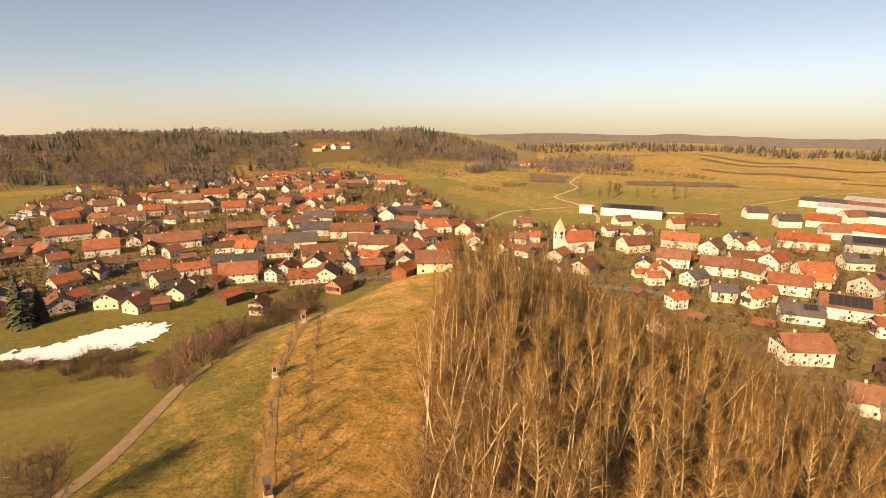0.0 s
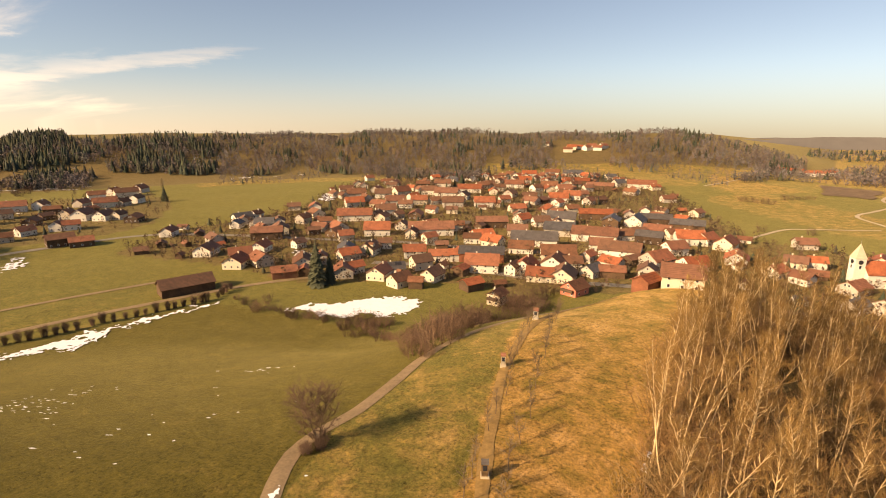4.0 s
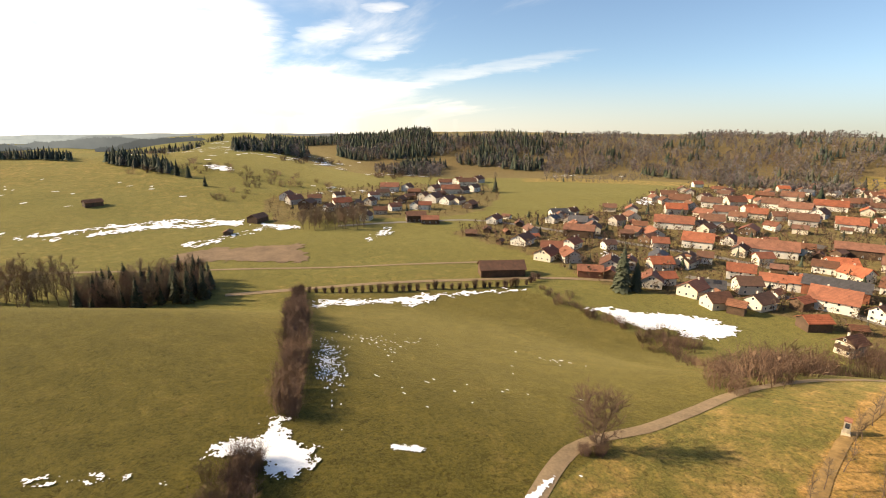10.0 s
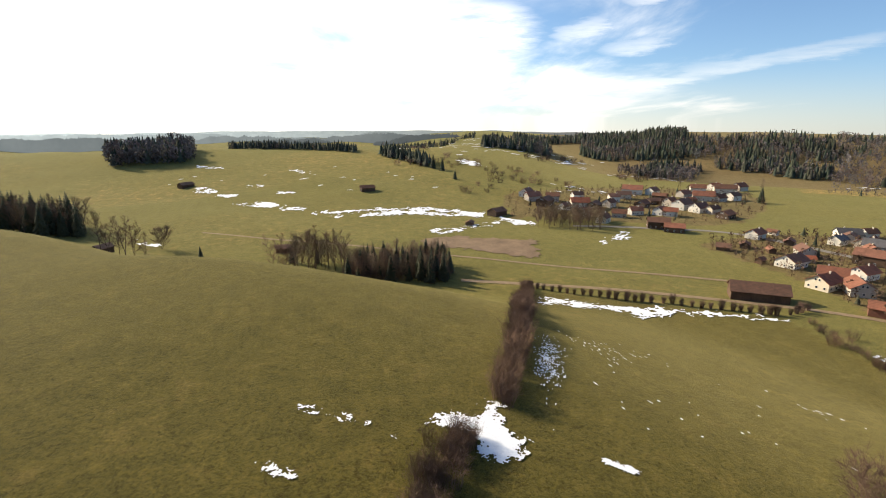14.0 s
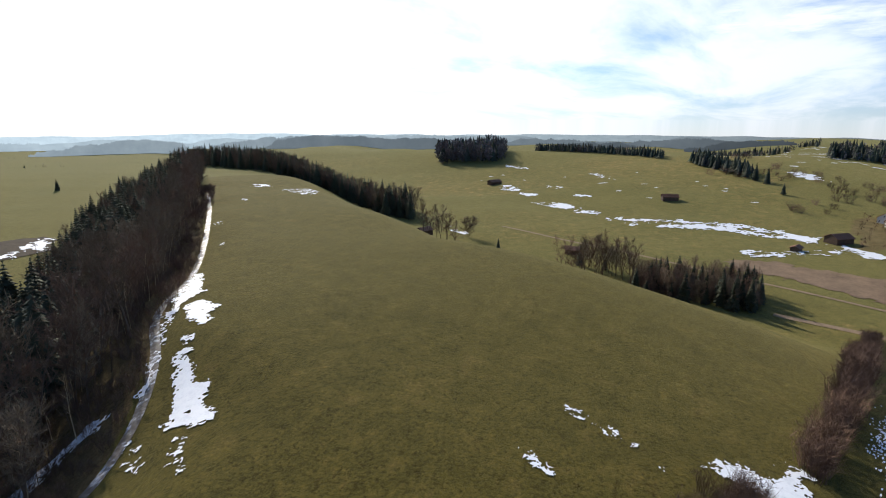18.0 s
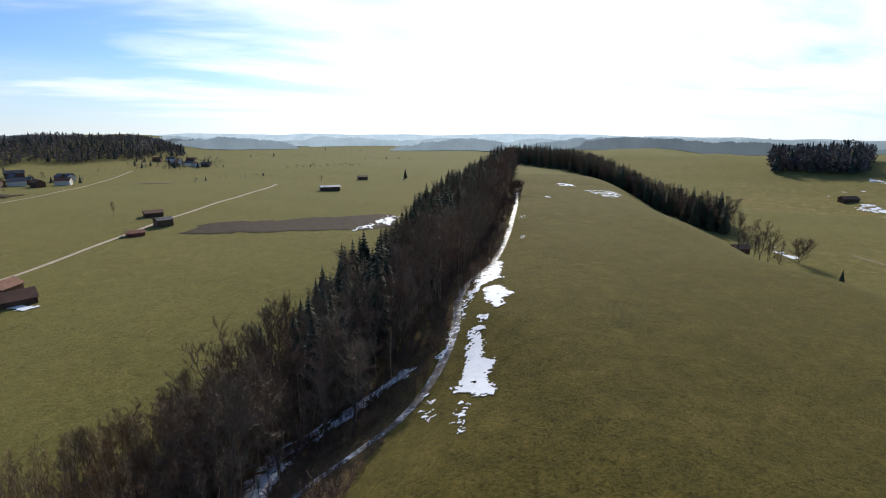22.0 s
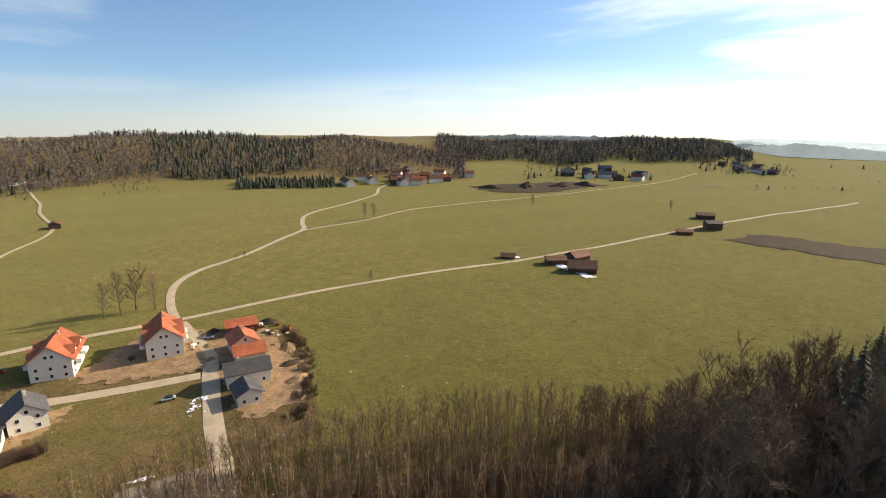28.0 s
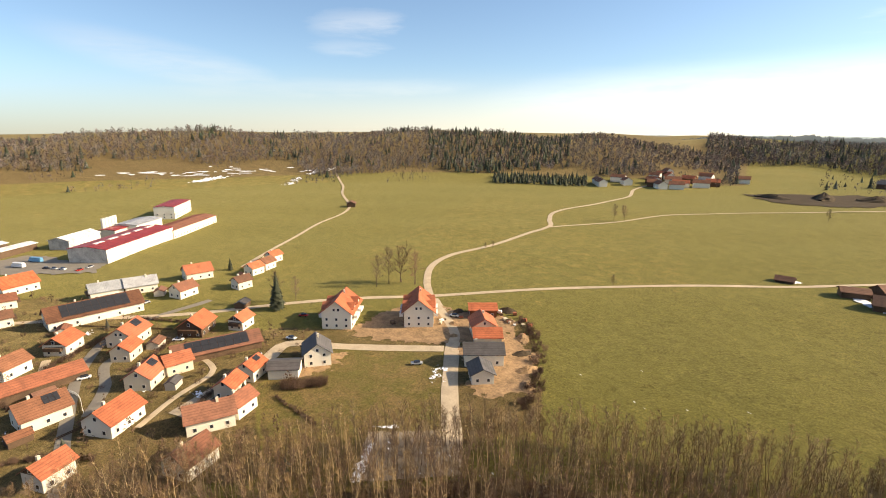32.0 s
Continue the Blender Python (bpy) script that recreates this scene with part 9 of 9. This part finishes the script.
van(293, 24, 40, PAINTS[0], 6.5, 2.4, "truck", "white box truck on the works yard")
for k, (x, y, a) in enumerate(((276, 8, 40), (279, 11, 40), (282, 14, 40), (270, 2, 130), (273, -2, 130), (108, -89, 60), (133, -100, 30), (146, -48, 40), (139, -36, 140), (120, -20, 20), (162, -58, 50), (110, -70, 60),
                               (178, 8, 100), (152, 4, 90), (165, -20, 60), (206, -16, 120), (124, -4, 80))):
    c = (0, 1, 2, 3, 1, 4, 0)[k % 7]
    van(x, y, a, PAINTS[c], 3.2, 1.1, "car", f"{NAMES[c]} car parked on a village yard")


def heap(x, y, rx, ry, h, material, label, seed):
    """A loose heap of earth, brush or rubble."""
    rg2 = random.Random(seed)
    V, F = [], []
    n, m = 14, 5
    for i in range(m):
        q = 1 - i / m
        for j in range(n):
            a = j * 2 * math.pi / n
            k = q * rg2.uniform(0.82, 1.15)
            V.append((math.cos(a) * rx * k, math.sin(a) * ry * k, h * (i / m) ** 0.8 * rg2.uniform(0.85, 1.1) - 0.1))
    V.append((0, 0, h))
    for i in range(m - 1):
        for j in range(n):
            F.append((i * n + j, i * n + (j + 1) % n, (i + 1) * n + (j + 1) % n, (i + 1) * n + j))
    for j in range(n):
        F.append(((m - 1) * n + j, (m - 1) * n + (j + 1) % n, m * n))
    me = bpy.data.meshes.new("heap")
    me.from_pydata(V, [], F)
    me.materials.append(material)
    ob = new("mound_of_earth", me)
    ob.matrix_basis = pose(x, y, ground_z(x, y), 0, 0, rg2.uniform(0, 180))
    return tagged(ob, label, "heap", "earth heaps")


for k, (x, y, rx, ry, h) in enumerate(((126, -118, 4, 2.5, 1.6), (118, -112, 3, 2, 1.4), (106, -106, 4, 2.2, 1.6), (98, -98, 3.5, 2, 1.3), (90, -92, 4, 2, 1.5), (84, -86, 3.5, 2, 1.2), (136, -104, 3, 2, 1.3), (128, -96, 2.5, 2, 1.0), (120, -90, 2, 1.6, 0.9))):
    heap(x, y, rx, ry, h, EARTH if k % 3 else SOIL, "heap of brown building soil", 60 + k)
for k, (x, y, rx, ry, h) in enumerate(((170, -520, 22, 9, 6), (140, -540, 16, 8, 5), (120, -560, 14, 7, 5), (200, -495, 18, 8, 4))):
    heap(x, y, rx, ry, h, SOIL, "large dark soil heap beside the far road", 80 + k)
thicket("brushwood_heap", [(x, y) for x, y in scatter([(121, -37), (116, -46), (113, -45), (117, -36)], 0.8, 71)], BUSH, "heap of cut brushwood on the building plot", 0.45, 0.75, "brushwood")
hedge_thing([(118, -117), (102, -108), (88, -94), (80, -84), (76, -78)], 1.0, 1.0, 31, "brown scrub along the edge of the estate", HEDGE, 0.35, 0.7)

# ---- barns and huts in the fields ----
FIELD = "barns in the valley fields"
house(48, -229, 289, 12, 8, 2.4, ROOF_BROWN, TIMBER, 0.62, chimney=False, windows=0, kind="barn", group=FIELD, label="weathered timber barn with a brown tiled roof beside the lane")
house(54, -246, 330, 10, 7, 2.8, ROOF_BROWN, TIMBER, 0.6, chimney=False, windows=0, kind="barn", group=FIELD, label="timber hay barn with a brown tiled roof")
house(62, -236, 300, 9, 6, 2.4, ROOF_BROWN, TIMBER, 0.4, chimney=False, windows=0, kind="shed", group=FIELD, label="low timber lean-to beside the barns")
house(86, -237, 285, 6.5, 4.5, 1.2, ROOF_BROWN, TIMBER, 0.55, chimney=False, windows=0, kind="shed", group=FIELD, label="sagging dark timber hut by the lane")
house(2, -397, 280, 11, 7, 2.8, ROOF_BROWN, TIMBER, 0.4, chimney=False, windows=0, kind="barn", group=FIELD)
house(-3, -363, 290, 9, 8, 4.0, ROOF_GREY, TIMBER, 0.3, chimney=False, windows=0, kind="barn", group=FIELD)
house(12, -340, 280, 9, 6, 2.0, ROOF_RED, TIMBER_RED, 0.35, chimney=False, windows=0, kind="shed", group=FIELD)
house(-146, -482, 262, 18, 8, 3.6, SHEET_GREY, TIMBER, 0.25, chimney=False, windows=0, kind="barn", group=FIELD)
house(-205, -552, 262, 10, 7, 3.0, ROOF_BROWN, TIMBER, 0.4, chimney=False, windows=0, kind="barn", group=FIELD)
house(-176, 128, 156, 19, 9, 3.6, ROOF_BROWN, TIMBER, 0.6, chimney=False, windows=0, kind="barn", group=FIELD, label="long open field barn with a red-brown tiled roof")
for x, y, turn, L, W, H in ((*polar(94.8, 430), 20, 11, 7, 2.8), (*polar(112.8, 515), 60, 12, 7, 2.6), (*polar(80.5, 352), 40, 11, 8, 3.2), (*polar(83.5, 318), 70, 6, 4, 1.8), (*polar(244.5, 395), 60, 8, 6, 2.6), (*polar(104, 262), 10, 7, 5, 2.4), (*polar(120.5, 262), 70, 7, 5, 2.2)):
    house(x, y, turn, L, W, H, ROOF_BROWN, TIMBER, 0.5, chimney=False, windows=0, kind="shed", group=FIELD, label="small dark timber field hut")
for x, y in ((89, 775), (104, 800), (120, 812), (135, 830), (150, 850)):
    house(x, y, 70, 14, 9, 4, ROOF_RED, RENDER_WHITE, 0.6, windows=0, chimney=False, group="farm below the wood")
# hamlets across the valley
rg3 = random.Random(5)
for k in range(22):
    a, r = rg3.gauss(211, 2.8), rg3.uniform(560, 660)
    house(*polar(a, r), a + rg3.choice((90, 20, 70)), rg3.uniform(9, 16), 9, 5, rg3.choice((ROOF_RED, ROOF_BROWN, ROOF_BROWN)), rg3.choice((RENDER_WHITE, RENDER_WHITE, TIMBER)), 0.6, windows=0, chimney=False, group="houses of the far hamlet")
for k in range(16):
    a, r = rg3.gauss(191, 2.6), rg3.uniform(640, 760)
    house(*polar(a, r), a + rg3.choice((90, 20, 70)), rg3.uniform(10, 18), 9, 5, rg3.choice((ROOF_BROWN, ROOF_GREY)), rg3.choice((RENDER_WHITE, TIMBER)), 0.6, windows=0, chimney=False, group="houses of the far farmstead")

for k in range(10):
    a, r = rg3.gauss(177.5, 1.5), rg3.uniform(800, 900)
    house(*polar(a, r), a + rg3.choice((90, 20, 70)), rg3.uniform(9, 14), 8, 4, rg3.choice((ROOF_BROWN, ROOF_GREY)), rg3.choice((RENDER_WHITE, TIMBER)), 0.6, windows=0, chimney=False, group="houses of the valley farms")

# ---- church, halls and bales of the lower village ----
def church():
    e = new("church")
    x, y = polar(347.1, 262)
    e.matrix_basis = pose(x, y, ground_z(x, y), 0, 0, 20)
    H, w = 11.5, 2.0
    v, f = box_data(-w, w, -w, w, -0.5, H)
    raw("tower", v, f, RENDER_WHITE, e, "white rendered bell tower")
    raw("spire", [(-w - .2, -w - .2, H), (w + .2, -w - .2, H), (w + .2, w + .2, H), (-w - .2, w + .2, H), (0, 0, H + 6.0)], [(0, 1, 4), (1, 2, 4), (2, 3, 4), (3, 0, 4), (3, 2, 1, 0)], STONE, e, "pale pointed tower roof")
    for k, (ox, oy) in enumerate(((-w, 0), (w, 0), (0, -w), (0, w))):
        put_window(DOOR_WINDOW, e, ox * 1.02, oy * 1.02, H - 4.2, (270, 90, 0, 180)[k])
        bm = bmesh.new()
        bmesh.ops.create_cone(bm, cap_ends=True, segments=16, radius1=0.9, radius2=0.9, depth=0.12, matrix=Matrix.Translation((ox * 1.03, oy * 1.03, H - 1.4)) @ Matrix.Rotation(radians(90), 4, "X" if oy else "Y"))
        part("clock_face", bm, PANEL, e, "dark clock face")
    bm = bmesh.new()
    bmesh.ops.create_cone(bm, cap_ends=True, segments=6, radius1=0.08, radius2=0.04, depth=1.4, matrix=Matrix.Translation((0, 0, H + 6.6)))
    part("cross", bm, METAL, e)
    n = raw("nave", *gable_walls(16, 8.5, 6, 4.2), RENDER_WHITE, e)
    n.matrix_basis = pose(10.2, 0, 0)
    for s in (-1, 1):
        raw("nave_roof", *slope_data(16, 8.5, 6, 4.2, s, 0.4, 0.5, 0.25), ROOF_RED, n)
    tagged(e, "village church with a pale pointed tower and red nave roof", "church")


church()
hx, hy = polar(339.8, 385)
hall = house(hx, hy, 339.8 + 84, 40, 17, 5.6, ROOF_GREY, SHEET_WHITE, 0.22, solar="s", chimney=False, windows=1, kind="industrial_hall", label="white industrial hall with solar panels on its grey roof", over=0.2, eave=0.2)
house(*polar(344.4, 388), 340 + 84, 9, 8, 5, SHEET_WHITE, SHEET_WHITE, 0.05, chimney=False, windows=0, kind="industrial_hall")
for k, (a, r, L) in enumerate(((321, 455, 46), (318.5, 430, 40), (316, 470, 50), (323.5, 480, 30), (320, 500, 36), (312, 440, 36))):
    house(*polar(a, r), a + 80, L, 14, 4.6, ROOF_GREY if k % 2 else SHEET_GREY, RENDER_WHITE, 0.3, chimney=False, windows=0, kind="barn", group="large farm barns on the plain")


def bale(x, y, turn):
    e = new("silage_bale")
    e.matrix_basis = pose(x, y, ground_z(x, y), 0, 0, turn)
    bm = bmesh.new()
    bmesh.ops.create_cone(bm, cap_ends=True, segments=12, radius1=0.55, radius2=0.55, depth=1.0, matrix=Matrix.Translation((0, 0, 0.53)) @ Matrix.Rotation(radians(90), 4, "X"))
    bmesh.ops.bevel(bm, geom=[d for d in bm.edges if d.is_boundary or len(d.link_faces) == 2 and d.calc_face_angle() > 1.2], offset=0.08, segments=1, affect="EDGES")
    part("wrap", bm, FRAME, e)
    return tagged(e, "round silage bale wrapped in white film", "silage bale", "row of silage bales")


first = bale(*polar(338.6, 398), 10)
for k in range(1, 40):
    x, y = polar(338.6 - k * 0.17, 398 + k * 0.15)
    copy_thing(first, pose(x, y, ground_z(x, y), 0, 0, 10 + 3 * math.sin(k)))

# ---- wayside shrines on the footpath ----
def shrine(x, y, turn, w, h, wall, roof, label):
    e = new("wayside_shrine")
    e.matrix_basis = pose(x, y, ground_z(x, y), 0, 0, turn)
    box("plinth", (-w * 0.65, w * 0.65, -w * 0.65, w * 0.65, -0.2, 0.35), STONE, e)
    box("pillar", (-w / 2, w / 2, -w / 2, w / 2, 0.35, h), wall, e)
    box("niche", (-w * 0.3, w * 0.3, -w / 2 - 0.03, -w / 2 + 0.05, h * 0.55, h * 0.9), GLASS, e, "dark picture niche")
    for s in (-1, 1):
        raw("roof", *slope_data(w, w, h, w * 0.5, s, 0.06, 0.08, 0.06), roof, e)
    raw("gable", *gable_walls(w, w, h, w * 0.5), wall, e)
    return tagged(e, label, "shrine", "wayside shrines")


shrine(-19.6, 50.2, 25, 0.8, 2.0, EARTH, ROOF_GREY, "brick wayside shrine with a small tiled roof")
shrine(-27.6, 78.2, 20, 0.8, 2.1, RENDER_CREAM, ROOF_OLD, "pale wayside shrine with a small tiled roof")
shrine(-30.2, 106, 15, 1.1, 2.2, RENDER_WHITE, ROOF_OLD, "white wayside shrine beside the footpath")

# ---- building materials on the raw ground ----
def stack(x, y, turn, w, h, material, label):
    e = new("pallet_stack")
    e.matrix_basis = pose(x, y, ground_z(x, y) + 0.1, 0, 0, turn)
    for s in (-0.8, 0, 0.8):
        box("bearer", (-w / 2, w / 2, s * w * 0.42 - 0.06, s * w * 0.42 + 0.06, 0, 0.12), TIMBER, e)
    box("deck", (-w / 2, w / 2, -w * 0.4, w * 0.4, 0.12, 0.17), TIMBER, e)
    n = max(1, int(h / 0.3))
    for i in range(n):
        box("course", (-w * 0.46, w * 0.46, -w * 0.37, w * 0.37, 0.17 + i * 0.3, 0.45 + i * 0.3), material, e)
    return tagged(e, label, "pallet", "pallets of building material")


rg4 = random.Random(9)
for k in range(26):
    u = rg4.random()
    x, y = ((131 - 26 * u + rg4.gauss(0, 2.5), -114 + 4 * u + rg4.gauss(0, 2.5)) if k < 12 else (142 - 12 * u + rg4.gauss(0, 1.5), -80 - 20 * u + rg4.gauss(0, 2)))
    if 135 < x and -97 < y < -82:
        continue
    m, t = rg4.choice(((ROOF_BRIGHT, "red roof tiles"), (STONE, "pale building blocks"), (TIMBER, "dark boards"), (FRAME, "white wrapped insulation"), (EARTH, "brown bricks")))
    stack(x, y, rg4.uniform(0, 180), rg4.uniform(0.9, 1.6), rg4.uniform(0.4, 1.1), m, f"pallet stacked with {t} on bare earth")

# ---- gardens, fences and drives of the estate ----
def fence(pts, material, height, label):
    """A low garden fence: posts with two rails between them."""
    e = new("garden_fence")
    line = smooth_line(pts, 1.6)
    o = line[0]
    z0 = ground_z(o.x, o.y)
    e.matrix_basis = pose(o.x, o.y, z0)
    post = None
    V, F = [], []
    for a, b in zip(line[:-1], line[1:]):
        za, zb = ground_z(a.x, a.y) - z0, ground_z(b.x, b.y) - z0
        for h in (height * 0.35, height * 0.85):
            k = len(V)
            V += [(a.x - o.x, a.y - o.y, za + h), (b.x - o.x, b.y - o.y, zb + h), (b.x - o.x, b.y - o.y, zb + h + 0.22), (a.x - o.x, a.y - o.y, za + h + 0.22)]
            F += [(k, k + 1, k + 2, k + 3)]
    rail = raw("rails", V, F, material, e)
    mod = rail.modifiers.new("thickness", "SOLIDIFY")
    mod.thickness = 0.05
    for p in line:
        z = ground_z(p.x, p.y) - z0
        if post is None:
            v, f = box_data(-0.06, 0.06, -0.06, 0.06, -0.1, height + 0.1)
            post = bpy.data.meshes.new("post")
            post.from_pydata(v, [], f)
            post.materials.append(material)
        ob = new("post", post)
        ob.parent = e
        ob.location = (p.x - o.x, p.y - o.y, z)
    return tagged(e, label, "fence", "garden fences")


fence([(156, 18), (145, 6.6), (133, 4.7)], FRAME, 0.7, "pale picket fence along a garden")
hedge_thing([(115, -33), (107, -35), (99, -36.6)], 0.5, 0.25, 95, "low brown hedge at the edge of the plot", HEDGE, 0.2, 0.3)
fence([(175, -20), (186, -6), (194, 4)], TIMBER, 0.6, "brown board fence between gardens")
fence([(134, -2), (128, 2), (124, 10)], TIMBER, 0.6, "brown board fence between gardens")
way_strip("driveway", [(119.4, -4.5), (128, -13), (135.6, -23), (143, -24), (150, -22)], 1.6, PALE, "pale paved garden drive", gap=2.0)
way_strip("driveway", [(131, 4), (144, 0), (158, -1), (166, -8)], 2.6, ASPHALT, "paved drive between two houses", gap=2.0)
way_strip("driveway", [(150, 22), (158, 14), (170, 12)], 2.2, PALE, "pale paved garden drive", gap=2.0)
for k, (pts, lo, hi) in enumerate((([(150, -6), (156, -12), (166, -18)], 0.3, 0.5), ([(160, 14), (170, 6), (178, -2)], 0.35, 0.55), ([(176, -30), (184, -20), (192, -12)], 0.3, 0.5),
                                   ([(118, -14), (124, -20), (130, -28)], 0.3, 0.5), ([(198, 12), (206, 2), (212, -8)], 0.35, 0.6), ([(140, 14), (148, 22), (150, 34)], 0.3, 0.5), ([(112, 4), (118, 12), (122, 24)], 0.3, 0.5))):
    hedge_thing(pts, 0.8, 0.25, 80 + k, "trimmed dark garden hedge", HEDGE, lo, hi)
for k, (x, y) in enumerate(((138, -8), (140, -4.5), (126, -18), (148, -30), (168, -6), (186, 2), (160, 26), (152, -14))):
    drape("snow_patch", [(x - 2.5, y - 1.2), (x + 2, y - 1.5), (x + 2.6, y + 1), (x - 1.6, y + 1.4)], 0.35, SNOW, SNOW_LABEL, 1.0, 2.0, 0.08, "stuff", 130 + k, "snow", -0.1)

beds = [p for p in scatter(ESTATE, 6.0, 91, 0.25) if not inside(np.array([p[0]]), np.array([p[1]]), PLOT)[0] and math.hypot(*p) > 118 and p[1] > -60]
joined("garden_shrubs", beds, [[m] for m in BUSH], "bare shrubs and dark hedges in the estate's gardens", 0.2, 0.55, "shrubs")
for k, (x, y, t, L, W) in enumerate(((146, 12, 20, 4.5, 3), (164, -14, 60, 5, 3.4), (178, -28, 35, 5.5, 3.6), (190, 8, 80, 5, 3.5), (206, 10, 20, 6, 4), (134, -14, 55, 3.6, 2.6), (170, 22, 70, 5, 3.4),
                                     (158, 32, 30, 5, 3.6), (184, -44, 50, 5, 3.6), (214, -22, 70, 5, 3.4), (128, 16, 20, 4.4, 3))):
    house(x, y, t, L, W, 1.7, (ROOF_OLD, ROOF_BROWN, ROOF_GREY)[k % 3], (TIMBER, RENDER_GREY)[k % 2], 0.5, chimney=False, windows=0, kind="shed", group="garden sheds of the estate", over=0.2, eave=0.3)

# ---- the houses past the nearest few hundred are too small to tell apart: one mesh ----
def join_far(keep):
    tops = [o for o in bpy.data.objects if o.parent is None and o.name.split(".")[0] == "house"]
    tops.sort(key=lambda o: o.matrix_basis.translation.length)
    V, F, M, mats, gone = [], [], [], [], []
    for top in tops[keep:]:
        for ob in [top] + list(top.children_recursive):
            gone.append(ob)
            if ob.type != "MESH":
                continue
            m, p = ob.matrix_basis, ob.parent
            while p:
                m, p = p.matrix_basis @ m, p.parent
            base = len(V)
            V += [tuple(m @ v.co) for v in ob.data.vertices]
            for f in ob.data.polygons:
                F.append([base + i for i in f.vertices])
                mat = ob.data.materials[f.material_index]
                if mat not in mats:
                    mats.append(mat)
                M.append(mats.index(mat))
    for ob in gone[::-1]:
        bpy.data.objects.remove(ob)
    me = bpy.data.meshes.new("far_houses")
    me.from_pydata(V, [], F)
    for mat in mats:
        me.materials.append(mat)
    me.polygons.foreach_set("material_index", np.array(M, np.int32))
    tagged(new("far_houses", me), "small red-roofed houses of the distant hamlets", "house", kind="stuff")


join_far(295)

# ---- from the plan's units to true metres ----
for ob in list(scene.objects):
    if ob.parent is None and ob.type in {"MESH", "EMPTY"}:
        ob.matrix_basis = Matrix.Scale(SIZE, 4) @ ob.matrix_basis
